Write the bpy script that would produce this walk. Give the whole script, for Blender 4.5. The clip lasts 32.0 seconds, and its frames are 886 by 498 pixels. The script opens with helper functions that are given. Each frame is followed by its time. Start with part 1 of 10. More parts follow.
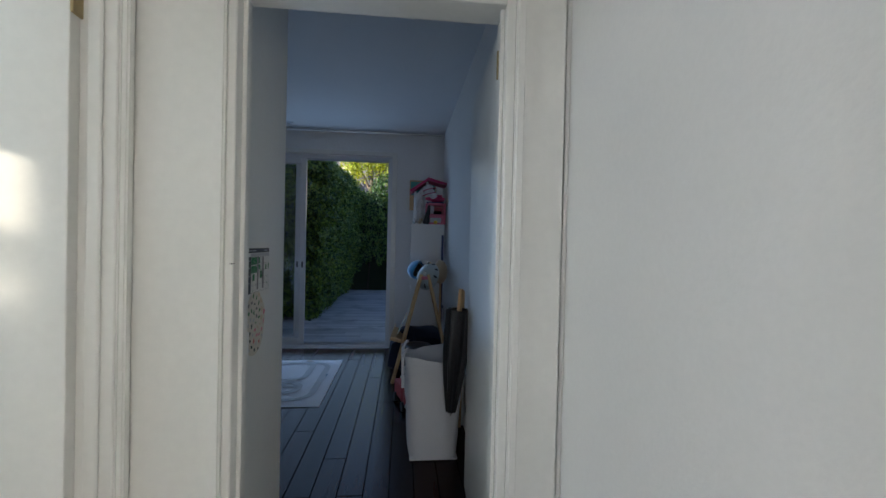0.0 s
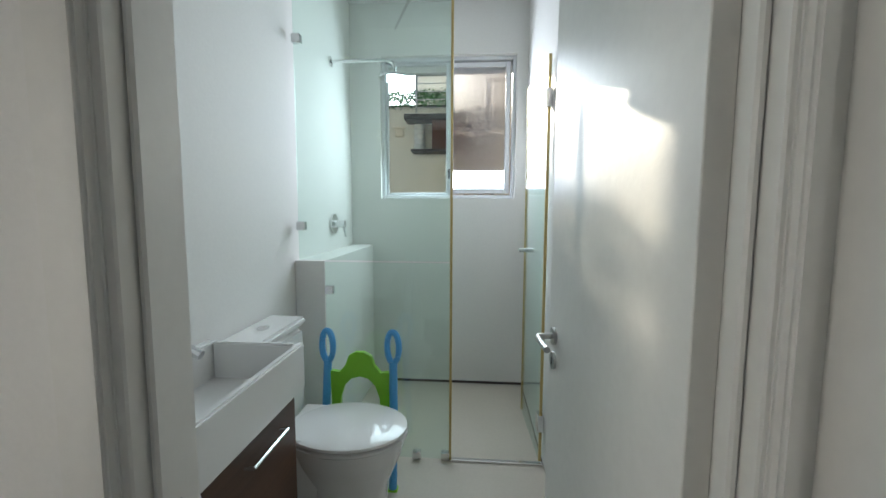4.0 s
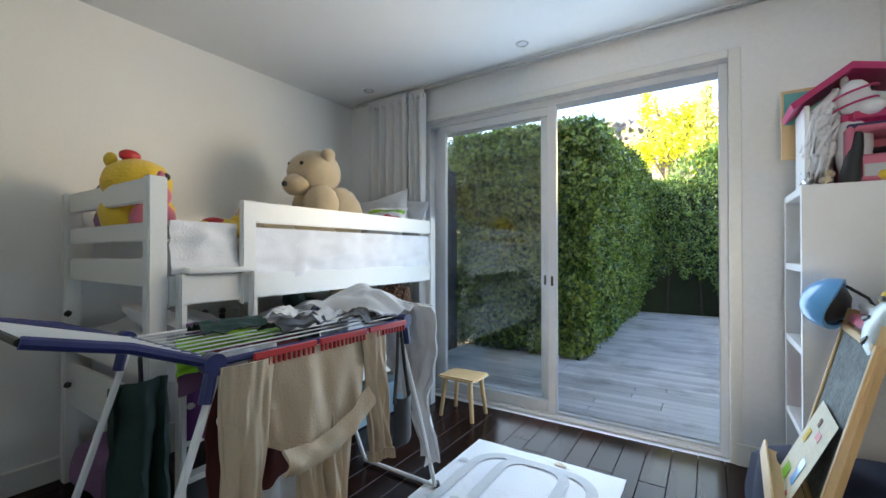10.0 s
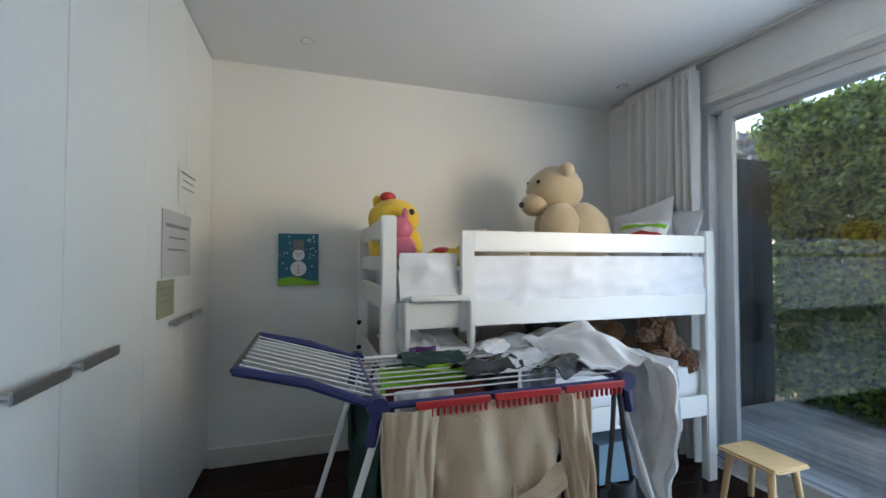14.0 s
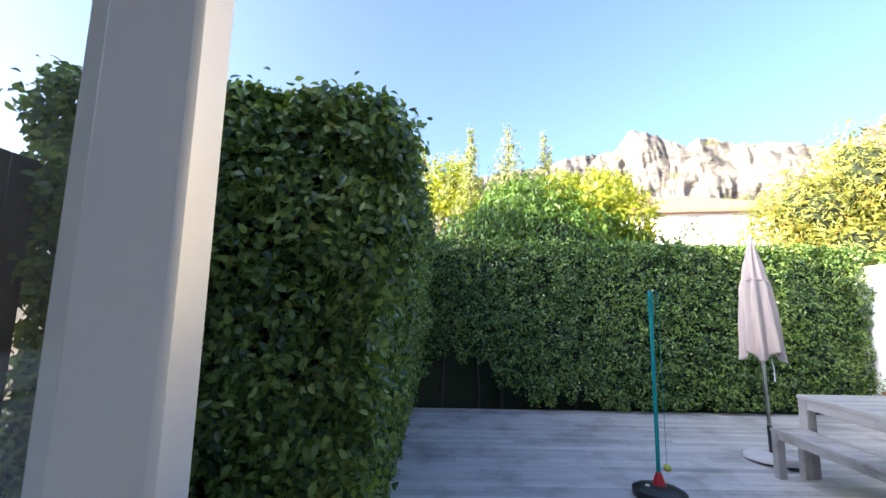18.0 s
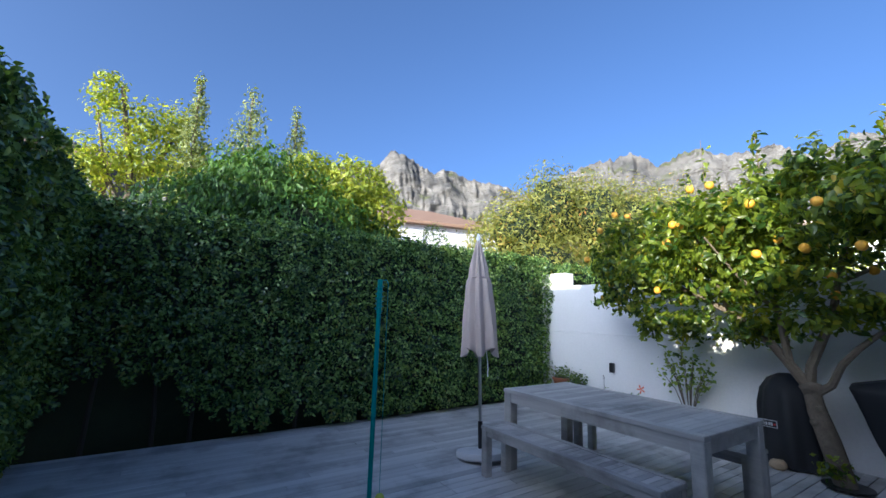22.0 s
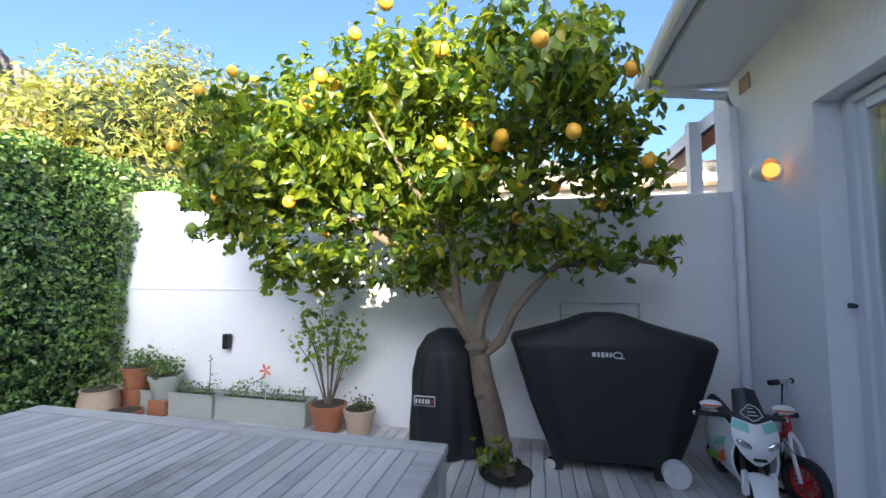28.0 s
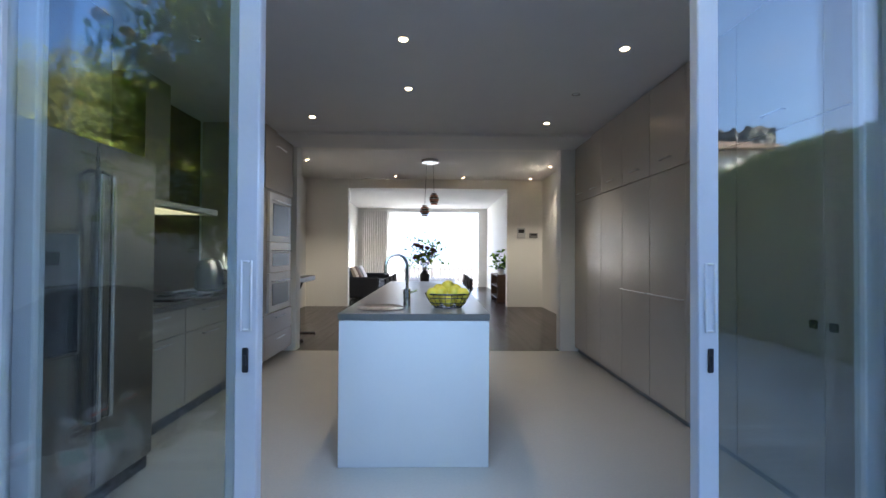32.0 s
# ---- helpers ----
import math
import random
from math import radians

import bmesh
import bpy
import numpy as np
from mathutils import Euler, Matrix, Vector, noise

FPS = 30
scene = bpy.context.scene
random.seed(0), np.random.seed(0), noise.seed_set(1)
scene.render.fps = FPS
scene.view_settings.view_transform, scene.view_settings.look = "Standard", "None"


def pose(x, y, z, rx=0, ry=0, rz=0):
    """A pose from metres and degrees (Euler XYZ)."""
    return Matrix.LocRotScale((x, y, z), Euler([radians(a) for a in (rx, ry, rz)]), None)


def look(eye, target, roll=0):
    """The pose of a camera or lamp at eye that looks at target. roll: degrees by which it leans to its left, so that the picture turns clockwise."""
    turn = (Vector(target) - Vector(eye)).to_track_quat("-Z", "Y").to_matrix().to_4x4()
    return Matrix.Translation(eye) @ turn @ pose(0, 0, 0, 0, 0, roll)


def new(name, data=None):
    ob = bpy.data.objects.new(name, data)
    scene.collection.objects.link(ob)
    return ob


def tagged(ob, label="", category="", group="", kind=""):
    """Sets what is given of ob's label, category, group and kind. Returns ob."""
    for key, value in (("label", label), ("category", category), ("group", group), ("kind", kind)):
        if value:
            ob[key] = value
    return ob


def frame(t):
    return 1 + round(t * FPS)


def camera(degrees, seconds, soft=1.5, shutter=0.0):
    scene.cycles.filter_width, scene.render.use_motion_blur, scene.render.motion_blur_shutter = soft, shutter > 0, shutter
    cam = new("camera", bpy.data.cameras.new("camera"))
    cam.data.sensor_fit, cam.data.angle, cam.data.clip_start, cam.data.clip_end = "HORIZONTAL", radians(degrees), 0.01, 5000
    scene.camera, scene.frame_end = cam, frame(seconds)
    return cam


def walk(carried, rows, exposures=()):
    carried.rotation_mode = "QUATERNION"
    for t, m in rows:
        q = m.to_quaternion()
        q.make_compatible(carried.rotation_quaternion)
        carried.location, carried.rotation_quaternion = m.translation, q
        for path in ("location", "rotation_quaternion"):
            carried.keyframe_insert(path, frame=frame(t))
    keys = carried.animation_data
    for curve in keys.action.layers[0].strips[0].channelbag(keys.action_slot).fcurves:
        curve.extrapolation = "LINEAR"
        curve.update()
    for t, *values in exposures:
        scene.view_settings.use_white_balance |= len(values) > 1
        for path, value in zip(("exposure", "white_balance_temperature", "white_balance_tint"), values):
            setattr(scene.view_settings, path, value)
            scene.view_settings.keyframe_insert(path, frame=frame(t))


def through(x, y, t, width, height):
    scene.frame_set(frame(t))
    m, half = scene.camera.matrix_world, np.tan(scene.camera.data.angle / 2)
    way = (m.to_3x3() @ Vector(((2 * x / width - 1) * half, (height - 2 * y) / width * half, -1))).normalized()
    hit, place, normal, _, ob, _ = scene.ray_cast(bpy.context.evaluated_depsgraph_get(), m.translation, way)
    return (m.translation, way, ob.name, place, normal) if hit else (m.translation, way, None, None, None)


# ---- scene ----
cam = camera(94.6, 32.0)
PATH = [
    (0, (0.459, 0.279, 1.253), (0.653, 2.269, 1.232), 1.30),
    (0.5, (0.436, 0.387, 1.227), (0.062, 2.348, 1.132), 0.78),
    (1, (0.324, 0.538, 1.228), (-0.562, 2.324, 1.068), 0.40),
    (1.5, (0.136, 0.737, 1.232), (-1.232, 2.189, 1.037), 0.50),
    (2, (-0.042, 0.850, 1.240), (-1.778, 1.823, 1.043), 0.60),
    (2.5, (-0.120, 0.893, 1.270), (-2.048, 1.363, 1.074), 0.56),
    (4.5, (0.289, 1.167, 1.312), (-1.696, 0.994, 1.124), 0.22),
    (5, (0.316, 1.228, 1.307), (-1.674, 1.149, 1.122), 0.10),
    (5.5, (0.341, 1.286, 1.302), (-1.641, 1.468, 1.121), 0.16),
    (6, (0.384, 1.355, 1.296), (-1.504, 1.991, 1.117), 0.30),
    (6.5, (0.368, 1.430, 1.272), (-1.276, 2.556, 1.082), 0.06),
    (7, (0.336, 1.526, 1.257), (-1.011, 2.991, 1.058), -0.16),
    (7.5, (0.323, 1.693, 1.232), (-0.835, 3.313, 1.047), 0.04),
    (8, (0.293, 1.865, 1.220), (-0.785, 3.543, 1.073), 0.02),
    (8.5, (0.234, 2.041, 1.175), (-0.823, 3.736, 1.093), -0.06),
    (9, (0.173, 2.179, 1.152), (-0.881, 3.878, 1.122), -0.09),
    (9.5, (0.175, 2.277, 1.170), (-0.884, 3.973, 1.169), -0.04),
    (10, (0.211, 2.378, 1.188), (-0.877, 4.055, 1.203), -0.06),
    (10.5, (0.204, 2.420, 1.188), (-0.955, 4.050, 1.214), 0.03),
    (11, (0.187, 2.434, 1.199), (-1.095, 3.969, 1.234), 0.08),
    (11.5, (0.139, 2.471, 1.222), (-1.307, 3.852, 1.274), 0.00),
    (12, (0.124, 2.492, 1.245), (-1.503, 3.653, 1.306), -0.01),
    (12.5, (0.173, 2.500, 1.276), (-1.614, 3.396, 1.333), 0.01),
    (13, (0.233, 2.508, 1.291), (-1.653, 3.172, 1.341), 0.10),
    (13.5, (0.258, 2.574, 1.293), (-1.670, 3.105, 1.342), 0.10),
    (15.5, (-0.123, 3.932, 1.281), (-1.583, 5.298, 1.342), -0.53),
    (16, (-0.221, 4.277, 1.308), (-1.400, 5.891, 1.375), -0.52),
    (16.5, (-0.241, 4.496, 1.385), (-1.163, 6.268, 1.482), -0.10),
    (17, (-0.279, 4.652, 1.491), (-0.937, 6.534, 1.651), 0.63),
    (17.5, (-0.428, 4.857, 1.546), (-0.740, 6.815, 1.773), 0.86),
    (18, (-0.543, 5.024, 1.572), (-0.530, 7.007, 1.834), 1.10),
    (18.5, (-0.517, 5.071, 1.559), (-0.323, 7.041, 1.841), 0.94),
    (19, (-0.463, 5.107, 1.566), (-0.125, 7.057, 1.855), 0.91),
    (19.5, (-0.404, 5.212, 1.559), (0.043, 7.139, 1.849), 1.05),
    (20, (-0.315, 5.347, 1.552), (0.220, 7.252, 1.844), 1.18),
    (20.5, (-0.220, 5.461, 1.551), (0.416, 7.334, 1.845), 1.28),
    (21, (-0.120, 5.674, 1.567), (0.659, 7.493, 1.863), 1.29),
    (21.5, (-0.036, 5.839, 1.540), (0.912, 7.575, 1.843), 1.42),
    (22, (0.083, 5.969, 1.480), (1.176, 7.616, 1.789), 1.52),
    (22.5, (0.270, 6.104, 1.419), (1.481, 7.665, 1.732), 1.29),
    (23, (0.454, 6.262, 1.373), (1.777, 7.731, 1.678), 1.09),
    (23.5, (0.613, 6.442, 1.349), (2.046, 7.808, 1.632), 1.10),
    (24, (0.801, 6.605, 1.328), (2.329, 7.868, 1.591), 1.10),
    (24.5, (1.040, 6.735, 1.395), (2.644, 7.903, 1.649), 0.95),
    (25, (1.248, 6.874, 1.415), (2.925, 7.935, 1.665), 0.64),
    (25.5, (1.476, 7.001, 1.389), (3.224, 7.942, 1.628), 0.50),
    (27.5, (2.302, 7.133, 1.338), (4.205, 7.725, 1.507), 0.42),
    (28, (2.521, 7.028, 1.314), (4.466, 7.466, 1.465), 0.35),
    (28.5, (2.756, 6.952, 1.284), (4.748, 7.082, 1.408), 0.18),
    (29, (2.953, 6.876, 1.279), (4.924, 6.546, 1.367), 0.15),
    (29.5, (3.167, 6.785, 1.272), (4.976, 5.936, 1.336), 0.36),
    (30, (3.361, 6.725, 1.253), (4.863, 5.405, 1.308), 0.55),
    (30.5, (3.515, 6.662, 1.248), (4.625, 5.000, 1.288), 0.47),
    (31, (3.655, 6.555, 1.226), (4.378, 4.690, 1.259), 0.44),
    (31.5, (3.783, 6.469, 1.256), (4.152, 4.503, 1.283), 0.41),
    (32, (3.884, 6.442, 1.281), (3.848, 4.442, 1.305), 0.35),
]
EXPO = [(0, 1.3, 5700, 8), (1, 1.35, 5700, 8), (2, 0.65, 5700, 7), (5, 0.65, 5700, 7), (6, 1.2, 5800, 7), (7, 2.75, 5800, 8), (8, 3.3, 6400, 8), (9, 3.75, 7500, 7), (13, 3.8, 7500, 7),
        (15.5, 3.65, 7100, 8), (17, 3.65, 6900, 8), (18, 2.65, 6300, 12), (18.6, 1.9, 5600, 8), (19.3, 1.5, 5200, 8), (22, 1.15, 5250, 7), (24, 1.45, 5400, 7), (25.5, 1.65, 5700, 8), (27, 2.0, 6000, 8), (28, 2.2, 5900, 8), (29, 2.75, 6000, 8), (30, 3.3, 5900, 8), (31, 3.0, 5500, 8), (32, 3.1, 5400, 8)]
walk(cam, [(t, look(eye, aim, roll)) for t, eye, aim, roll in PATH], EXPO)

# ---- world and light ----
SUN_TRAVEL = Vector((2.62, 1.0, -0.885)).normalized()
world = bpy.data.worlds.new("sky")
scene.world = world
world.use_nodes = True
wn = world.node_tree
sky = wn.nodes.new("ShaderNodeTexSky")
sky.sky_type, sky.sun_disc = "NISHITA", False
sky.sun_elevation, sky.sun_rotation = radians(17.5), math.atan2(-2.62, -1.0)
sky.altitude, sky.dust_density, sky.ozone_density, sky.air_density = 50.0, 6.0, 3.0, 0.55
wn.links.new(sky.outputs["Color"], wn.nodes["Background"].inputs["Color"])
wn.nodes["Background"].inputs["Strength"].default_value = 0.15
sun = new("sun", bpy.data.lights.new("sun", "SUN"))
sun.data.energy, sun.data.angle, sun.data.color = 4.8, radians(0.53), (1.0, 0.82, 0.58)
sun.matrix_world = look(-SUN_TRAVEL * 40, (0, 0, 0))


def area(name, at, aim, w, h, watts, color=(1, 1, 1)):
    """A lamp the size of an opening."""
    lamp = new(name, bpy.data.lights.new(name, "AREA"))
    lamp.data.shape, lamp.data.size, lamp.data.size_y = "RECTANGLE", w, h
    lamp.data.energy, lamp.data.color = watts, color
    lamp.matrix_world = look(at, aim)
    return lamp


area("bedroom_daylight", (-0.45, 5.215, 1.15), (-0.45, 0, 1.0), 1.4, 2.1, 3.2, (0.50, 0.70, 1.0))
# sunlit shrubs and wall seen through the open half of the sliding door
area("bedroom_warm_daylight", (-0.22, 5.19, 1.80), (-2.66, 2.75, 1.95), 0.85, 0.5, 0.36, (1.0, 0.78, 0.48)).data.spread = radians(75)
area("bathroom_daylight", (-2.86, 0.89, 1.915), (0, 0.89, 1.3), 0.9, 0.95, 10.5, (0.97, 0.98, 1.0))
# fill lamp added in an assumed, unseen doorway to brighten the passage
area("passage_fill", (0.57, -1.25, 1.0), (0.57, 1, 1.0), 0.72, 1.95, 3.9, (1.0, 0.95, 0.88))
# small lamp added inside the open door, boosting sky light on the island
area("kitchen_daylight_fill", (3.9, 5.12, 1.75), (3.9, 3.6, 0.2), 0.9, 0.6, 0.75, (0.60, 0.78, 1.0)).data.spread = radians(100)
area("living_daylight", (3.9, -9.75, 1.5), (3.9, 0, 1.2), 3.3, 2.6, 6.5, (1.0, 0.97, 0.92))


# ---- materials ----
def links(m):
    nt = m.node_tree
    return nt, nt.nodes, nt.links, nt.nodes["Principled BSDF"]


def mat(name, color, rough=0.6, metal=0.0, vary=0.12, scale=6.0, bump=0.1, fine=60.0, stretch=(1, 1, 1), rand=0.0, coat=0.0, trans=0.0, sheen=0.0):
    """A painted, woven or moulded surface: base colour with broad and fine variation and a fine relief."""
    m = bpy.data.materials.new(name)
    m.use_nodes = True
    nt, ns, lk, bs = links(m)
    tc, mp = ns.new("ShaderNodeTexCoord"), ns.new("ShaderNodeMapping")
    mp.inputs["Scale"].default_value = stretch
    lk.new(tc.outputs["Object"], mp.inputs["Vector"])
    n1, n2 = ns.new("ShaderNodeTexNoise"), ns.new("ShaderNodeTexNoise")
    for n, s, d in ((n1, scale, 4), (n2, fine, 3)):
        n.inputs["Scale"].default_value, n.inputs["Detail"].default_value = s, d
        lk.new(mp.outputs["Vector"], n.inputs["Vector"])
    add = ns.new("ShaderNodeMath")
    add.operation = "ADD"
    lk.new(n1.outputs["Fac"], add.inputs[0]), lk.new(n2.outputs["Fac"], add.inputs[1])
    last = add.outputs[0]
    if rand:
        info, mul, plus = ns.new("ShaderNodeObjectInfo"), ns.new("ShaderNodeMath"), ns.new("ShaderNodeMath")
        mul.operation, plus.operation = "MULTIPLY_ADD", "ADD"
        mul.inputs[1].default_value, mul.inputs[2].default_value = rand, -rand / 2
        lk.new(info.outputs["Random"], mul.inputs[0])
        lk.new(last, plus.inputs[0]), lk.new(mul.outputs[0], plus.inputs[1])
        last = plus.outputs[0]
    ramp = ns.new("ShaderNodeMapRange")
    ramp.inputs["From Min"].default_value, ramp.inputs["From Max"].default_value = 0.55, 1.45
    ramp.inputs["To Min"].default_value, ramp.inputs["To Max"].default_value = 1 - vary, 1 + vary
    ramp.clamp = False
    lk.new(last, ramp.inputs["Value"])
    tint = ns.new("ShaderNodeVectorMath")
    tint.operation = "SCALE"
    tint.inputs[0].default_value = color
    lk.new(ramp.outputs["Result"], tint.inputs["Scale"])
    lk.new(tint.outputs["Vector"], bs.inputs["Base Color"])
    bs.inputs["Roughness"].default_value, bs.inputs["Metallic"].default_value = rough, metal
    bs.inputs["Coat Weight"].default_value = coat
    bs.inputs["Transmission Weight"].default_value = trans
    bs.inputs["Sheen Weight"].default_value = sheen
    if bump:
        bp = ns.new("ShaderNodeBump")
        bp.inputs["Strength"].default_value, bp.inputs["Distance"].default_value = bump, 0.01
        lk.new(n2.outputs["Fac"], bp.inputs["Height"])
        lk.new(bp.outputs["Normal"], bs.inputs["Normal"])
    return m


def wood(name, dark, light, along=0, rough=0.45, scale=9.0, rand=0.5, bump=0.25, streak=0.06, coat=0.0, spec=0.35, blotch=0.0):
    """Timber with grain along one axis, each piece a little different."""
    m = bpy.data.materials.new(name)
    m.use_nodes = True
    nt, ns, lk, bs = links(m)
    tc, mp, info = ns.new("ShaderNodeTexCoord"), ns.new("ShaderNodeMapping"), ns.new("ShaderNodeObjectInfo")
    s = [1.0, 1.0, 1.0]
    s[along] = streak
    mp.inputs["Scale"].default_value = s
    shift = ns.new("ShaderNodeVectorMath")
    shift.operation = "SCALE"
    shift.inputs[0].default_value = (31, 17, 23)
    lk.new(info.outputs["Random"], shift.inputs["Scale"])
    lk.new(tc.outputs["Object"], mp.inputs["Vector"]), lk.new(shift.outputs["Vector"], mp.inputs["Location"])
    n1, n2 = ns.new("ShaderNodeTexNoise"), ns.new("ShaderNodeTexNoise")
    n1.inputs["Scale"].default_value, n1.inputs["Detail"].default_value, n1.inputs["Distortion"].default_value = scale, 6, 0.6
    n2.inputs["Scale"].default_value, n2.inputs["Detail"].default_value = scale * 9, 3
    lk.new(mp.outputs["Vector"], n1.inputs["Vector"]), lk.new(mp.outputs["Vector"], n2.inputs["Vector"])
    a, b = ns.new("ShaderNodeMath"), ns.new("ShaderNodeMath")
    a.operation = b.operation = "MULTIPLY_ADD"
    a.inputs[1].default_value = 0.45
    lk.new(n2.outputs["Fac"], a.inputs[0]), lk.new(n1.outputs["Fac"], a.inputs[2])
    b.inputs[1].default_value = rand
    lk.new(info.outputs["Random"], b.inputs[0]), lk.new(a.outputs[0], b.inputs[2])
    mr = ns.new("ShaderNodeMapRange")
    mr.inputs["From Min"].default_value, mr.inputs["From Max"].default_value = 0.45, 1.0 + rand
    lk.new(b.outputs[0], mr.inputs["Value"])
    mix = ns.new("ShaderNodeMix")
    mix.data_type = "RGBA"
    mix.inputs["A"].default_value, mix.inputs["B"].default_value = (*dark, 1), (*light, 1)
    lk.new(mr.outputs["Result"], mix.inputs["Factor"])
    tint = mix.outputs["Result"]
    if blotch:
        # weather stains spreading over neighbouring pieces
        geo, n3, m3, sc3 = ns.new("ShaderNodeNewGeometry"), ns.new("ShaderNodeTexNoise"), ns.new("ShaderNodeMapRange"), ns.new("ShaderNodeVectorMath")
        n3.inputs["Scale"].default_value, n3.inputs["Detail"].default_value, n3.inputs["Roughness"].default_value = 1.9, 5, 0.62
        m3.inputs["From Min"].default_value, m3.inputs["From Max"].default_value = 0.50, 0.66
        m3.inputs["To Min"].default_value, m3.inputs["To Max"].default_value = 1.0, 1 - blotch
        sc3.operation = "SCALE"
        lk.new(geo.outputs["Position"], n3.inputs["Vector"]), lk.new(n3.outputs["Fac"], m3.inputs["Value"])
        lk.new(tint, sc3.inputs[0]), lk.new(m3.outputs["Result"], sc3.inputs["Scale"])
        tint = sc3.outputs["Vector"]
    lk.new(tint, bs.inputs["Base Color"])
    rr = ns.new("ShaderNodeMapRange")
    rr.inputs["To Min"].default_value, rr.inputs["To Max"].default_value = rough - 0.08, rough + 0.12
    lk.new(n1.outputs["Fac"], rr.inputs["Value"])
    lk.new(rr.outputs["Result"], bs.inputs["Roughness"])
    bs.inputs["Coat Weight"].default_value = coat
    bp = ns.new("ShaderNodeBump")
    bp.inputs["Strength"].default_value, bp.inputs["Distance"].default_value = bump, 0.004
    lk.new(a.outputs[0], bp.inputs["Height"]), lk.new(bp.outputs["Normal"], bs.inputs["Normal"])
    bs.inputs["Specular IOR Level"].default_value = spec
    return m


def leafy(name, dark, light, rough=0.42, through=0.25, old=None):
    """Leaves: each one its own green, some light passing through."""
    m = bpy.data.materials.new(name)
    m.use_nodes = True
    nt, ns, lk, bs = links(m)
    geo, tc, n = ns.new("ShaderNodeNewGeometry"), ns.new("ShaderNodeTexCoord"), ns.new("ShaderNodeTexNoise")
    n.inputs["Scale"].default_value = 2.2
    lk.new(tc.outputs["Object"], n.inputs["Vector"])
    ramp = ns.new("ShaderNodeValToRGB")
    ramp.color_ramp.elements[0].color, ramp.color_ramp.elements[1].color = (*dark, 1), (*light, 1)
    ramp.color_ramp.elements[0].position, ramp.color_ramp.elements[1].position = 0.22, 0.84
    if old:
        e = ramp.color_ramp.elements.new(0.985)
        e.color = (*old, 1)
    am = ns.new("ShaderNodeMath")
    am.operation = "MULTIPLY_ADD"
    am.inputs[1].default_value = 0.8
    sub = ns.new("ShaderNodeMath")
    sub.operation = "MULTIPLY_ADD"
    sub.inputs[1].default_value, sub.inputs[2].default_value = 0.5, -0.15
    lk.new(n.outputs["Fac"], sub.inputs[0])
    lk.new(geo.outputs["Random Per Island"], am.inputs[0]), lk.new(sub.outputs[0], am.inputs[2])
    lk.new(am.outputs[0], ramp.inputs["Fac"])
    lk.new(ramp.outputs["Color"], bs.inputs["Base Color"])
    bs.inputs["Roughness"].default_value = rough
    out = ns["Material Output"]
    tr, ms = ns.new("ShaderNodeBsdfTranslucent"), ns.new("ShaderNodeMixShader")
    warm = ns.new("ShaderNodeMix")
    warm.data_type, warm.blend_type = "RGBA", "MULTIPLY"
    warm.inputs["Factor"].default_value = 1.0
    warm.inputs["B"].default_value = (2.4, 2.2, 0.7, 1)
    lk.new(ramp.outputs["Color"], warm.inputs["A"]), lk.new(warm.outputs["Result"], tr.inputs["Color"])
    ms.inputs["Fac"].default_value = through
    lk.new(bs.outputs["BSDF"], ms.inputs[1]), lk.new(tr.outputs["BSDF"], ms.inputs[2])
    lk.new(ms.outputs["Shader"], out.inputs["Surface"])
    return m


def glass(name, tint=(0.95, 0.98, 0.96), gloss=1.0):
    """A clear pane: it lets light through and mirrors at its face."""
    m = bpy.data.materials.new(name)
    m.use_nodes = True
    nt, ns, lk, bs = links(m)
    ns.remove(bs)
    tr, gl, lw, ms, pw, mu = (ns.new("ShaderNode" + k) for k in ("BsdfTransparent", "BsdfGlossy", "LayerWeight", "MixShader", "Math", "Math"))
    tr.inputs["Color"].default_value, gl.inputs["Roughness"].default_value = (*tint, 1), 0.0
    lw.inputs["Blend"].default_value = 0.5
    pw.operation, mu.operation = "POWER", "MULTIPLY_ADD"
    pw.inputs[1].default_value, mu.inputs[1].default_value, mu.inputs[2].default_value = 4.6, 0.6, 0.05 * gloss
    mu.use_clamp = True
    lk.new(lw.outputs["Facing"], pw.inputs[0]), lk.new(pw.outputs[0], mu.inputs[0]), lk.new(mu.outputs[0], ms.inputs["Fac"])
    lk.new(tr.outputs["BSDF"], ms.inputs[1]), lk.new(gl.outputs["BSDF"], ms.inputs[2])
    lk.new(ms.outputs["Shader"], ns["Material Output"].inputs["Surface"])
    return m


def glow(name, color, strength):
    m = bpy.data.materials.new(name)
    m.use_nodes = True
    bs = m.node_tree.nodes["Principled BSDF"]
    bs.inputs["Base Color"].default_value = (*color, 1)
    bs.inputs["Emission Color"].default_value, bs.inputs["Emission Strength"].default_value = (*color, 1), strength
    return m


M_WALL = mat("white_wall_paint", (0.78, 0.77, 0.74), 0.65, vary=0.03, scale=1.5, bump=0.06, fine=90)
M_CEIL = mat("ceiling_paint", (0.72, 0.72, 0.72), 0.8, vary=0.02, bump=0.03)
M_TRIM = mat("white_gloss_paint", (0.76, 0.75, 0.71), 0.32, vary=0.04, scale=3, bump=0.05, fine=40)
M_PLASTER = mat("outdoor_white_plaster", (0.80, 0.80, 0.80), 0.8, vary=0.05, scale=1.2, bump=0.25, fine=35)
M_ALU = mat("white_powder_coat", (0.72, 0.73, 0.75), 0.35, vary=0.02, bump=0.02)
M_CAB = mat("cabinet_lacquer", (0.46, 0.425, 0.375), 0.25, vary=0.02, bump=0.02)
M_WARD = mat("wardrobe_paint", (0.74, 0.75, 0.73), 0.42, vary=0.03, scale=2, bump=0.04)
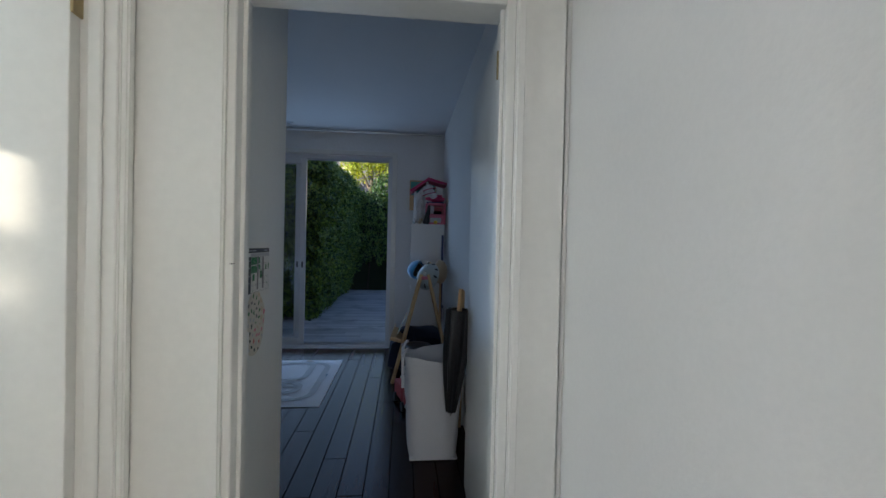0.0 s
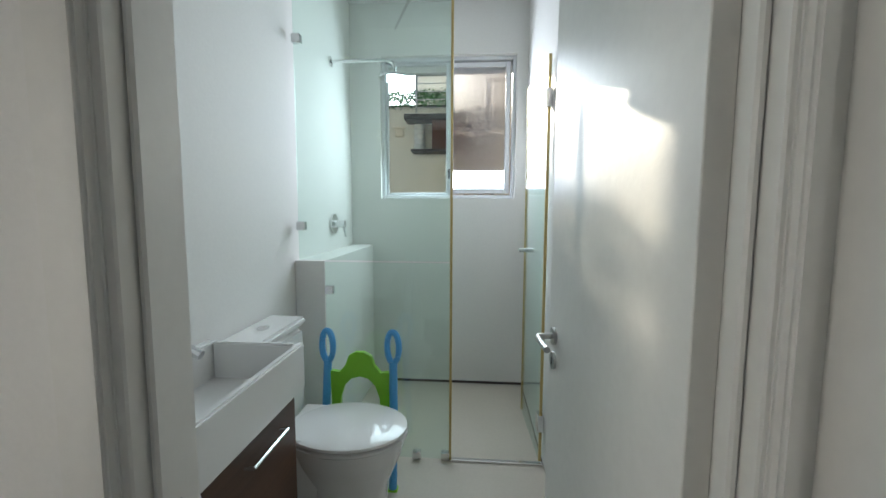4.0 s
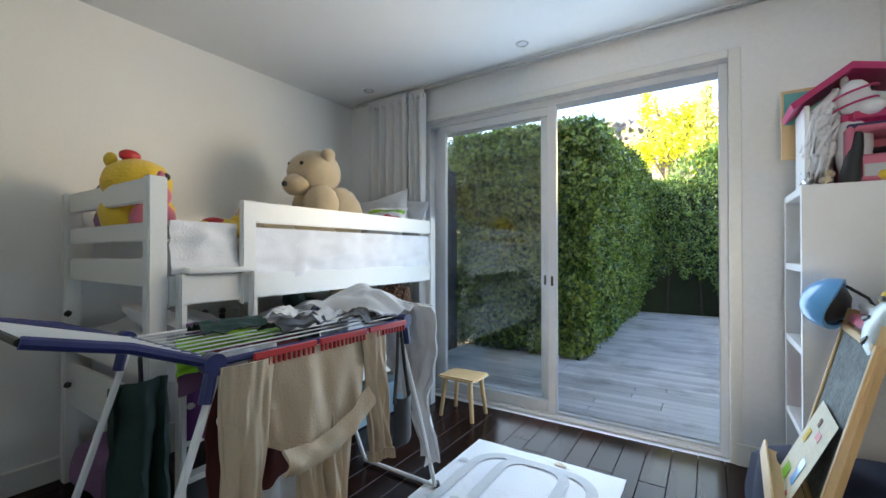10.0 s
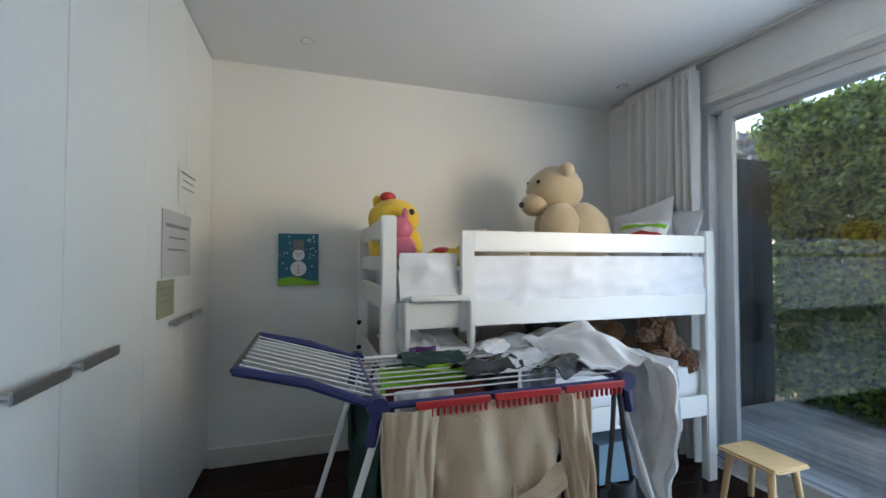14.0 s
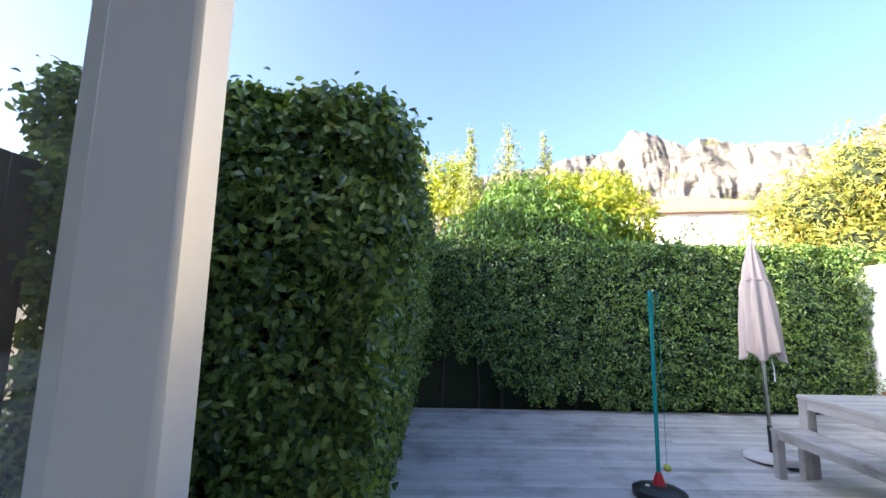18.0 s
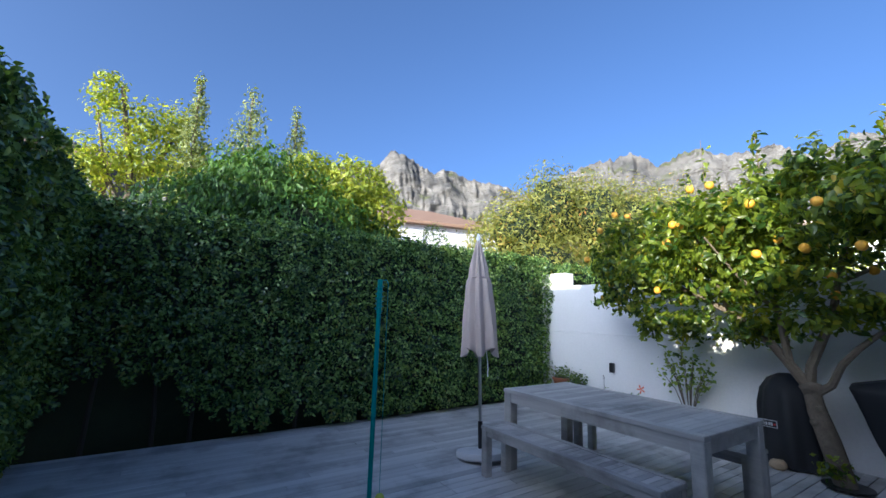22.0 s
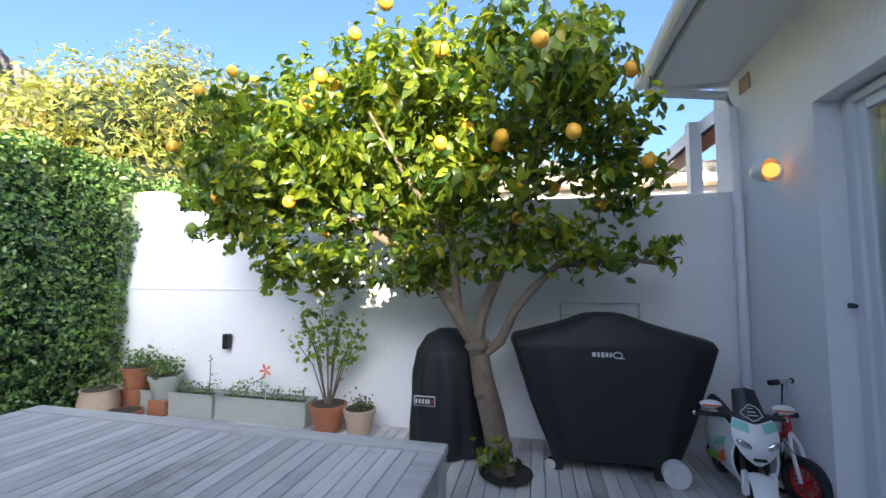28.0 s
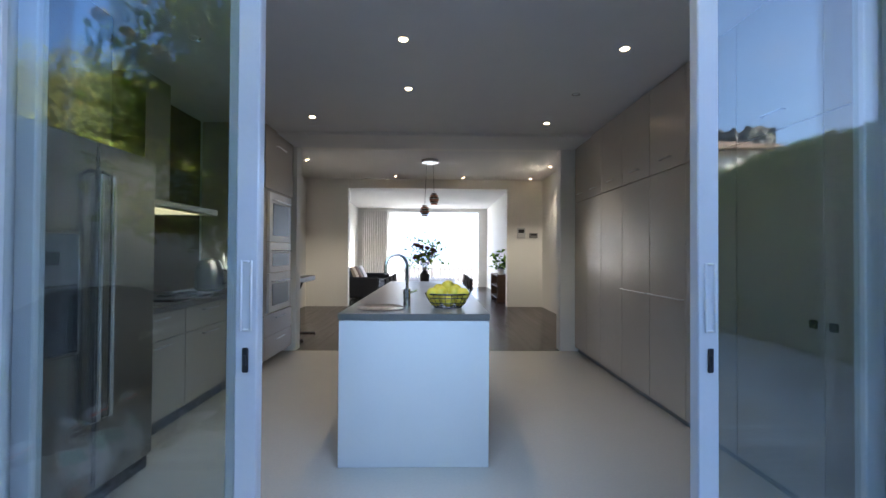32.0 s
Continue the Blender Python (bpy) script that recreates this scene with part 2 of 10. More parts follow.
M_FLOOR = wood("dark_stained_boards", (0.006, 0.0035, 0.003), (0.034, 0.011, 0.007), 1, 0.22, rand=0.6, bump=0.10, spec=0.12)
M_DINE = wood("dark_glossy_boards", (0.007, 0.004, 0.0035), (0.035, 0.013, 0.008), 1, 0.22, rand=0.5, bump=0.05, spec=0.25)
M_DECK = wood("weathered_grey_decking", (0.32, 0.315, 0.31), (0.74, 0.73, 0.71), 0, 0.42, rand=0.6, bump=0.6, spec=0.7, blotch=0.4)
M_TEAK = wood("weathered_teak", (0.30, 0.285, 0.27), (0.62, 0.60, 0.56), 1, 0.65, rand=0.5, bump=0.5, blotch=0.4)
M_TILE = mat("beige_shower_tile", (0.52, 0.48, 0.40), 0.3, vary=0.05, scale=4, bump=0.05)
M_SCREED = mat("pale_kitchen_floor", (0.50, 0.47, 0.42), 0.18, vary=0.05, scale=1.2, bump=0.03)
M_GLASS = glass("door_glass", (0.975, 0.985, 0.98), 0.75)
M_COATED = glass("coated_door_glass", (0.93, 0.96, 0.95), 1.35)
M_SHOWER = glass("shower_glass", (0.90, 0.97, 0.94), 1.0)
M_STEEL = mat("brushed_steel", (0.55, 0.55, 0.54), 0.28, 1.0, vary=0.06, scale=3, stretch=(1, 1, 40), bump=0.05)
M_CHROME = mat("chrome", (0.72, 0.72, 0.72), 0.12, 1.0, vary=0.02, bump=0.0)
M_SHINE = mat("pale_plastic", (0.62, 0.62, 0.62), 0.45, vary=0.05)
M_BLACK = mat("black_plastic", (0.018, 0.018, 0.02), 0.4, vary=0.1, bump=0.05)
M_WHITE = mat("white_plastic", (0.78, 0.78, 0.78), 0.35, vary=0.02, bump=0.02)
M_EARTH = mat("garden_soil", (0.06, 0.045, 0.03), 0.95, vary=0.3, bump=0.6, fine=30)


# ---- mesh helpers ----
def link(name, data, material, parent=None, m=None):
    ob = new(name, data)
    if material:
        data.materials.append(material)
    if parent:
        ob.parent = parent
    if m is not None:
        ob.matrix_basis = m
    return ob


def done(bm, name, smooth=False):
    me = bpy.data.meshes.new(name)
    bmesh.ops.recalc_face_normals(bm, faces=bm.faces[:])
    bm.to_mesh(me)
    bm.free()
    if smooth:
        me.shade_smooth()
        me.set_sharp_from_angle(angle=radians(40))
    return me


def part(name, bm, material, parent, label="", m=None, smooth=True):
    ob = link(name, done(bm, name, smooth), material, parent, m)
    return tagged(ob, label)


def thing(name, m, label, category, group="", kind=""):
    ob = new(name)
    ob.empty_display_size = 0.1
    ob.matrix_basis = m
    return tagged(ob, label, category, group, kind)


def solo(name, bm, material, m, label, category, group="", kind="", smooth=True):
    return tagged(link(name, done(bm, name, smooth), material, None, m), label, category, group, kind)


def setting(name, bm, material, label="", category=""):
    return tagged(link(name, done(bm, name), material), label, category, "", "structure")


def B():
    return bmesh.new()


def box(bm, x0, x1, y0, y1, z0, z1, r=0.0, seg=1, m=None):
    mm = Matrix.Translation(((x0 + x1) / 2, (y0 + y1) / 2, (z0 + z1) / 2)) @ Matrix.Diagonal((abs(x1 - x0), abs(y1 - y0), abs(z1 - z0), 1))
    vs = bmesh.ops.create_cube(bm, size=1, matrix=mm)["verts"]
    if r:
        es = {e for v in vs for e in v.link_edges}
        out = bmesh.ops.bevel(bm, geom=list(es), offset=r, segments=seg, affect="EDGES", clamp_overlap=True)
        vs = list({v for f in out["faces"] for v in f.verts} | {v for v in vs if v.is_valid})
    if m is not None:
        bmesh.ops.transform(bm, matrix=m, verts=vs)
    return vs


def cyl(bm, p0, p1, r0, r1=None, seg=12, cap=True):
    p0, p1 = Vector(p0), Vector(p1)
    m = Matrix.Translation((p0 + p1) / 2) @ (p1 - p0).to_track_quat("Z", "Y").to_matrix().to_4x4()
    return bmesh.ops.create_cone(bm, cap_ends=cap, segments=seg, radius1=r0, radius2=r0 if r1 is None else r1, depth=(p1 - p0).length, matrix=m)["verts"]


def tube(bm, pts, r, seg=8, close=False):
    """A rod bent through the points; r is one radius or one for each point."""
    pts = [Vector(p) for p in pts]
    n, rings = len(pts), []
    up = Vector((0.13, 0.21, 0.97))
    for i, p in enumerate(pts):
        a, b = pts[i - 1 if i or close else 0], pts[(i + 1) % n if i < n - 1 or close else i]
        d = (b - a).normalized()
        u = d.cross(up)
        u = (u if u.length > 0.05 else d.cross(Vector((1, 0, 0)))).normalized()
        v = d.cross(u)
        rad = r[i] if isinstance(r, (list, tuple)) else r
        rings.append([bm.verts.new(p + rad * (math.cos(k * math.tau / seg) * u + math.sin(k * math.tau / seg) * v)) for k in range(seg)])
    for i in range(n if close else n - 1):
        a, b = rings[i], rings[(i + 1) % n]
        for k in range(seg):
            bm.faces.new((a[k], a[(k + 1) % seg], b[(k + 1) % seg], b[k]))
    if not close:
        bm.faces.new(rings[0]), bm.faces.new(rings[-1][::-1])


def lathe(bm, profile, seg=20, at=(0, 0, 0), squash=(1, 1)):
    """A turned body from (radius, height) pairs."""
    rings = [[bm.verts.new((at[0] + r * squash[0] * math.cos(k * math.tau / seg), at[1] + r * squash[1] * math.sin(k * math.tau / seg), at[2] + z)) for k in range(seg)] for r, z in profile]
    for a, b in zip(rings, rings[1:]):
        for k in range(seg):
            bm.faces.new((a[k], a[(k + 1) % seg], b[(k + 1) % seg], b[k]))
    bm.faces.new(rings[0][::-1]), bm.faces.new(rings[-1])


def ball(bm, at, radii, sub=2, rough=0.0, freq=6.0, m=None):
    r = radii if isinstance(radii, (list, tuple)) else (radii,) * 3
    vs = bmesh.ops.create_icosphere(bm, subdivisions=sub, radius=1)["verts"]
    for v in vs:
        k = 1 + rough * noise.noise(v.co * freq + Vector(at) * 7)
        v.co = Vector((v.co.x * r[0] * k, v.co.y * r[1] * k, v.co.z * r[2] * k))
        if m is not None:
            v.co = m @ v.co
        v.co += Vector(at)
    return vs


def sheet(bm, nu, nv, fn, thick=0.0):
    """A cloth or shell over a grid; fn(u, v) gives the place. With thick it gets a back."""
    grid = [[bm.verts.new(fn(i / nu, j / nv)) for j in range(nv + 1)] for i in range(nu + 1)]
    fs = [bm.faces.new((grid[i][j], grid[i + 1][j], grid[i + 1][j + 1], grid[i][j + 1])) for i in range(nu) for j in range(nv)]
    if thick:
        bmesh.ops.recalc_face_normals(bm, faces=fs)
        bmesh.ops.solidify(bm, geom=fs, thickness=thick)


def prism(bm, outline, z0, z1, m=None):
    """A flat outline given thickness along z."""
    lo, hi = [bm.verts.new((x, y, z0)) for x, y in outline], [bm.verts.new((x, y, z1)) for x, y in outline]
    n = len(outline)
    bm.faces.new(lo[::-1]), bm.faces.new(hi)
    for k in range(n):
        bm.faces.new((lo[k], lo[(k + 1) % n], hi[(k + 1) % n], hi[k]))
    if m is not None:
        bmesh.ops.transform(bm, matrix=m, verts=lo + hi)
    return lo + hi


def text_mesh(body, size, depth=0.001):
    """Lettering as a mesh, in the xy plane, centred."""
    cu = bpy.data.curves.new("lettering", "FONT")
    cu.body, cu.size, cu.extrude, cu.align_x, cu.align_y = body, size, depth, "CENTER", "CENTER"
    ob = bpy.data.objects.new("lettering", cu)
    scene.collection.objects.link(ob)
    me = bpy.data.meshes.new_from_object(ob.evaluated_get(bpy.context.evaluated_depsgraph_get()))
    bpy.data.objects.remove(ob)
    return me


def np_mesh(name, verts, faces):
    me = bpy.data.meshes.new(name)
    verts, faces = np.asarray(verts, np.float32), np.asarray(faces, np.int32)
    me.vertices.add(len(verts)), me.loops.add(faces.size), me.polygons.add(len(faces))
    me.vertices.foreach_set("co", verts.ravel())
    me.loops.foreach_set("vertex_index", faces.ravel())
    me.polygons.foreach_set("loop_start", np.arange(0, faces.size, faces.shape[1], dtype=np.int32))
    me.update()
    return me


def leaves(points, normals, size, rng, spread=0.9, wide=0.5, fold=0.25, droop=0.0, fine=False):
    """One folded leaf at each point, turned about its normal: a kite, or with fine a rounded blade. Returns verts, faces."""
    n = len(points)
    nrm = normals + spread * rng.normal(size=(n, 3))
    nrm /= np.linalg.norm(nrm, axis=1, keepdims=True)
    t = rng.normal(size=(n, 3)) + np.array((0, 0, -droop))
    t -= nrm * (t * nrm).sum(1, keepdims=True)
    t /= np.linalg.norm(t, axis=1, keepdims=True) + 1e-9
    s = np.cross(nrm, t)
    L = size * rng.uniform(0.6, 1.25, (n, 1))
    W = L * wide * 0.5
    if fine:
        curl = rng.uniform(0.05, 0.25, (n, 1))
        cut = [points + t * L * (k - 0.5) - nrm * L * curl * (k - 0.3) ** 2 * 2 for k in (0, 0.3, 0.65, 1.0)]
        up = nrm * W * fold
        v = np.stack([cut[0], cut[1] + s * W * 0.92 + up, cut[2] + s * W * 0.8 + up, cut[3], cut[2] - s * W * 0.8 + up, cut[1] - s * W * 0.92 + up, cut[1], cut[2]], 1).reshape(-1, 3)
        k = np.arange(n)[:, None] * 8
        f = np.concatenate([k + q for q in ((0, 1, 6), (1, 2, 6), (2, 7, 6), (2, 3, 7), (3, 4, 7), (4, 6, 7), (4, 5, 6), (5, 0, 6))], 1).reshape(-1, 3)
        return v, f
    base, tip = points - t * L * 0.5, points + t * L * 0.5 - nrm * L * 0.12
    mid = points
    a, b = mid + s * W + nrm * W * fold, mid - s * W + nrm * W * fold
    v = np.stack([base, a, tip, b, mid], 1).reshape(-1, 3)
    k = np.arange(n)[:, None] * 5
    f = np.concatenate([k + (0, 1, 4), k + (1, 2, 4), k + (2, 3, 4), k + (3, 0, 4)], 1).reshape(-1, 3)
    return v, f


# ---- setting: house ----
def wall_boxes(name, boxes, material, label=""):
    bm = B()
    for b in boxes:
        box(bm, *b)
    return setting(name, bm, material, label, "wall")


wall_boxes("wall_west", [(-2.84, -2.66, 1.50, 5.20, 0, 2.7)], M_WALL, "white painted bedroom wall behind the bunk bed")
wall_boxes("wall_north", [(-2.84, -1.83, 5.20, 5.41, -0.3, 3.1), (-1.83, 0.31, 5.20, 5.41, 2.285, 3.1), (0.31, 2.42, 5.20, 5.41, -0.3, 3.1),
                          (2.42, 5.30, 5.20, 5.41, 2.38, 3.1), (5.30, 6.62, 5.20, 5.41, -0.3, 3.1), (-1.83, 0.31, 5.20, 5.41, -0.3, -0.004), (2.42, 5.30, 5.20, 5.41, -0.3, -0.004)], M_PLASTER, "white plastered garden front of the house")
wall_boxes("wall_east", [(0.92, 1.06, 1.60, 5.20, 0, 2.7)], M_WALL, "white painted bedroom side wall")
wall_boxes("wall_south", [(-2.84, -0.04, 1.50, 1.60, 0, 2.7), (-0.04, 0.78, 1.50, 1.60, 2.0, 2.7), (0.78, 1.30, 1.50, 1.60, 0, 2.7)], M_WALL, "white wall around the bedroom doorway")
wall_boxes("wall_hall_west", [(-0.42, -0.30, -1.2, 0.62, 0, 2.85), (-0.42, -0.30, 0.62, 1.44, 2.0, 2.85), (-0.42, -0.30, 1.44, 1.50, 0, 2.85)], M_WALL, "white passage wall with the bathroom doorway")
# the gap at the south end is an assumed doorway for the fill lamp
wall_boxes("wall_hall_east", [(0.96, 1.10, -1.2, 1.50, 0, 2.7), (-0.30, 0.2, -1.3, -1.2, 0, 2.7), (0.94, 1.10, -1.3, -1.2, 0, 2.7), (0.2, 0.94, -1.3, -1.2, 2.0, 2.7)], M_WALL, "white passage wall")
# last box: outer lintel lip added to trim the sun patch on the door
wall_boxes("wall_bath_window", [(-3.04, -2.87, -0.1, 0.385, 0, 2.85), (-3.04, -2.87, 1.38, 1.50, 0, 2.85), (-3.04, -2.87, 0.385, 1.38, 0, 1.40), (-3.04, -2.87, 0.385, 1.38, 2.43, 2.85), (-3.04, -2.985, 0.385, 1.38, 2.345, 2.43)], M_WALL, "white bathroom wall with a sliding window")
wall_boxes("wall_bath_south", [(-2.87, -0.42, 0.0, 0.16, 0, 2.85)], M_WALL, "white bathroom wall")
wall_boxes("wall_bath_north", [(-2.87, -0.42, 1.46, 1.50, 0, 2.85)], M_WALL, "white bathroom wall")
wall_boxes("wall_kitchen_west", [(1.30, 1.44, 1.60, 5.20, 0, 2.75)], M_WALL, "white kitchen wall")
wall_boxes("wall_kitchen_east", [(6.46, 6.62, 1.02, 5.20, 0, 2.75)], M_WALL, "white kitchen wall")
wall_boxes("wall_dining_nibs", [(1.28, 2.22, 0.85, 1.02, 0, 3.2), (5.72, 7.2, 0.85, 1.02, 0, 3.2), (2.22, 5.72, 0.85, 1.02, 2.69, 3.2)], M_WALL, "white wall piers and beam between kitchen and dining room")
wall_boxes("wall_dining_sides", [(1.12, 1.28, -3.5, 1.02, 0, 3.2), (7.02, 7.2, -3.5, 0.85, 0, 3.2)], M_WALL, "cream dining room walls")
wall_boxes("wall_living_front", [(1.12, 2.14, -3.7, -3.5, 0, 3.2), (6.01, 7.2, -3.7, -3.5, 0, 3.2), (2.14, 6.01, -3.7, -3.5, 2.87, 3.2)], M_WALL, "cream wall with a wide opening to the living room")
wall_boxes("wall_living_sides", [(1.72, 1.88, -9.7, -3.7, 0, 3.2), (6.9, 7.08, -9.7, -3.7, 0, 3.2), (1.88, 2.21, -9.7, -9.5, 0, 3.2), (5.68, 6.9, -9.7, -9.5, 0, 3.2), (2.21, 5.68, -9.7, -9.5, 2.9, 3.2)], M_WALL, "cream living room walls with a wide sea-facing opening")


def ceiling(name, x0, x1, y0, y1, z, t=0.1, label="white painted ceiling"):
    bm = B()
    box(bm, x0, x1, y0, y1, z, z + t)
    return setting(name, bm, M_CEIL, label, "ceiling")


ceiling("ceiling_bedroom", -2.66, 0.92, 1.60, 5.20, 2.56)
ceiling("ceiling_bathroom", -2.87, -0.42, 0.16, 1.46, 2.80)
ceiling("ceiling_passage", -0.30, 0.96, -1.2, 1.50, 2.6)
ceiling("ceiling_kitchen", 1.44, 6.46, 1.02, 5.20, 2.715)
ceiling("ceiling_kitchen_drop", 2.04, 5.85, 1.02, 1.62, 2.68, 0.033)
ceiling("ceiling_dining", 1.28, 7.02, -3.5, 0.85, 3.09)
ceiling("ceiling_living", 1.88, 6.9, -9.5, -3.7, 3.05)


def slab(name, x0, x1, y0, y1, z0, z1, material, label):
    bm = B()
    box(bm, x0, x1, y0, y1, z0, z1)
    return setting(name, bm, material, label, "floor")


FLOOR_BED = slab("floor_bedroom", -2.66, 0.92, 1.60, 5.20, -0.2, -0.02, M_FLOOR, "dark stained timber board floor")
FLOOR_HALL = slab("floor_passage", -0.30, 0.96, -1.2, 1.60, -0.2, -0.02, M_FLOOR, "dark stained timber board floor")
slab("floor_bathroom", -1.84, -0.30, 0.16, 1.46, -0.2, 0.0, M_TILE, "pale beige bathroom floor")
slab("floor_shower", -2.87, -1.84, 0.16, 1.46, -0.2, -0.02, M_TILE, "pale beige shower floor")
slab("floor_kitchen", 1.44, 6.46, 1.02, 5.20, -0.2, 0.0, M_SCREED, "pale smooth screed kitchen floor with a soft sheen")
FLOOR_DINE = slab("floor_dining", 1.28, 7.02, -9.5, 1.02, -0.2, -0.02, M_DINE, "dark glossy timber floor")

# roof with eaves over the garden front
M_ROOF = mat("grey_roof_sheet", (0.16, 0.16, 0.17), 0.6, vary=0.1)
bm = B()
prism(bm, [(6.05, 3.06), (6.05, 3.14), (0.6, 5.0), (-10.2, 3.3), (-10.2, 3.22), (0.6, 4.9)], -3.15, 6.42, Matrix(((0, 0, 1, 0), (1, 0, 0, 0), (0, 1, 0, 0), (0, 0, 0, 1))))
setting("roof", bm, M_ROOF, "grey pitched roof of the house", "roof")
bm = B()
box(bm, -3.15, 6.30, 5.41, 6.0, 3.0, 3.05)
box(bm, -3.15, 6.30, 6.0, 6.03, 2.96, 3.14)
box(bm, 6.30, 6.33, 5.2, 6.03, 2.96, 3.14)
setting("soffit", bm, M_PLASTER, "white boarded eaves under the roof", "soffit")
bm = B()
sheet(bm, 1, 8, lambda u, v: Vector((-3.15 + u * 9.43, 6.10 - 0.065 * math.cos(v * math.pi), 3.06 - 0.085 * math.sin(v * math.pi))), 0.004)
box(bm, 6.27, 6.282, 6.035, 6.165, 2.98, 3.06)
setting("gutter", bm, M_ALU, "white half-round roof gutter", "gutter")

# ---- setting: ground and yard ----
bm = B()
bmesh.ops.create_grid(bm, x_segments=2, y_segments=2, size=2500, matrix=Matrix.Translation((0, 0, -0.34)))
setting("ground", bm, M_EARTH, "dry brown garden earth", "ground")
bm = B()
box(bm, -2.5, 6.2, 5.44, 11.62, -0.3, -0.075)
DECK = setting("deck", bm, M_DECK, "weathered silver-grey timber deck", "deck")
bm = B()
box(bm, 6.22, 6.44, 5.41, 11.05, -0.3, 2.04)
box(bm, 6.22, 6.44, 11.05, 11.62, -0.3, 2.28)
box(bm, 6.205, 6.225, 8.6, 11.45, 1.19, 1.215, 0.004)
setting("wall_garden", bm, M_PLASTER, "white plastered garden wall with a shallow ledge", "wall")

M_HEDGE = leafy("hedge_leaves", (0.048, 0.10, 0.036), (0.25, 0.37, 0.09), 0.24, 0.22, (0.24, 0.22, 0.05))
M_HEDGE2 = leafy("back_hedge_leaves", (0.026, 0.066, 0.024), (0.22, 0.35, 0.09), 0.25, 0.22, (0.22, 0.22, 0.05))
# near-black colour painting the shade deep inside hedges and crowns
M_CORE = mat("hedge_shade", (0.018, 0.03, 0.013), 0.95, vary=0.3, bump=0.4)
M_BARK = mat("grey_bark", (0.17, 0.13, 0.10), 0.9, vary=0.3, scale=12, bump=0.6, fine=50, stretch=(1, 1, 0.3))


def hedge(name, x0, x1, y0, y1, z0, z1, size, per, rng, sides, material, label, lump=0.07, skirt=None, flare=0.0):
    """A clipped hedge: a core coloured dark as inner shade, with leaves on the sides asked for, denser at the skin."""
    top = thing(name, pose((x0 + x1) / 2, (y0 + y1) / 2, -0.3), label, "hedge")
    o = np.array(((x0 + x1) / 2, (y0 + y1) / 2, -0.3))
    pts, nrm = [], []
    spans = {"-y": ((x0, y0, z0), (x1 - x0, 0, z1 - z0), (0, -1, 0)), "+y": ((x0, y1, z0), (x1 - x0, 0, z1 - z0), (0, 1, 0)),
             "-x": ((x0, y0, z0), (0, y1 - y0, z1 - z0), (-1, 0, 0)), "+x": ((x1, y0, z0), (0, y1 - y0, z1 - z0), (1, 0, 0)),
             "+z": ((x0, y0, z1), (x1 - x0, y1 - y0, 0), (0, 0, 1))}
    for s in sides:
        a, d, n = (np.array(q, float) for q in spans[s])
        area_ = np.prod([k for k in d if k])
        count = int(area_ * per / 6)
        p = a + rng.random((count, 3)) * d
        off = np.array([noise.noise(Vector(q * 1.7)) * lump + noise.noise(Vector(q * 5.1)) * lump * 0.8 + noise.noise(Vector(q * 12.0)) * lump * 0.5 for q in p])
        depth = rng.exponential(0.05, count).clip(0, 0.24)
        p = p + n * (off - depth)[:, None]
        # shoots: six leaves round each tip, facing about the same way
        face = np.repeat(n[None] + (0, 0, 0.35), count, 0) + 0.55 * rng.normal(size=(count, 3))
        p, face = np.repeat(p, 6, 0), np.repeat(face, 6, 0)
        p = p + rng.normal(size=p.shape) * size * 0.5
        pts.append(p), nrm.append(face)
    p, n = np.concatenate(pts), np.concatenate(nrm)
    # round the top edges
    if skirt:
        keep = skirt(p)
        p, n = p[keep], n[keep]
    if flare:
        # wider towards the top, with a rounded shoulder
        k = ((p[:, 0] - x0) / (x1 - x0)).clip(0, 1.2)
        h = ((p[:, 2] - (z1 - 0.55)) / 0.55).clip(0, 1)
        p[:, 0] += k * (flare * (p[:, 2] / z1).clip(0, 1) ** 0.8 - 0.07 * h ** 4)
        p[:, 2] -= 0.07 * ((p[:, 0] - (x1 - 0.25)) / 0.5).clip(0, 1) ** 2 * h
    v, f = leaves(p - o, n, size, rng, 0.5, 0.56, 0.3, 0.0, z1 > 2.6)
    ob = link("foliage", np_mesh("foliage", v, f), material, top)
    tagged(ob, "small glossy green leaves", kind="stuff")
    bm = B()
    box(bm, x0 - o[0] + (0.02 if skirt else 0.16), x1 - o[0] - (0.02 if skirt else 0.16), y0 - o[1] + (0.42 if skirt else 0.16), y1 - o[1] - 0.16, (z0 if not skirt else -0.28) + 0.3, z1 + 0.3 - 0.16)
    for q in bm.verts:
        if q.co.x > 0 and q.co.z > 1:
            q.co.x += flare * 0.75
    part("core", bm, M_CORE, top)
    return top


rng = np.random.default_rng(7)
hedge("hedge", -2.7, -0.99, 7.12, 8.75, 0.0, 2.72, 0.062, 5000, rng, ("-y", "+x", "+z", "-x"), M_HEDGE, "tall clipped dark green hedge block beside the deck", 0.10, None, 0.25)
hedge("hedge", -2.6, -0.99, 8.85, 10.15, 0.0, 2.78, 0.055, 2600, rng, ("-y", "+x", "+z"), M_HEDGE, "clipped green hedge block in a row along the deck", 0.08, None, 0.33)
hedge("hedge", -2.6, -0.97, 10.2, 11.7, 0.0, 2.70, 0.055, 2400, rng, ("-y", "+x", "+z"), M_HEDGE, "clipped green hedge block in the deck corner", 0.08, None, 0.36)


def gappy(p):
    lim = 0.8 * np.exp(-((p[:, 0] + 0.25) / 0.85) ** 2) + 0.06 * np.sin(p[:, 0] * 11.0) + 0.25 * np.exp(-((p[:, 0] - 1.6) / 0.3) ** 2) + 0.1 * np.sin(p[:, 0] * 23.0 + p[:, 1] * 9)
    return p[:, 2] > lim.clip(0.02, None)


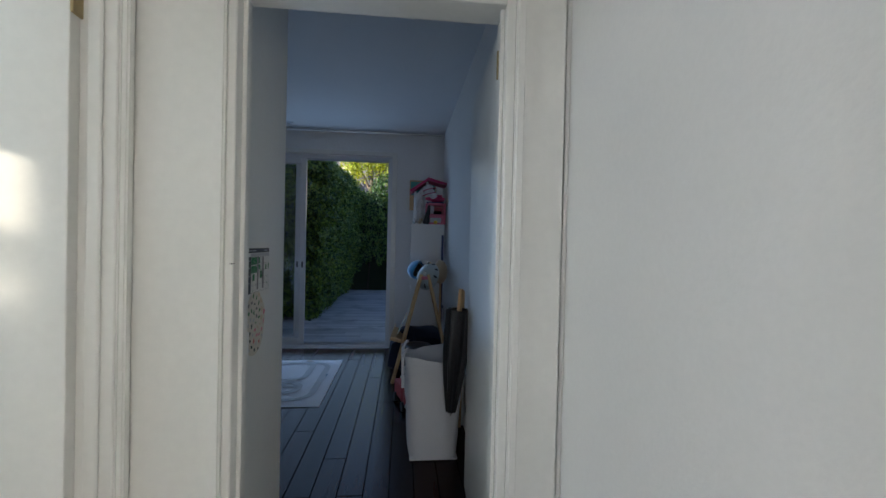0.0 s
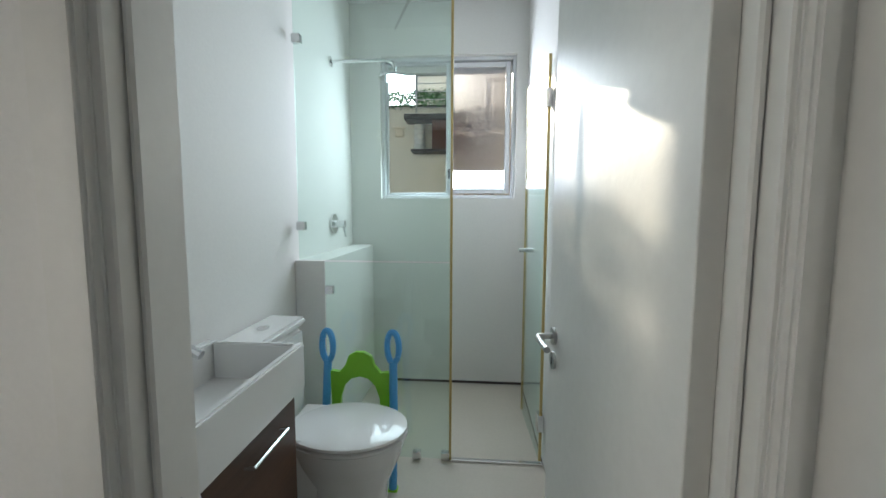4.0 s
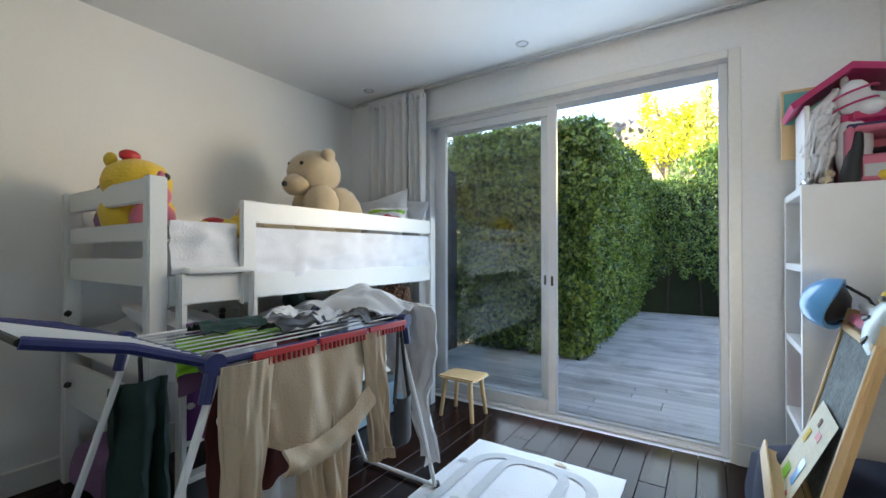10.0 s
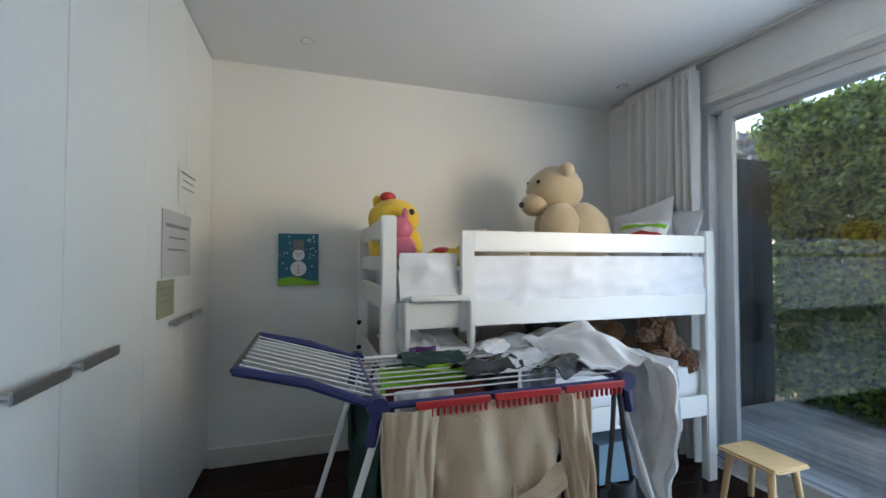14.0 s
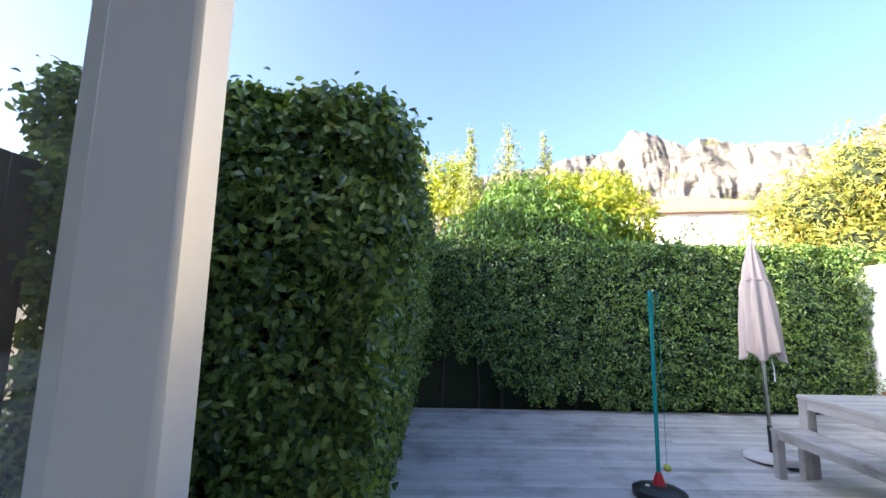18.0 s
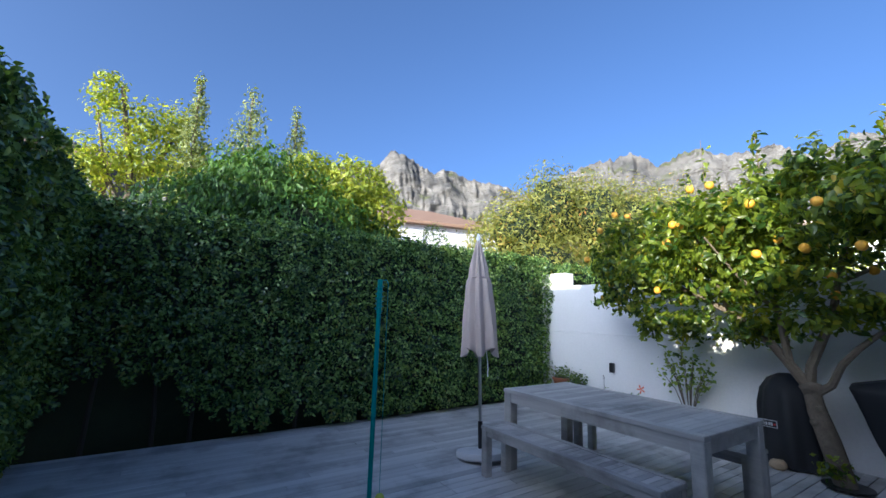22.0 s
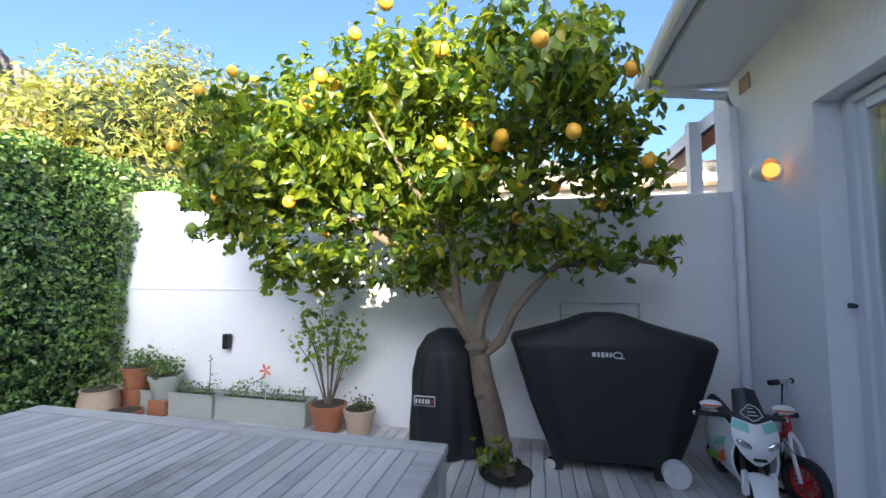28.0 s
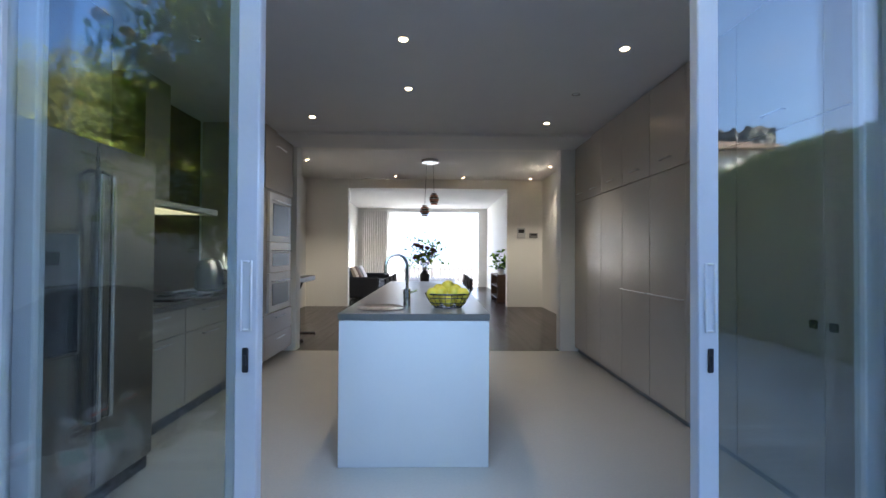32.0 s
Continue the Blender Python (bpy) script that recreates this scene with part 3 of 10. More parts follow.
BACK = hedge("hedge", -2.6, 6.22, 11.42, 12.6, 0.0, 2.56, 0.056, 3000, rng, ("-y", "+z"), M_HEDGE2, "long clipped hedge closing the back of the deck", 0.055, gappy)
hedge("hedge", 6.45, 9.5, 11.2, 12.6, 0.0, 2.5, 0.06, 900, rng, ("-y", "+z", "-x"), M_HEDGE2, "clipped hedge running on behind the garden wall", 0.06)
M_STEM = mat("dark_hedge_wood", (0.035, 0.028, 0.02), 0.85, vary=0.2, scale=9, bump=0.3)
for x in (-0.5, 0.1, 0.45, 1.6):
    bm = B()
    tube(bm, [(x, 11.62, -0.3), (x + random.uniform(-.04, .04), 11.6, 0.3), (x + random.uniform(-.12, .12), 11.7, 0.95)], [0.028, 0.024, 0.018], 6)
    part("stem", bm, M_STEM, BACK, "bare brown hedge stem", BACK.matrix_basis.inverted())
M_FENCE = mat("charcoal_fence_stain", (0.022, 0.024, 0.027), 0.55, vary=0.2, scale=5, bump=0.2, rand=0.4)
fence = thing("fence", pose(-2.62, 5.5, -0.3), "charcoal stained vertical board fence beside the house", "fence")
for k in range(11):
    b = B()
    box(b, 0.0, 0.022, k * 0.142, k * 0.142 + 0.139, 0.05, 2.55, 0.003)
    part("board", b, M_FENCE, fence)
for z in (0.5, 2.2):
    b = B()
    box(b, -0.06, -0.002, 0, 1.56, z, z + 0.09, 0.004)
    part("rail", b, M_FENCE, fence)

# neighbouring house beyond the fence; heights, gap and slant are set to shape sunlight
M_NEIGH = mat("cream_plaster", (0.80, 0.72, 0.60), 0.85, vary=0.05, bump=0.15, fine=30)
nb = thing("house_sun_block", pose(-6.5, 3, -0.34), "cream plastered neighbouring house beyond the fence", "house")
for y0, y1, top in ((-1.7, 0.7, 6.9), (3.6, 4.8, 5.85), (2.2, 3.6, 6.45), (0.7, 2.2, 5.05)):
    b = B()
    box(b, -2.0, 2.0, y0, y1, 0, top)
    for q in b.verts:
        q.co.y += (q.co.x - 2.0) * 0.364
    part("wall", b, M_NEIGH, nb)
for y0, y1 in ((3.6, 4.8),):
    b = B()
    prism(b, [(-2.1, 5.85), (2.08, 5.85), (2.08, 5.93), (-2.1, 5.93)], y0, y1, Matrix(((1, 0, 0, 0), (0.364, 0, 1, -0.728), (0, 1, 0, 0), (0, 0, 0, 1))))
    part("roof", b, M_ROOF, nb)
# unseen block added only to keep low sun off the back hedge
far = thing("house_sun_block", pose(-16.0, -0.45, -0.34), "tall cream plastered house standing further back", "house")
b = B()
box(b, -2.0, 2.0, 4.8, 9.0, 0, 8.64)
for q in b.verts:
    q.co.y += (q.co.x - 2.0) * 0.364
part("wall", b, M_NEIGH, far)
b = B()
box(b, -2.15, 2.12, 4.7, 9.1, 8.64, 8.8, 0.03)
for q in b.verts:
    q.co.y += (q.co.x - 2.0) * 0.364
part("roof", b, M_ROOF, far)
bm = B()
box(bm, -5.75, -5.5, -3.0, 3.2, -0.34, 2.72, 0.02)
setting("wall_boundary", bm, mat("pale_cream_plaster", (0.86, 0.81, 0.73), 0.85, vary=0.04, bump=0.15, fine=30), "sunlit cream boundary wall outside the bathroom window", "wall")
# ---- mountain ----
M_ROCK = bpy.data.materials.new("mountain_rock")
M_ROCK.use_nodes = True
nt, ns, lk, bs = links(M_ROCK)
tc, mp, n1, n2 = ns.new("ShaderNodeTexCoord"), ns.new("ShaderNodeMapping"), ns.new("ShaderNodeTexNoise"), ns.new("ShaderNodeTexNoise")
mp.inputs["Scale"].default_value = (0.012, 0.012, 0.02)
n1.inputs["Scale"].default_value, n1.inputs["Detail"].default_value = 1.0, 8
n2.inputs["Scale"].default_value, n2.inputs["Detail"].default_value = 0.011, 7
lk.new(tc.outputs["Object"], mp.inputs["Vector"]), lk.new(mp.outputs["Vector"], n1.inputs["Vector"]), lk.new(tc.outputs["Object"], n2.inputs["Vector"])
rp = ns.new("ShaderNodeValToRGB")
rp.color_ramp.elements[0].color, rp.color_ramp.elements[1].color = (0.055, 0.055, 0.057, 1), (0.185, 0.175, 0.16, 1)
rp.color_ramp.elements[0].position, rp.color_ramp.elements[1].position = 0.3, 0.68
lk.new(n1.outputs["Fac"], rp.inputs["Fac"])
r2 = ns.new("ShaderNodeValToRGB")
r2.color_ramp.elements[0].position, r2.color_ramp.elements[1].position = 0.5, 0.6
gm = ns.new("ShaderNodeMix")
gm.data_type = "RGBA"
gm.inputs["B"].default_value = (0.075, 0.085, 0.03, 1)
geo, sx, mm2, ml = ns.new("ShaderNodeNewGeometry"), ns.new("ShaderNodeSeparateXYZ"), ns.new("ShaderNodeMapRange"), ns.new("ShaderNodeMath")
lk.new(geo.outputs["Normal"], sx.inputs["Vector"])
mm2.inputs["From Min"].default_value, mm2.inputs["From Max"].default_value = 0.45, 0.75
lk.new(sx.outputs["Z"], mm2.inputs["Value"])
lk.new(n2.outputs["Fac"], r2.inputs["Fac"])
ml.operation = "MULTIPLY"
lk.new(r2.outputs["Color"], ml.inputs[0]), lk.new(mm2.outputs["Result"], ml.inputs[1])
lk.new(rp.outputs["Color"], gm.inputs["A"]), lk.new(ml.outputs[0], gm.inputs["Factor"])
lk.new(gm.outputs["Result"], bs.inputs["Base Color"])
bs.inputs["Roughness"].default_value = 0.95
n3, m3, b3 = ns.new("ShaderNodeTexNoise"), ns.new("ShaderNodeMapping"), ns.new("ShaderNodeBump")
m3.inputs["Scale"].default_value = (0.012, 0.012, 0.045)
n3.inputs["Scale"].default_value, n3.inputs["Detail"].default_value = 1.0, 9
lk.new(tc.outputs["Object"], m3.inputs["Vector"]), lk.new(m3.outputs["Vector"], n3.inputs["Vector"])
b3.inputs["Strength"].default_value, b3.inputs["Distance"].default_value = 1.0, 30.0
lk.new(n3.outputs["Fac"], b3.inputs["Height"]), lk.new(b3.outputs["Normal"], bs.inputs["Normal"])

RIDGE = [(-40, 14), (-10, 16.5), (5, 17.5), (16, 19.2), (20.8, 19.8), (23.5, 19.9), (25.5, 22.2), (28.5, 21.5), (31.4, 19.4), (34.6, 20.1), (37, 18.6), (41, 18.0), (45, 16.6),
         (48.7, 18.7), (53, 20.0), (59.2, 20.9), (61.9, 19.2), (65.8, 20.6), (69.2, 19.3), (73.9, 19.1), (76.2, 17.8), (79.8, 18.5), (84, 17.6), (97, 14.9), (106, 14.8), (120, 13), (140, 9)]
AZ, EL = np.array(RIDGE).T
na, nr = 1000, 64
az = np.linspace(-40, 140, na)
el = np.interp(az, AZ, EL)
ridge = np.tan(np.radians(el)) * 1500 + 1.5
vs = np.zeros((na, nr, 3))


def crag(x, y, z):
    return 1 - 2 * abs(noise.noise(Vector((x, y, z))))


for i in range(na):
    a, q = math.radians(az[i]), az[i]
    jag = 14 * crag(q * 0.8, 3, 0) + 8 * noise.noise(Vector((q * 2.9, 9, 0)))
    for j in range(nr):
        s = j / (nr - 1)
        # gullies and ribs lean across the face; ledges run along it
        w = q + 3.5 * s + 1.5 * noise.noise(Vector((q * 0.3, s * 3, 5.0)))
        rock = crag(w * 0.16, s * 1.6, 1.0) * 100 + crag(w * 0.45, s * 4.0, 4.0) * 46 + crag(w * 1.3, s * 9.0, 7.0) * 24 + noise.noise(Vector((w * 4.0, s * 14, 2.0))) * 16
        h = (0.52 * (s / 0.55) ** 1.15 if s < 0.55 else 0.52 + 0.48 * ((s - 0.55) / 0.45))
        ledge = math.sin(h * 60 + q * 0.35 + 2 * noise.noise(Vector((q * 0.5, 1, h * 4))))
        dist = 700 + 800 * (s / 0.55 * 0.8 if s < 0.55 else 0.8 + 0.2 * ((s - 0.55) / 0.45)) + (rock + 14 * ledge * (s > 0.5)) * (1 - 0.65 * s) * min(1, s * 4)
        vs[i, j] = (math.sin(a) * dist, math.cos(a) * dist, -5 + (ridge[i] + jag * s) * h)
idx = np.arange(na * nr).reshape(na, nr)
fs = np.stack([idx[:-1, :-1], idx[1:, :-1], idx[1:, 1:], idx[:-1, 1:]], -1).reshape(-1, 4)
tagged(link("backdrop_mountain", np_mesh("mountain", vs.reshape(-1, 3), fs), M_ROCK), "grey sandstone cliffs of a mountain range in low sun", "mountain", kind="structure")
bm = B()
box(bm, -0.02, 0.02, -0.03, 0.03, 0.0, 0.55, 0.004)
bmesh.ops.transform(bm, matrix=pose(-2.95, 6.2, 2.72, 0, -38, 0), verts=bm.verts[:])
setting("eave_strut", bm, M_FENCE, "dark strut under the end of the eaves", "strut")


# ---- frames, doors and windows ----
def frame_ring(bm, x0, x1, z0, z1, y0, y1, w, wb=None, r=0.004):
    """A rectangular frame in the xz plane, butted at the corners."""
    wb = w if wb is None else wb
    box(bm, x0, x0 + w, y0, y1, z0, z1, r), box(bm, x1 - w, x1, y0, y1, z0, z1, r)
    box(bm, x0 + w, x1 - w, y0, y1, z1 - w, z1, r), box(bm, x0 + w, x1 - w, y0, y1, z0, z0 + wb, r)


def sliding_leaf(name, parent, x0, x1, z0, z1, y0, y1, pull_x, pane_glass=None):
    """One glazed sliding leaf with its stiles, pane, recessed pull and lock."""
    b = B()
    frame_ring(b, x0, x1, z0, z1, y0, y1, 0.062, 0.085)
    leaf = part(name, b, M_ALU, parent, "white aluminium sliding leaf")
    b = B()
    ym = (y0 + y1) / 2
    box(b, x0 + 0.064, x1 - 0.064, ym - 0.004, ym + 0.004, z0 + 0.087, z1 - 0.064)
    pane = part("pane", b, pane_glass or M_GLASS, leaf, "clear reflecting glass pane")
    pane.visible_shadow = False
    if pull_x is not None:
        for yy, s in ((y0, -1), (y1, 1)):
            b = B()
            frame_ring(b, pull_x - 0.018, pull_x + 0.018, 1.06, 1.26, min(yy, yy + s * 0.006), max(yy, yy + s * 0.006), 0.008)
            part("pull", b, M_WHITE, leaf, "recessed white pull")
            b = B()
            box(b, pull_x - 0.009, pull_x + 0.009, min(yy, yy + s * 0.006), max(yy, yy + s * 0.006), 0.945, 1.015, 0.003)
            box(b, pull_x - 0.004, pull_x + 0.004, min(yy, yy + s * 0.012), max(yy, yy + s * 0.012), 0.965, 0.995, 0.002)
            part("lock", b, M_BLACK, leaf, "black sliding lock")
    return leaf


bed_door = thing("door_bedroom_slider", pose(0, 0, 0), "white aluminium sliding door to the deck, half open", "sliding door", kind="structure")
b = B()
frame_ring(b, -1.83, 0.31, 0.0, 2.285, 5.25, 5.38, 0.045, 0.03)
part("frame", b, M_ALU, bed_door)
sliding_leaf("leaf", bed_door, -1.785, -0.772, 0.03, 2.24, 5.33, 5.37, -0.803)
sliding_leaf("leaf", bed_door, -1.697, -0.697, 0.03, 2.24, 5.262, 5.302, -0.728)
b = B()
for y in (5.28, 5.35):
    box(b, -1.78, 0.26, y - 0.006, y + 0.006, 0.03, 0.042, 0.002)
part("track", b, M_STEEL, bed_door)
b = B()
box(b, -1.83, 0.309, 5.18, 5.2, 2.285, 2.335, 0.003)
box(b, 0.311, 0.37, 5.19, 5.2, 0.0, 2.335, 0.003)
setting("trim_bedroom_slider", b, M_TRIM, "white painted trim round the sliding door", "trim")

kit_door = thing("door_kitchen_slider", pose(0, 0, 0), "wide white sliding glass doors of the kitchen, standing open", "sliding door", kind="structure")
b = B()
frame_ring(b, 2.42, 5.22, 0.0, 2.36, 5.12, 5.30, 0.05, 0.02)
part("frame", b, M_ALU, kit_door)
b = B()
box(b, 5.22, 5.295, 5.15, 5.27, 0.0, 2.36)
part("jamb", b, M_ALU, kit_door)
sliding_leaf("leaf", kit_door, 4.385, 5.17, 0.02, 2.31, 5.24, 5.28, 4.416, M_COATED)
sliding_leaf("leaf", kit_door, 4.46, 5.165, 0.02, 2.31, 5.14, 5.18, None, M_COATED)
sliding_leaf("leaf", kit_door, 2.47, 3.13, 0.02, 2.31, 5.24, 5.28, 3.095, M_COATED)
sliding_leaf("leaf", kit_door, 2.47, 3.065, 0.02, 2.31, 5.14, 5.18, None, M_COATED)
b = B()
box(b, 5.225, 5.262, 5.31, 5.33, 1.17, 1.20, 0.004), cyl(b, (5.21, 5.32, 1.185), (5.245, 5.32, 1.185), 0.012, seg=10)
part("latch", b, M_BLACK, kit_door, "black rubber door stop")


def architrave(name, x0, x1, top, y, out, label):
    """A moulded door surround on a wall facing -y (out < 0) or +y."""
    bm = B()
    for w, d, e in ((0.256, 0.012, 0.0), (0.035, 0.026, 0.004)):
        for a, c in ((x0 - w, x0 - e), (x1 + e, min(x1 + w, 0.945))):
            box(bm, a, c, min(y, y + out * d), max(y, y + out * d), 0, min(top + w, top + 0.19), 0.006, 3)
        box(bm, x0 - e, x1 + e, min(y, y + out * d), max(y, y + out * d), top + e, min(top + w, top + 0.19) - 0.002, 0.004, 2)
    return setting(name, bm, M_TRIM, label, "trim")


architrave("trim_bedroom_door", -0.04, 0.78, 2.0, 1.5, -1, "white moulded surround of the bedroom doorway")
bm = B()
box(bm, -0.045, -0.02, 1.49, 1.61, 0, 2.0, 0.003), box(bm, 0.755, 0.785, 1.49, 1.61, 0, 2.0, 0.003), box(bm, -0.02, 0.755, 1.49, 1.61, 1.978, 2.0, 0.003)
box(bm, -0.02, -0.008, 1.535, 1.56, 0, 1.978, 0.002), box(bm, 0.743, 0.755, 1.515, 1.54, 0, 1.978, 0.002)
setting("trim_bedroom_jamb", bm, M_TRIM, "white painted door lining", "trim")
bm = B()
for w, d, e in ((0.085, 0.013, 0.0), (0.03, 0.024, 0.004)):
    for a, c in ((0.62 - w, 0.62 - e), (1.44 + e, min(1.44 + w, 1.497))):
        box(bm, -0.30, -0.30 + d, a, c, 0, 2.0 + w, 0.005, 3)
    box(bm, -0.30, -0.30 + d, 0.62 - e, 1.44 + e, 2.0 + e, 2.0 + w - 0.002, 0.005, 3)
box(bm, -0.425, -0.295, 0.61, 0.635, 0, 2.0, 0.003), box(bm, -0.425, -0.295, 1.432, 1.449, 0, 2.0, 0.003)
box(bm, -0.36, -0.325, 0.635, 0.648, 0, 2.0, 0.004), box(bm, -0.36, -0.325, 1.418, 1.431, 0, 2.0, 0.004)
setting("trim_bathroom_door", bm, M_TRIM, "white moulded surround of the bathroom doorway", "trim")
M_BRASS = mat("dull_brass", (0.42, 0.33, 0.18), 0.4, 0.9, vary=0.15, bump=0.1)


def plate(parent, name, cx, cy, cz, nx, label, material):
    b = B()
    box(b, cx - nx[0], cx + nx[0], cy - nx[1], cy + nx[1], cz - 0.045, cz + 0.045, 0.002)
    return part(name, b, material, parent, label)


def lever(parent, x, y, z, side, along):
    """A round-bar lever handle with its rose and keyhole rose."""
    b = B()
    cyl(b, (x, y, z), (x, y + side * 0.009, z), 0.026, seg=20)
    cyl(b, (x, y, z - 0.075), (x, y + side * 0.008, z - 0.075), 0.026, seg=20)
    part("rose", b, M_STEEL, parent, "brushed steel roses")
    b = B()
    tube(b, [(x, y, z), (x, y + side * 0.05, z), (x + along * 0.02, y + side * 0.056, z), (x + along * 0.125, y + side * 0.056, z)], 0.0095, 10)
    part("handle", b, M_STEEL, parent, "brushed steel lever handle")
    b = B()
    box(b, x - 0.003, x + 0.003, min(y + side * 0.004, y + side * 0.0085), max(y + side * 0.004, y + side * 0.0085), z - 0.087, z - 0.064)
    part("keyhole", b, M_BLACK, parent)


bath_door = thing("door_bathroom", pose(-0.385, 1.432, 0, 0, 0, 4.8), "flat white bathroom door standing open", "door", kind="structure")
b = B()
box(b, -0.715, 0, -0.04, 0, 0.008, 1.99, 0.002)
part("leaf", b, M_TRIM, bath_door)
lever(bath_door, -0.655, -0.04, 0.935, -1, 1)
lever(bath_door, -0.655, 0.0, 0.935, 1, 1)
for z in (0.25, 1.86):
    plate(bath_door, "hinge", 0.003, -0.02, z, (0.004, 0.02), "dull brass hinge", M_BRASS)
room_door = thing("door_bedroom", pose(0.758, 1.575, 0, 0, 0, -3), "flat white bedroom door opened against the side wall", "door", kind="structure")
b = B()
box(b, 0.0, 0.04, 0, 0.79, 0.008, 1.975, 0.002)
part("leaf", b, M_TRIM, room_door)
for z in (0.25, 1.83):
    plate(room_door, "hinge", -0.002, -0.006, z, (0.012, 0.005), "dull brass hinge", M_BRASS)
b = B()
for y, h in ((1.478, 0.004), (1.466, 0.002), (1.494, 0.003)):
    box(b, -0.0205, -0.0185, y - h, y + h, 1.186 - h * 0.5, 1.186 + h * 0.6, 0.001)
setting("keep_hole", b, M_BLACK, "chipped latch hole in the door lining", "latch hole")
b = B()
box(b, -0.38, -0.352, 0.635, 0.638, 0.68, 0.86, 0.001)
setting("strike_plate_bathroom", b, M_STEEL, "steel strike plate in the door lining", "strike plate")

# ---- bedroom ----
M_BED = mat("white_bed_paint", (0.76, 0.76, 0.74), 0.4, vary=0.03, scale=3, bump=0.05)
M_LINEN = mat("white_linen", (0.72, 0.72, 0.74), 0.85, vary=0.04, scale=5, bump=0.2, fine=120, sheen=0.2)
M_GREYLIN = mat("pale_grey_cotton", (0.62, 0.63, 0.66), 0.85, vary=0.06, scale=5, bump=0.2, fine=120)
M_BEIGE = mat("beige_jersey", (0.55, 0.43, 0.31), 0.9, vary=0.07, scale=6, bump=0.25, fine=150)
M_BEAR = mat("cream_plush", (0.55, 0.43, 0.28), 0.95, vary=0.12, scale=14, bump=0.25, fine=240, sheen=0.5)
M_BROWN = mat("brown_plush", (0.12, 0.045, 0.014), 0.95, vary=0.2, scale=14, bump=0.8, fine=90, sheen=0.4)
M_YELLOW = mat("yellow_plush", (0.78, 0.52, 0.05), 0.9, vary=0.08, bump=0.5, fine=80, sheen=0.3)
M_RED = mat("red_plastic", (0.48, 0.025, 0.03), 0.4, vary=0.08)
M_REDCL = mat("maroon_cloth", (0.11, 0.018, 0.014), 0.9, vary=0.12, bump=0.2, fine=120)
M_PINK = mat("pink_plastic", (0.62, 0.16, 0.24), 0.4, vary=0.06)
M_MAGENTA = mat("magenta_plastic", (0.45, 0.02, 0.12), 0.4, vary=0.06)
M_PURPLE = mat("mauve_plush", (0.30, 0.17, 0.32), 0.95, vary=0.12, bump=0.5)
M_GREENCL = mat("dark_green_nylon", (0.012, 0.045, 0.035), 0.6, vary=0.15, bump=0.2)
M_NAVY = mat("navy_plastic", (0.022, 0.028, 0.12), 0.35, vary=0.08)
M_PINE = wood("pale_pine", (0.50, 0.32, 0.15), (0.68, 0.47, 0.25), 2, 0.5, rand=0.2, bump=0.1)
M_BLUE = mat("sky_blue_shell", (0.10, 0.38, 0.75), 0.3, vary=0.04, coat=0.4)
M_GREEN = mat("leaf_green_plastic", (0.22, 0.52, 0.02), 0.4, vary=0.05)
M_LGREEN = mat("dark_green_ink", (0.015, 0.19, 0.06), 0.7, vary=0.35, scale=25, bump=0)
M_GREY = mat("grey_print", (0.22, 0.22, 0.22), 0.7, vary=0.1, bump=0)
M_LGREY = mat("pale_grey_print", (0.50, 0.51, 0.52), 0.8, vary=0.06, bump=0)
M_PAPER = mat("white_paper", (0.75, 0.75, 0.72), 0.7, vary=0.03, bump=0.02)
M_SILVER = mat("silver_shell", (0.45, 0.50, 0.50), 0.35, 0.4, vary=0.1)

# wardrobe along the passage-side wall
ward = thing("wardrobe", pose(-2.66, 1.6, 0), "white painted built-in wardrobe reaching the ceiling", "wardrobe")
b = B()
box(b, 0, 2.59, 0.004, 0.555, 0.0, 2.556)
part("carcass", b, M_WARD, ward)
edges = [0, 0.53, 1.05, 1.58, 2.11, 2.588]
for i in range(5):
    b = B()
    box(b, edges[i] + 0.002, edges[i + 1] - 0.002, 0.557, 0.577, 0.06, 2.55, 0.002)
    d = part("door", b, M_WARD, ward)
    hx = {0: 0.30, 1: 0.55, 2: 1.33, 3: 1.60, 4: 2.13}[i]
    b = B()
    box(b, hx, hx + 0.22, 0.602, 0.61, 0.99, 1.022, 0.003, 2)
    for q in (hx + 0.02, hx + 0.20):
        cyl(b, (q, 0.575, 1.006), (q, 0.605, 1.006), 0.006, seg=8)
    part("handle", b, M_STEEL, d, "flat brushed steel bar handle")
# joints
bm = B()
box(bm, 0.899, 0.92, 2.4, 4.66, 0, 0.12, 0.004), box(bm, -2.66, -2.64, 2.19, 5.2, 0, 0.12, 0.004)
box(bm, 0.335, 0.899, 5.18, 5.2, 0, 0.12, 0.004), box(bm, -2.64, -1.83, 5.18, 5.2, 0, 0.12, 0.004)
setting("baseboard", bm, M_TRIM, "white painted skirting", "baseboard")
bm = B()
tube(bm, [(-2.5, 5.10, 2.535), (0.9, 5.10, 2.535)], 0.009, 8)
tube(bm, [(-2.5, 5.165, 2.548), (0.9, 5.165, 2.548)], 0.006, 8)
solo("curtain_rail", bm, M_STEEL, Matrix(), "thin grey curtain rail fixed under the ceiling", "curtain rail")


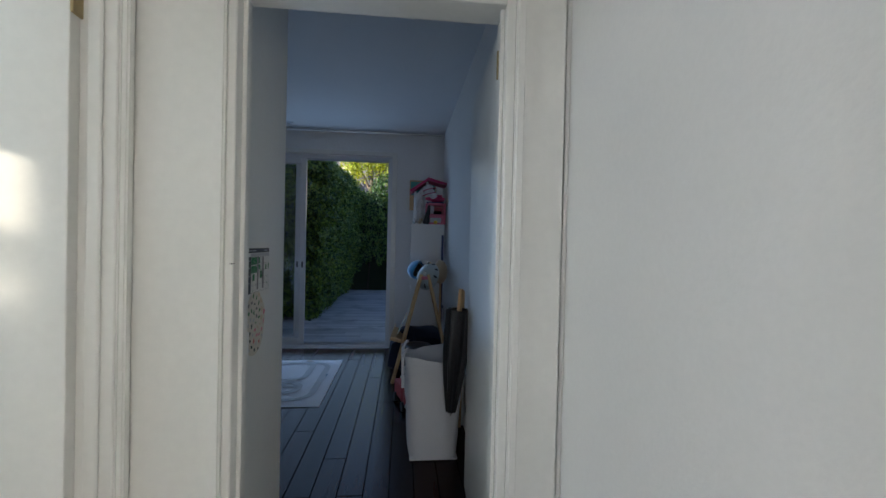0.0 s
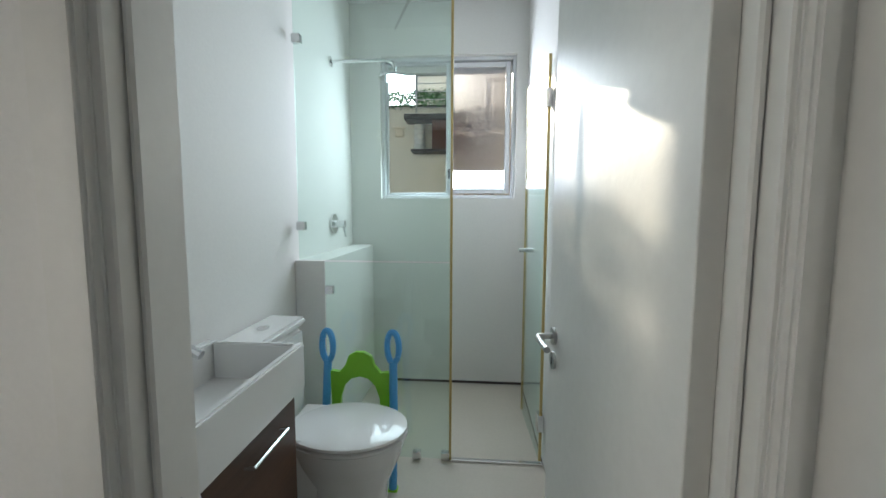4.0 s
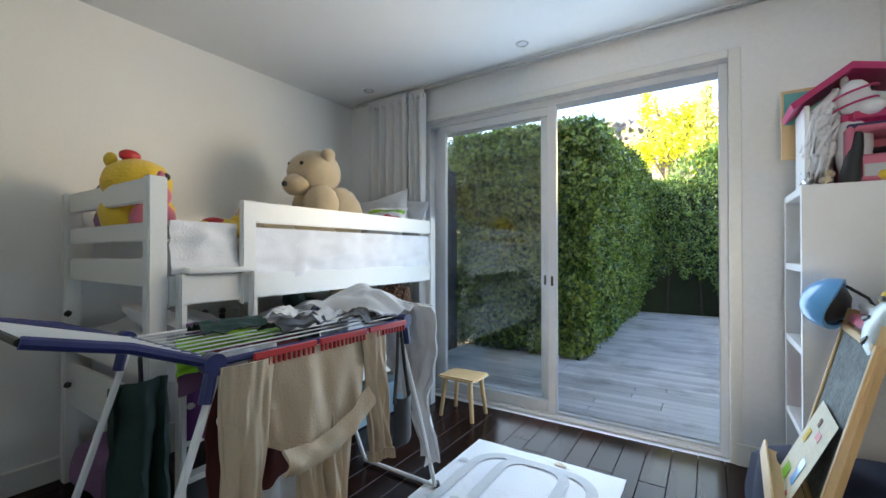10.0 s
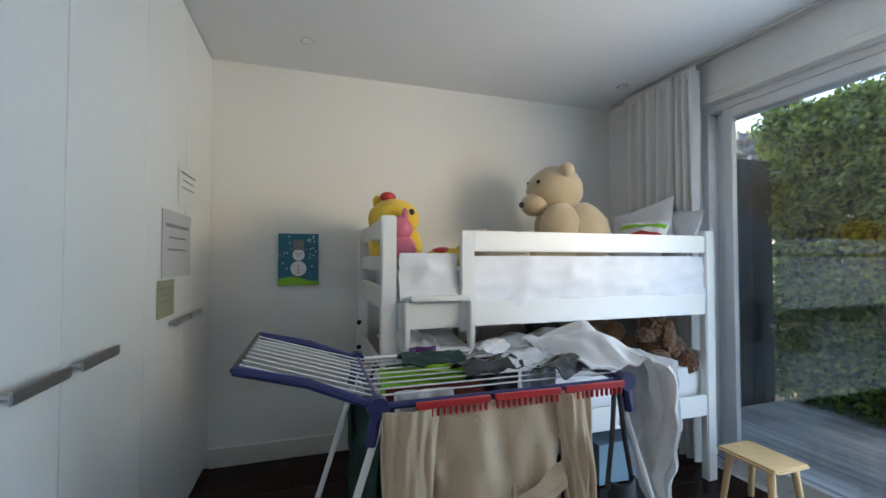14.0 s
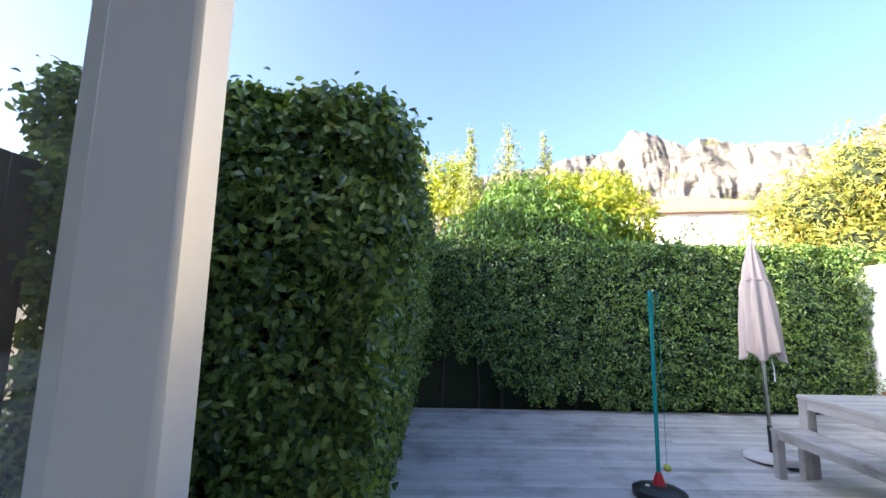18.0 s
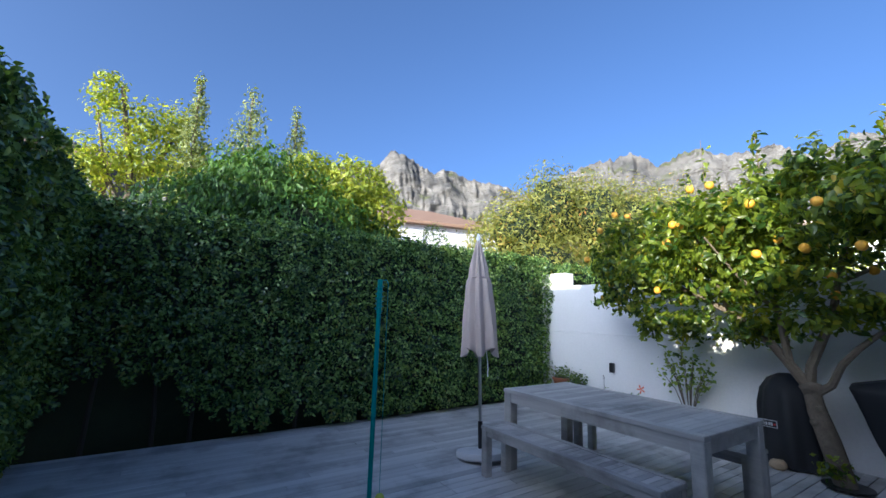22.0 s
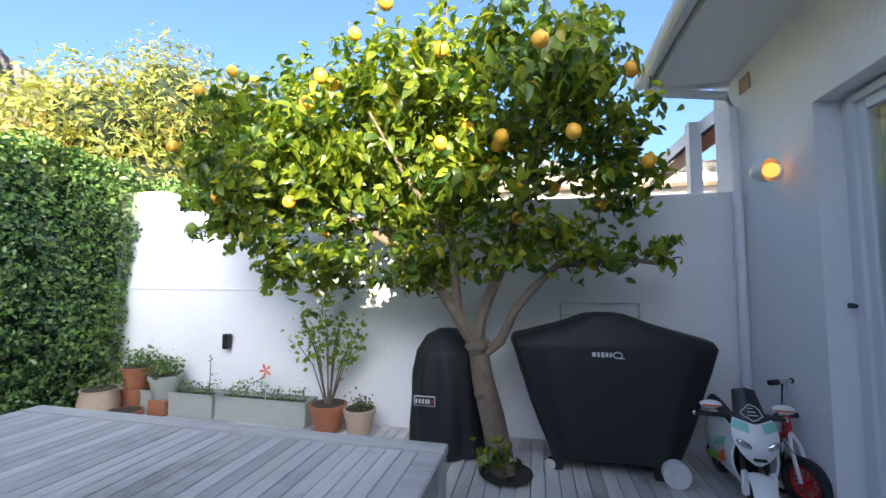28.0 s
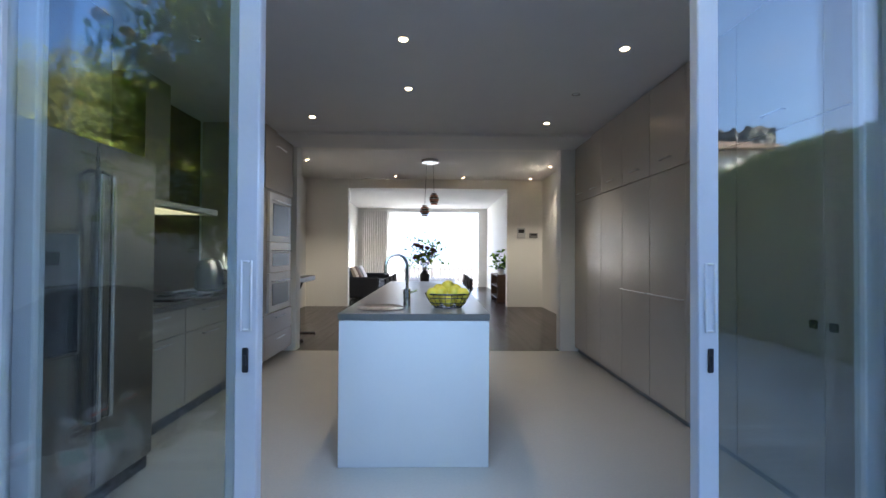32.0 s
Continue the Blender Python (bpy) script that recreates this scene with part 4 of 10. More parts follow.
def curtain(x0, x1, label, folds, seed):
    top = thing("curtain", pose((x0 + x1) / 2, 5.1, 0), label, "curtain")
    w = x1 - x0
    b = B()
    sheet(b, folds * 10, 12, lambda u, v: Vector(((u - 0.5) * w + 0.006 * math.sin(v * 9 + u * 20), 0.035 * math.sin(u * folds * math.tau + seed) * (0.75 + 0.25 * v), 0.03 + (1 - v) * 2.47)), 0.002)
    part("cloth", b, M_CURT, top)
    b = B()
    box(b, -w / 2, w / 2, -0.004, 0.004, 2.46, 2.53, 0.002)
    part("heading", b, M_CURT, top)
    for k in range(folds):
        b = B()
        tube(b, [(-w / 2 + (k + 0.5) * w / folds + 0.018 * math.cos(a), 0.0 + 0.004, 2.5 + 0.018 * math.sin(a)) for a in np.linspace(0, math.tau, 12, endpoint=False)], 0.004, 6, True)
        part("eyelet", b, M_STEEL, top, "steel eyelet")
    return top


M_CURT = mat("off_white_curtain", (0.66, 0.65, 0.64), 0.9, vary=0.04, scale=8, bump=0.15, fine=140, sheen=0.1)
curtain(-2.36, -1.92, "off-white curtain drawn back in the corner", 5, 0.4)
curtain(-1.90, -1.74, "off-white eyelet curtain bunched beside the sliding door", 3, 1.4)


def downlight(x, y, z, on=0.0, tilt=0, r=0.042):
    o = thing("downlight", pose(x, y, z), "small round recessed ceiling downlight" + (" glowing warm white" if on else " switched off"), "downlight", "lit downlights" if on else "unlit downlights")
    b = B()
    lathe(b, [(r * 0.72, -0.001), (r, -0.004), (r, -0.001), (r * 0.75, 0.0)], 20)
    part("rim", b, M_CHROME if not on else M_WHITE, o)
    b = B()
    lathe(b, [(r * 0.7, -0.0035), (r * 0.7, -0.0012)], 16)
    part("lamp", b, M_LIT if on else M_GREYLIN, o)
    return o


M_LIT = glow("lamp_glow", (1.0, 0.62, 0.28), 6)
for x, y in ((-0.81, 4.91), (-2.2, 4.94), (-2.25, 2.75), (-0.8, 2.9)):
    downlight(x, y, 2.56)

# bunk bed
bunk = thing("bunk_bed", pose(-1.60, 3.15, 0), "white painted wooden bunk bed with a short ladder", "bed")


def bar(parent, name, material, x0, x1, y0, y1, z0, z1, r=0.006, label=""):
    b = B()
    box(b, x0, x1, y0, y1, z0, z1, r, 2)
    return part(name, b, material, parent, label)


for x in (-0.05, -1.01):
    for y in (0.0, 1.91):
        bar(bunk, "post", M_BED, x, x + 0.05, y - 0.07, y, 0, 1.49 if y == 0 else 1.46)
bar(bunk, "post", M_BED, -0.02, 0.012, 0.305, 0.375, 0.95, 1.43)
for y in (-0.05, 1.865):
    for z0, z1 in ((1.39, 1.49), (1.23, 1.31), (1.05, 1.16), (0.68, 0.79), (0.40, 0.62)):
        bar(bunk, "end_rail", M_BED, -0.96, -0.05, y, y + 0.025, z0, z1 - (0.05 if y > 1 else 0))
bar(bunk, "guard_rail", M_BED, -0.028, -0.003, 0.375, 1.84, 1.33, 1.43)
bar(bunk, "side_rail", M_BED, -0.028, -0.003, 0.0, 1.84, 0.97, 1.09)
bar(bunk, "side_rail", M_BED, -0.028, -0.003, 0.0, 1.84, 0.38, 0.50)
bar(bunk, "side_rail", M_BED, -1.0, -0.975, 0.0, 1.84, 0.97, 1.09)
bar(bunk, "side_rail", M_BED, -1.0, -0.975, 0.0, 1.84, 0.38, 0.50)
bar(bunk, "side_rail", M_BED, -1.0, -0.975, 0.0, 1.84, 1.33, 1.43)
for z in (1.10, 0.86, 0.55, 0.25):
    bar(bunk, "ladder_step", M_BED, -0.05 if z > 1 else -0.02, 0.05, 0.055, 0.335, z, z + 0.024)
for y in (0.026, 0.336):
    bar(bunk, "ladder_rail", M_BED, 0.0, 0.045, y, y + 0.028, 0.0, 1.10)
for z in (1.02, 0.45):
    for k in range(10):
        bar(bunk, "slat", M_PINE, -0.975, -0.03, 0.12 + k * 0.185, 0.20 + k * 0.185, z, z + 0.018, 0.0)
for z in (0.72, 0.88, 0.52):
    b = B()
    ball(b, (-0.9, -0.07, z), 0.018, 1)
    part("knob", b, M_BLACK, bunk, "black plastic bolt cap")


def soft_box(name, x0, x1, y0, y1, z0, z1, r, amp, freq, material, m, label, category, seed=0.0):
    """A mattress, pillow or cushion with slight lumps."""
    b = B()
    box(b, x0, x1, y0, y1, z0, z1)
    bmesh.ops.subdivide_edges(b, edges=b.edges[:], cuts=7, use_grid_fill=True)
    cx, cy, cz = (x0 + x1) / 2, (y0 + y1) / 2, (z0 + z1) / 2
    hx, hy, hz = (x1 - x0) / 2, (y1 - y0) / 2, (z1 - z0) / 2
    for v in b.verts:
        q = Vector(((v.co.x - cx) / hx, (v.co.y - cy) / hy, (v.co.z - cz) / hz))
        edge = 1 - r * ((abs(q.x) ** 4 + abs(q.y) ** 4) / 2)
        v.co.z = cz + (v.co.z - cz) * edge
        k = noise.noise(v.co * freq + Vector((seed, 0, 0))) * amp
        v.co += Vector((q.x, q.y, q.z)) * k
    return solo(name, b, material, m, label, category)


soft_box("mattress", -2.56, -1.66, 3.19, 5.0, 0.475, 0.66, 0.1, 0.006, 4, M_LINEN, Matrix(), "white sheeted lower bunk mattress", "mattress")
soft_box("mattress", -2.56, -1.66, 3.2, 5.0, 1.045, 1.24, 0.1, 0.006, 4, M_LINEN, Matrix(), "white sheeted upper bunk mattress", "mattress")


def drape(u, v, x, ya, yb, zt, zb, s):
    y = ya + (yb - ya) * u
    n = noise.noise(Vector((y * 5, v * 2.5, s)))
    n2 = noise.noise(Vector((y * 14 + v * 3, v * 5, s + 3)))
    return Vector((x + 0.016 * v + 0.018 * n + 0.011 * n2, y + 0.006 * n2, zt + (zb - zt) * v + 0.014 * noise.noise(Vector((y * 4, s, 1))) * v))


b = B()
sheet(b, 60, 16, lambda u, v: drape(u, v, -1.622, 3.53, 5.0, 1.325, 1.06, 2) if v > 0.01 else Vector((-1.75, 3.53 + 1.47 * u, 1.25)), 0.006)
solo("duvet", b, M_LINEN, Matrix(), "white rumpled duvet hanging over the upper bunk", "duvet")
b = B()
sheet(b, 24, 16, lambda u, v: drape(u, v, -1.625, 3.165, 3.45, 1.335, 1.10, 5) if v > 0.06 else Vector((-1.75, 3.17 + 0.28 * u, 1.25)), 0.006)
solo("duvet", b, M_LINEN, Matrix(), "white duvet end hanging over the ladder", "duvet")

def puff(u, v, hx, hy, t, seed, lift=0.0):
    """One skin of a stuffed pillow: fat in the middle, drawn in along the seams."""
    w = max(0.0, (1 - u ** 2) * (1 - v ** 2)) ** 0.42
    x, y = u * hx * (1 - 0.10 * (1 - v ** 2) * abs(u)), v * hy * (1 - 0.10 * (1 - u ** 2) * abs(v))
    k = noise.noise(Vector((u * 2.2 + seed, v * 2.2, 0))) * 0.35 + noise.noise(Vector((u * 5 + v * 3, v * 4 + seed, 1))) * 0.16
    return Vector((x, y, w * t * (0.85 + k) + lift))


def pillow(name, hx, hy, t, material, m, label, seed, stripes=()):
    """A stuffed cushion standing by its edge, with sewn stripes on its face where it has them."""
    b, n = B(), 18
    for side in (1, -1):
        g = [[b.verts.new(Vector((1, 1, side)) * puff(2 * i / n - 1, 2 * j / n - 1, hx, hy, t, seed + side)) for j in range(n + 1)] for i in range(n + 1)]
        for i in range(n):
            for j in range(n):
                q = (g[i][j], g[i + 1][j], g[i + 1][j + 1], g[i][j + 1])
                b.faces.new(q if side > 0 else q[::-1])
    bmesh.ops.remove_doubles(b, verts=b.verts[:], dist=0.0005)
    o = solo(name, b, material, m, label, name)
    for p in o.data.polygons:
        p.use_smooth = True
    for v0, v1, mt in stripes:
        b = B()
        g = [[b.verts.new(puff(-0.96 + 1.92 * i / n, v0 + (v1 - v0) * j / 4, hx, hy, t, seed + 1, 0.003)) for j in range(5)] for i in range(n + 1)]
        for i in range(n):
            for j in range(4):
                b.faces.new((g[i][j], g[i + 1][j], g[i + 1][j + 1], g[i][j + 1]))
        st = part("stripe", b, mt, o, "printed cloth stripe")
        for p in st.data.polygons:
            p.use_smooth = True
    return o


pillow("pillow", 0.34, 0.24, 0.085, M_LINEN, pose(-2.25, 3.44, 0.77, 8, 6, 0), "plump white pillow on the lower bunk", 3)
pillow("pillow", 0.28, 0.2, 0.08, M_LINEN, pose(-1.98, 3.36, 0.80, -34, 6, 0), "white pillow leaning on the lower bunk end", 5)
pillow("pillow", 0.25, 0.21, 0.07, M_LINEN, pose(-2.06, 4.96, 1.475, 70, 0, 8) @ pose(0, 0, 0, 0, 0, 14), "white pillow propped on the upper bunk", 8)
pillow("pillow", 0.17, 0.2, 0.06, M_GREYLIN, pose(-1.86, 5.04, 1.435, 74, 0, -6) @ pose(0, 0, 0, 0, 0, -10), "pale pillow standing at the upper bunk end", 9)
b = B()
sheet(b, 40, 30, lambda u, v: Vector((-2.2 + u * 0.56 - 0.02 * (v - 0.5), 3.55 + v * 0.85, 0.68 + 0.16 * math.sin(min(1, u * 1.2) * math.pi) * (0.6 + 0.5 * math.sin(v * 2.6)) + 0.035 * noise.noise(Vector((u * 7, v * 8, 2))))), 0.02)
solo("blanket", b, M_GREYLIN, Matrix(), "pale grey blanket heaped on the lower bunk", "blanket")


# soft toys
def plush(name, blobs, material, m, label, extras=(), sub=3, rough=0.06, limbs=()):
    """A stuffed toy: one body of joined round limbs, with its small features as parts."""
    o = thing(name, m, label, "soft toy")
    b = B()
    for k, (at, r) in enumerate(blobs):
        ball(b, at, r, sub, rough, 5)
        if limbs:
            part(limbs[k], b, material, o)
            b = B()
    if limbs:
        b.free()
    else:
        part("body", b, material, o)
    for nm, at, r, mt in extras:
        b = B()
        ball(b, at, r, 2)
        part(nm, b, mt, o)
    return o


plush("teddy_bear", [((0.0, 0.08, 0.19), (0.18, 0.18, 0.21)), ((0.02, -0.06, 0.47), (0.165, 0.165, 0.145)), ((0.085, -0.175, 0.38), (0.085, 0.085, 0.068)), ((0.15, 0.0, 0.565), (0.042, 0.045, 0.042)),
                     ((-0.10, -0.13, 0.545), (0.042, 0.045, 0.042)), ((0.13, -0.14, 0.09), (0.09, 0.2, 0.08)), ((-0.06, -0.22, 0.08), (0.085, 0.2, 0.08)), ((0.15, -0.04, 0.25), (0.075, 0.11, 0.13)), ((0.17, -0.33, 0.085), (0.075, 0.06, 0.09)), ((-0.13, -0.08, 0.26), (0.07, 0.1, 0.13)), ((0.0, -0.40, 0.085), (0.075, 0.06, 0.09))],
      M_BEAR, pose(-2.14, 4.40, 1.225, 0, 0, -30) @ Matrix.Scale(1.12, 4), "large cream teddy bear slumped on the upper bunk",
      [("nose", (0.13, -0.25, 0.375), (0.026, 0.018, 0.018), M_BLACK), ("eye", (0.145, -0.155, 0.505), 0.013, M_BLACK), ("eye", (0.035, -0.21, 0.515), 0.013, M_BLACK)], 3, 0.06, ("torso", "head", "muzzle", "ear", "ear", "leg", "leg", "arm", "foot", "arm", "foot"))
plush("plush_toy", [((0, 0, 0.09), (0.11, 0.2, 0.09)), ((0.02, -0.15, 0.13), (0.09, 0.07, 0.11))], M_BEAR, pose(-2.0, 3.86, 1.23, 0, 0, 10), "cream plush toy leg lying on the upper bunk")
plush("plush_chick", [((0, 0, 0.1), (0.12, 0.13, 0.12)), ((0.03, -0.02, 0.22), (0.11, 0.12, 0.10)), ((-0.04, -0.08, 0.31), (0.03, 0.02, 0.03))], M_YELLOW, pose(-2.14, 3.25, 1.25, 0, 0, 10) @ Matrix.Scale(1.22, 4), "yellow plush bird with a red bow on the upper bunk",
      [("bow", (0.03, -0.05, 0.325), (0.025, 0.04, 0.025), M_RED), ("eye", (0.12, 0.03, 0.25), 0.016, M_BLACK), ("beak", (0.14, -0.03, 0.21), (0.03, 0.03, 0.02), M_PINK)])
plush("soft_toy", [((0, 0, 0.1), (0.11, 0.09, 0.1)), ((-0.02, 0, 0.24), (0.09, 0.08, 0.08)), ((0.03, 0, 0.32), (0.02, 0.02, 0.05))], M_PURPLE, pose(-2.38, 3.24, 1.25), "mauve plush animal on the upper bunk")
plush("soft_toy", [((0, 0, 0.09), (0.09, 0.09, 0.09)), ((0, 0, 0.2), (0.07, 0.07, 0.07)), ((0, 0.03, 0.27), (0.02, 0.02, 0.05))], M_PINK, pose(-1.93, 3.23, 1.25), "pink plush animal on the upper bunk")
plush("soft_toy", [((0, 0, 0.05), (0.12, 0.07, 0.05)), ((0.08, 0, 0.07), (0.05, 0.05, 0.05))], M_YELLOW, pose(-1.74, 3.44, 1.25, 0, 0, 80), "orange and yellow plush toy lying on the upper bunk", [("patch", (-0.03, 0, 0.075), (0.06, 0.06, 0.03), M_RED)])
plush("plush_dog", [((0, 0, 0.1), (0.13, 0.16, 0.11)), ((0.02, -0.1, 0.24), (0.1, 0.11, 0.1)), ((0.05, -0.2, 0.2), (0.06, 0.07, 0.05)), ((0.12, -0.06, 0.2), (0.03, 0.06, 0.1)), ((0.1, -0.14, 0.05), (0.06, 0.09, 0.05)), ((0.12, 0.1, 0.0), (0.07, 0.07, 0.09))], M_BROWN, pose(-1.80, 4.86, 0.67) @ Matrix.Scale(0.85, 4), "brown plush dog on the lower bunk",
      [("nose", (0.06, -0.27, 0.21), 0.014, M_BLACK)], 4, 0.22)
plush("soft_toy", [((0, 0, 0.08), (0.1, 0.12, 0.09)), ((0.03, -0.07, 0.18), (0.07, 0.08, 0.07))], M_BROWN, pose(-1.95, 4.66, 0.66), "small brown plush animal on the lower bunk")
plush("soft_toy", [((0, 0, 0.1), (0.12, 0.15, 0.11)), ((0.02, -0.05, 0.23), (0.09, 0.1, 0.08))], M_BEAR, pose(-2.25, 4.72, 0.66), "beige plush animal at the back of the lower bunk")
plush("soft_toy", [((0, 0, 0.1), (0.1, 0.16, 0.1)), ((0.03, -0.1, 0.2), (0.08, 0.08, 0.09))], M_GREENCL, pose(-2.3, 4.35, 0.66), "dark green plush frog at the back of the lower bunk", [("eye", (0.08, -0.12, 0.28), 0.025, M_GREEN)])
pillow("cushion", 0.16, 0.15, 0.075, M_LINEN, pose(-1.86, 4.76, 1.41, 56, 0, 22), "white cushion with red and green stripes on the upper bunk", 4, ((-0.2, 0.12, M_RED), (0.42, 0.68, M_GREEN)))

# painted canvas of a snow figure, kept as plain shapes
canvas = thing("painting", pose(-2.645, 2.70, 1.29, 0, 0, 90), "small child's painting of a snow figure on teal", "painting")
M_TEAL = mat("teal_paint", (0.02, 0.15, 0.22), 0.6, vary=0.25, scale=18, bump=0.2)
b = B()
box(b, -0.125, 0.125, -0.012, 0.008, -0.17, 0.17, 0.002)
part("canvas", b, M_TEAL, canvas)
b = B()
sheet(b, 12, 3, lambda u, v: Vector((-0.123 + u * 0.246, -0.0135, -0.168 + v * (0.04 + 0.015 * math.sin(u * 5)))), 0.001)
part("grass", b, M_GREEN, canvas)
for z, r in ((-0.06, 0.05), (0.03, 0.038)):
    b = B()
    lathe(b, [(r, 0), (r, 0.002)], 20)
    bmesh.ops.transform(b, matrix=pose(0, -0.012, z, 90), verts=b.verts[:])
    part("snow_ball", b, M_WHITE, canvas)
b = B()
box(b, -0.05, 0.05, -0.0165, -0.013, 0.062, 0.07), box(b, -0.032, 0.032, -0.0165, -0.013, 0.07, 0.125)
part("hat", b, M_GREY, canvas)
for x, z in ((-0.014, 0.04), (0.014, 0.04), (0, -0.045), (0, -0.065), (0, -0.085), (0.0, 0.025)):
    b = B()
    box(b, x - 0.004, x + 0.004, -0.0175, -0.0145, z - 0.004, z + 0.004)
    part("dot", b, M_BLACK, canvas)
for k in range(40):
    x, z = random.uniform(-0.115, 0.115), random.uniform(-0.11, 0.16)
    if abs(x) > 0.055:
        b = B()
        box(b, x - 0.004, x + 0.004, -0.0135, -0.0122, z - 0.004, z + 0.004)
        part("snowflake", b, M_WHITE, canvas)

# drying rack with washing
rack = thing("drying_rack", pose(-1.18, 3.37, 0), "white wire clothes drying rack with navy plastic joints", "drying rack")
RX, RY, RZ = 0.28, 0.41, 0.89


def rod(parent, name, material, pts, r=0.006, label="", seg=8):
    b = B()
    tube(b, pts, r, seg)
    return part(name, b, material, parent, label)


for s in (-1, 1):
    rod(rack, "side_tube", M_NAVY if s > 0 else M_WHITE, [(s * RX, -RY, RZ), (s * RX, RY, RZ)], 0.011 if s > 0 else 0.008)
    rod(rack, "leg", M_WHITE, [(s * RX, -RY + 0.02, RZ), (s * RX * 0.98, -RY - 0.12, 0.45), (s * RX * 0.95, -RY - 0.26, 0.02)], 0.011)
    rod(rack, "leg", M_WHITE, [(s * RX * 0.9, RY - 0.02, RZ), (s * RX * 0.9, RY + 0.14, 0.45), (s * RX * 0.85, RY + 0.30, 0.02)], 0.011)
    for y in (-RY, RY):
        b = B()
        cyl(b, (s * RX - 0.02, y, RZ), (s * RX + 0.02, y, RZ), 0.03, seg=14)
        tube(b, [(s * RX, y, RZ), (s * RX, y - math.copysign(0.02, -y), RZ - 0.1)], 0.017, 8)
        part("joint", b, M_NAVY, rack, "navy plastic joint")
    b = B()
    ball(b, (s * RX * 0.85, RY + 0.31, 0.022), 0.022, 1)
    part("foot", b, M_BLACK, rack, "black rubber foot")
    rod(rack, "wing_arm", M_NAVY, [(s * RX, -RY, RZ), (s * RX * 0.95, -RY - 0.18, RZ + 0.075), (s * RX * 0.9, -RY - 0.36, RZ + 0.12)], 0.014)
rod(rack, "foot_bar", M_WHITE, [(-RX * 0.85, RY + 0.30, 0.02), (RX * 0.85, RY + 0.30, 0.02)], 0.011)
rod(rack, "foot_bar", M_WHITE, [(-RX * 0.95, -RY - 0.26, 0.02), (RX * 0.95, -RY - 0.26, 0.02)], 0.011)
rod(rack, "end_bar", M_NAVY, [(-RX, -RY, RZ), (RX, -RY, RZ)], 0.016)
rod(rack, "end_bar", M_NAVY, [(-RX, RY, RZ), (RX, RY, RZ)], 0.013)
rod(rack, "wing_bar", M_BLACK, [(-RX * 0.9, -RY - 0.36, RZ + 0.12), (RX * 0.9, -RY - 0.36, RZ + 0.12)], 0.009)
for k in range(9):
    x = -RX + (k + 1) * 2 * RX / 10
    rod(rack, "wire", M_WHITE, [(x, -RY, RZ + 0.012), (x, RY, RZ + 0.012)], 0.003, seg=5)
    rod(rack, "wing_wire", M_WHITE, [(x, -RY, RZ + 0.012), (x * 0.92, -RY - 0.36, RZ + 0.125)], 0.0028, seg=5)
combs = thing("peg_strip", pose(-0.87, 3.40, 0.885), "dark red plastic peg strips clipped along the rack", "peg strip")
for k in range(3):
    b = B()
    y0 = -0.34 + k * 0.235
    box(b, -0.006, 0.006, y0, y0 + 0.22, -0.004, 0.016, 0.002)
    for j in range(12):
        box(b, -0.005, 0.005, y0 + 0.006 + j * 0.018, y0 + 0.012 + j * 0.018, -0.026, -0.002, 0.001)
    part("comb", b, M_RED, combs)


def hang(name, x, y0, y1, z0, z1, material, label, folds=3.0, amp=0.02, seed=0.0, category="laundry", taper=0.0, thick=0.004, lean=0.0, m=None):
    b = B()
    sheet(b, 26, 24, lambda u, v: Vector((x + amp * (0.4 + v) * math.sin(u * folds * math.tau + seed + v * 1.3) + 0.015 * noise.noise(Vector((u * 5, v * 6, seed))) + lean * v,
          y0 + (y1 - y0) * (0.5 + (u - 0.5) * (1 - taper * v)) + 0.012 * noise.noise(Vector((v * 5, u * 3, seed + 4))), z1 + (z0 - z1) * v * (1 + 0.05 * noise.noise(Vector((u * 4, seed, 0)))))), thick)
    return solo(name, b, material, Matrix() if m is None else m, label, category)


def limp(u, v, w, h, seed, taper, sway, bow):
    """A hanging jersey piece: soft slanting folds that open downwards, its width drawn in along the way."""
    t = v * h * 6
    fold = noise.noise(Vector((u * 4.6 + 0.35 * t, t * 0.35, seed))) + 0.5 * noise.noise(Vector((u * 7 - 0.5 * t, t * 0.5, seed + 9)))
    return Vector((0.042 * fold * (0.35 + 0.65 * min(1, 2 * v)) + 0.02 * math.sin(u * math.pi),
                   (u - 0.5) * w * (1 - taper * v) + sway * v + 0.018 * v * noise.noise(Vector((t, seed, 2))),
                   -h * v * (1 + bow * math.sin(u * math.pi) + 0.05 * noise.noise(Vector((u * 4, seed, 5))))))


def garment(name, x, y0, y1, z0, z1, label, seed, taper=0.3, sway=0.0, bow=0.0, cuff=0.07):
    """One piece of jersey hung over a wire, ending in a ribbed cuff."""
    o = thing(name, pose(x, (y0 + y1) / 2, z1), label, "laundry")
    w, h = y1 - y0, z1 - z0
    b = B()
    sheet(b, 44, 40, lambda u, v: limp(u, v, w, h, seed, taper, sway, bow), 0.008)
    part("body", b, M_BEIGE, o)
    b = B()
    sheet(b, 44, 6, lambda u, v: limp(u, 1 - cuff * (1 - v), w * 0.97, h, seed, taper, sway, bow) + Vector((0.008 + 0.004 * math.sin(u * 90), 0, -0.004 * v)), 0.010)
    part("cuff", b, M_BEIGE, o)
    return o


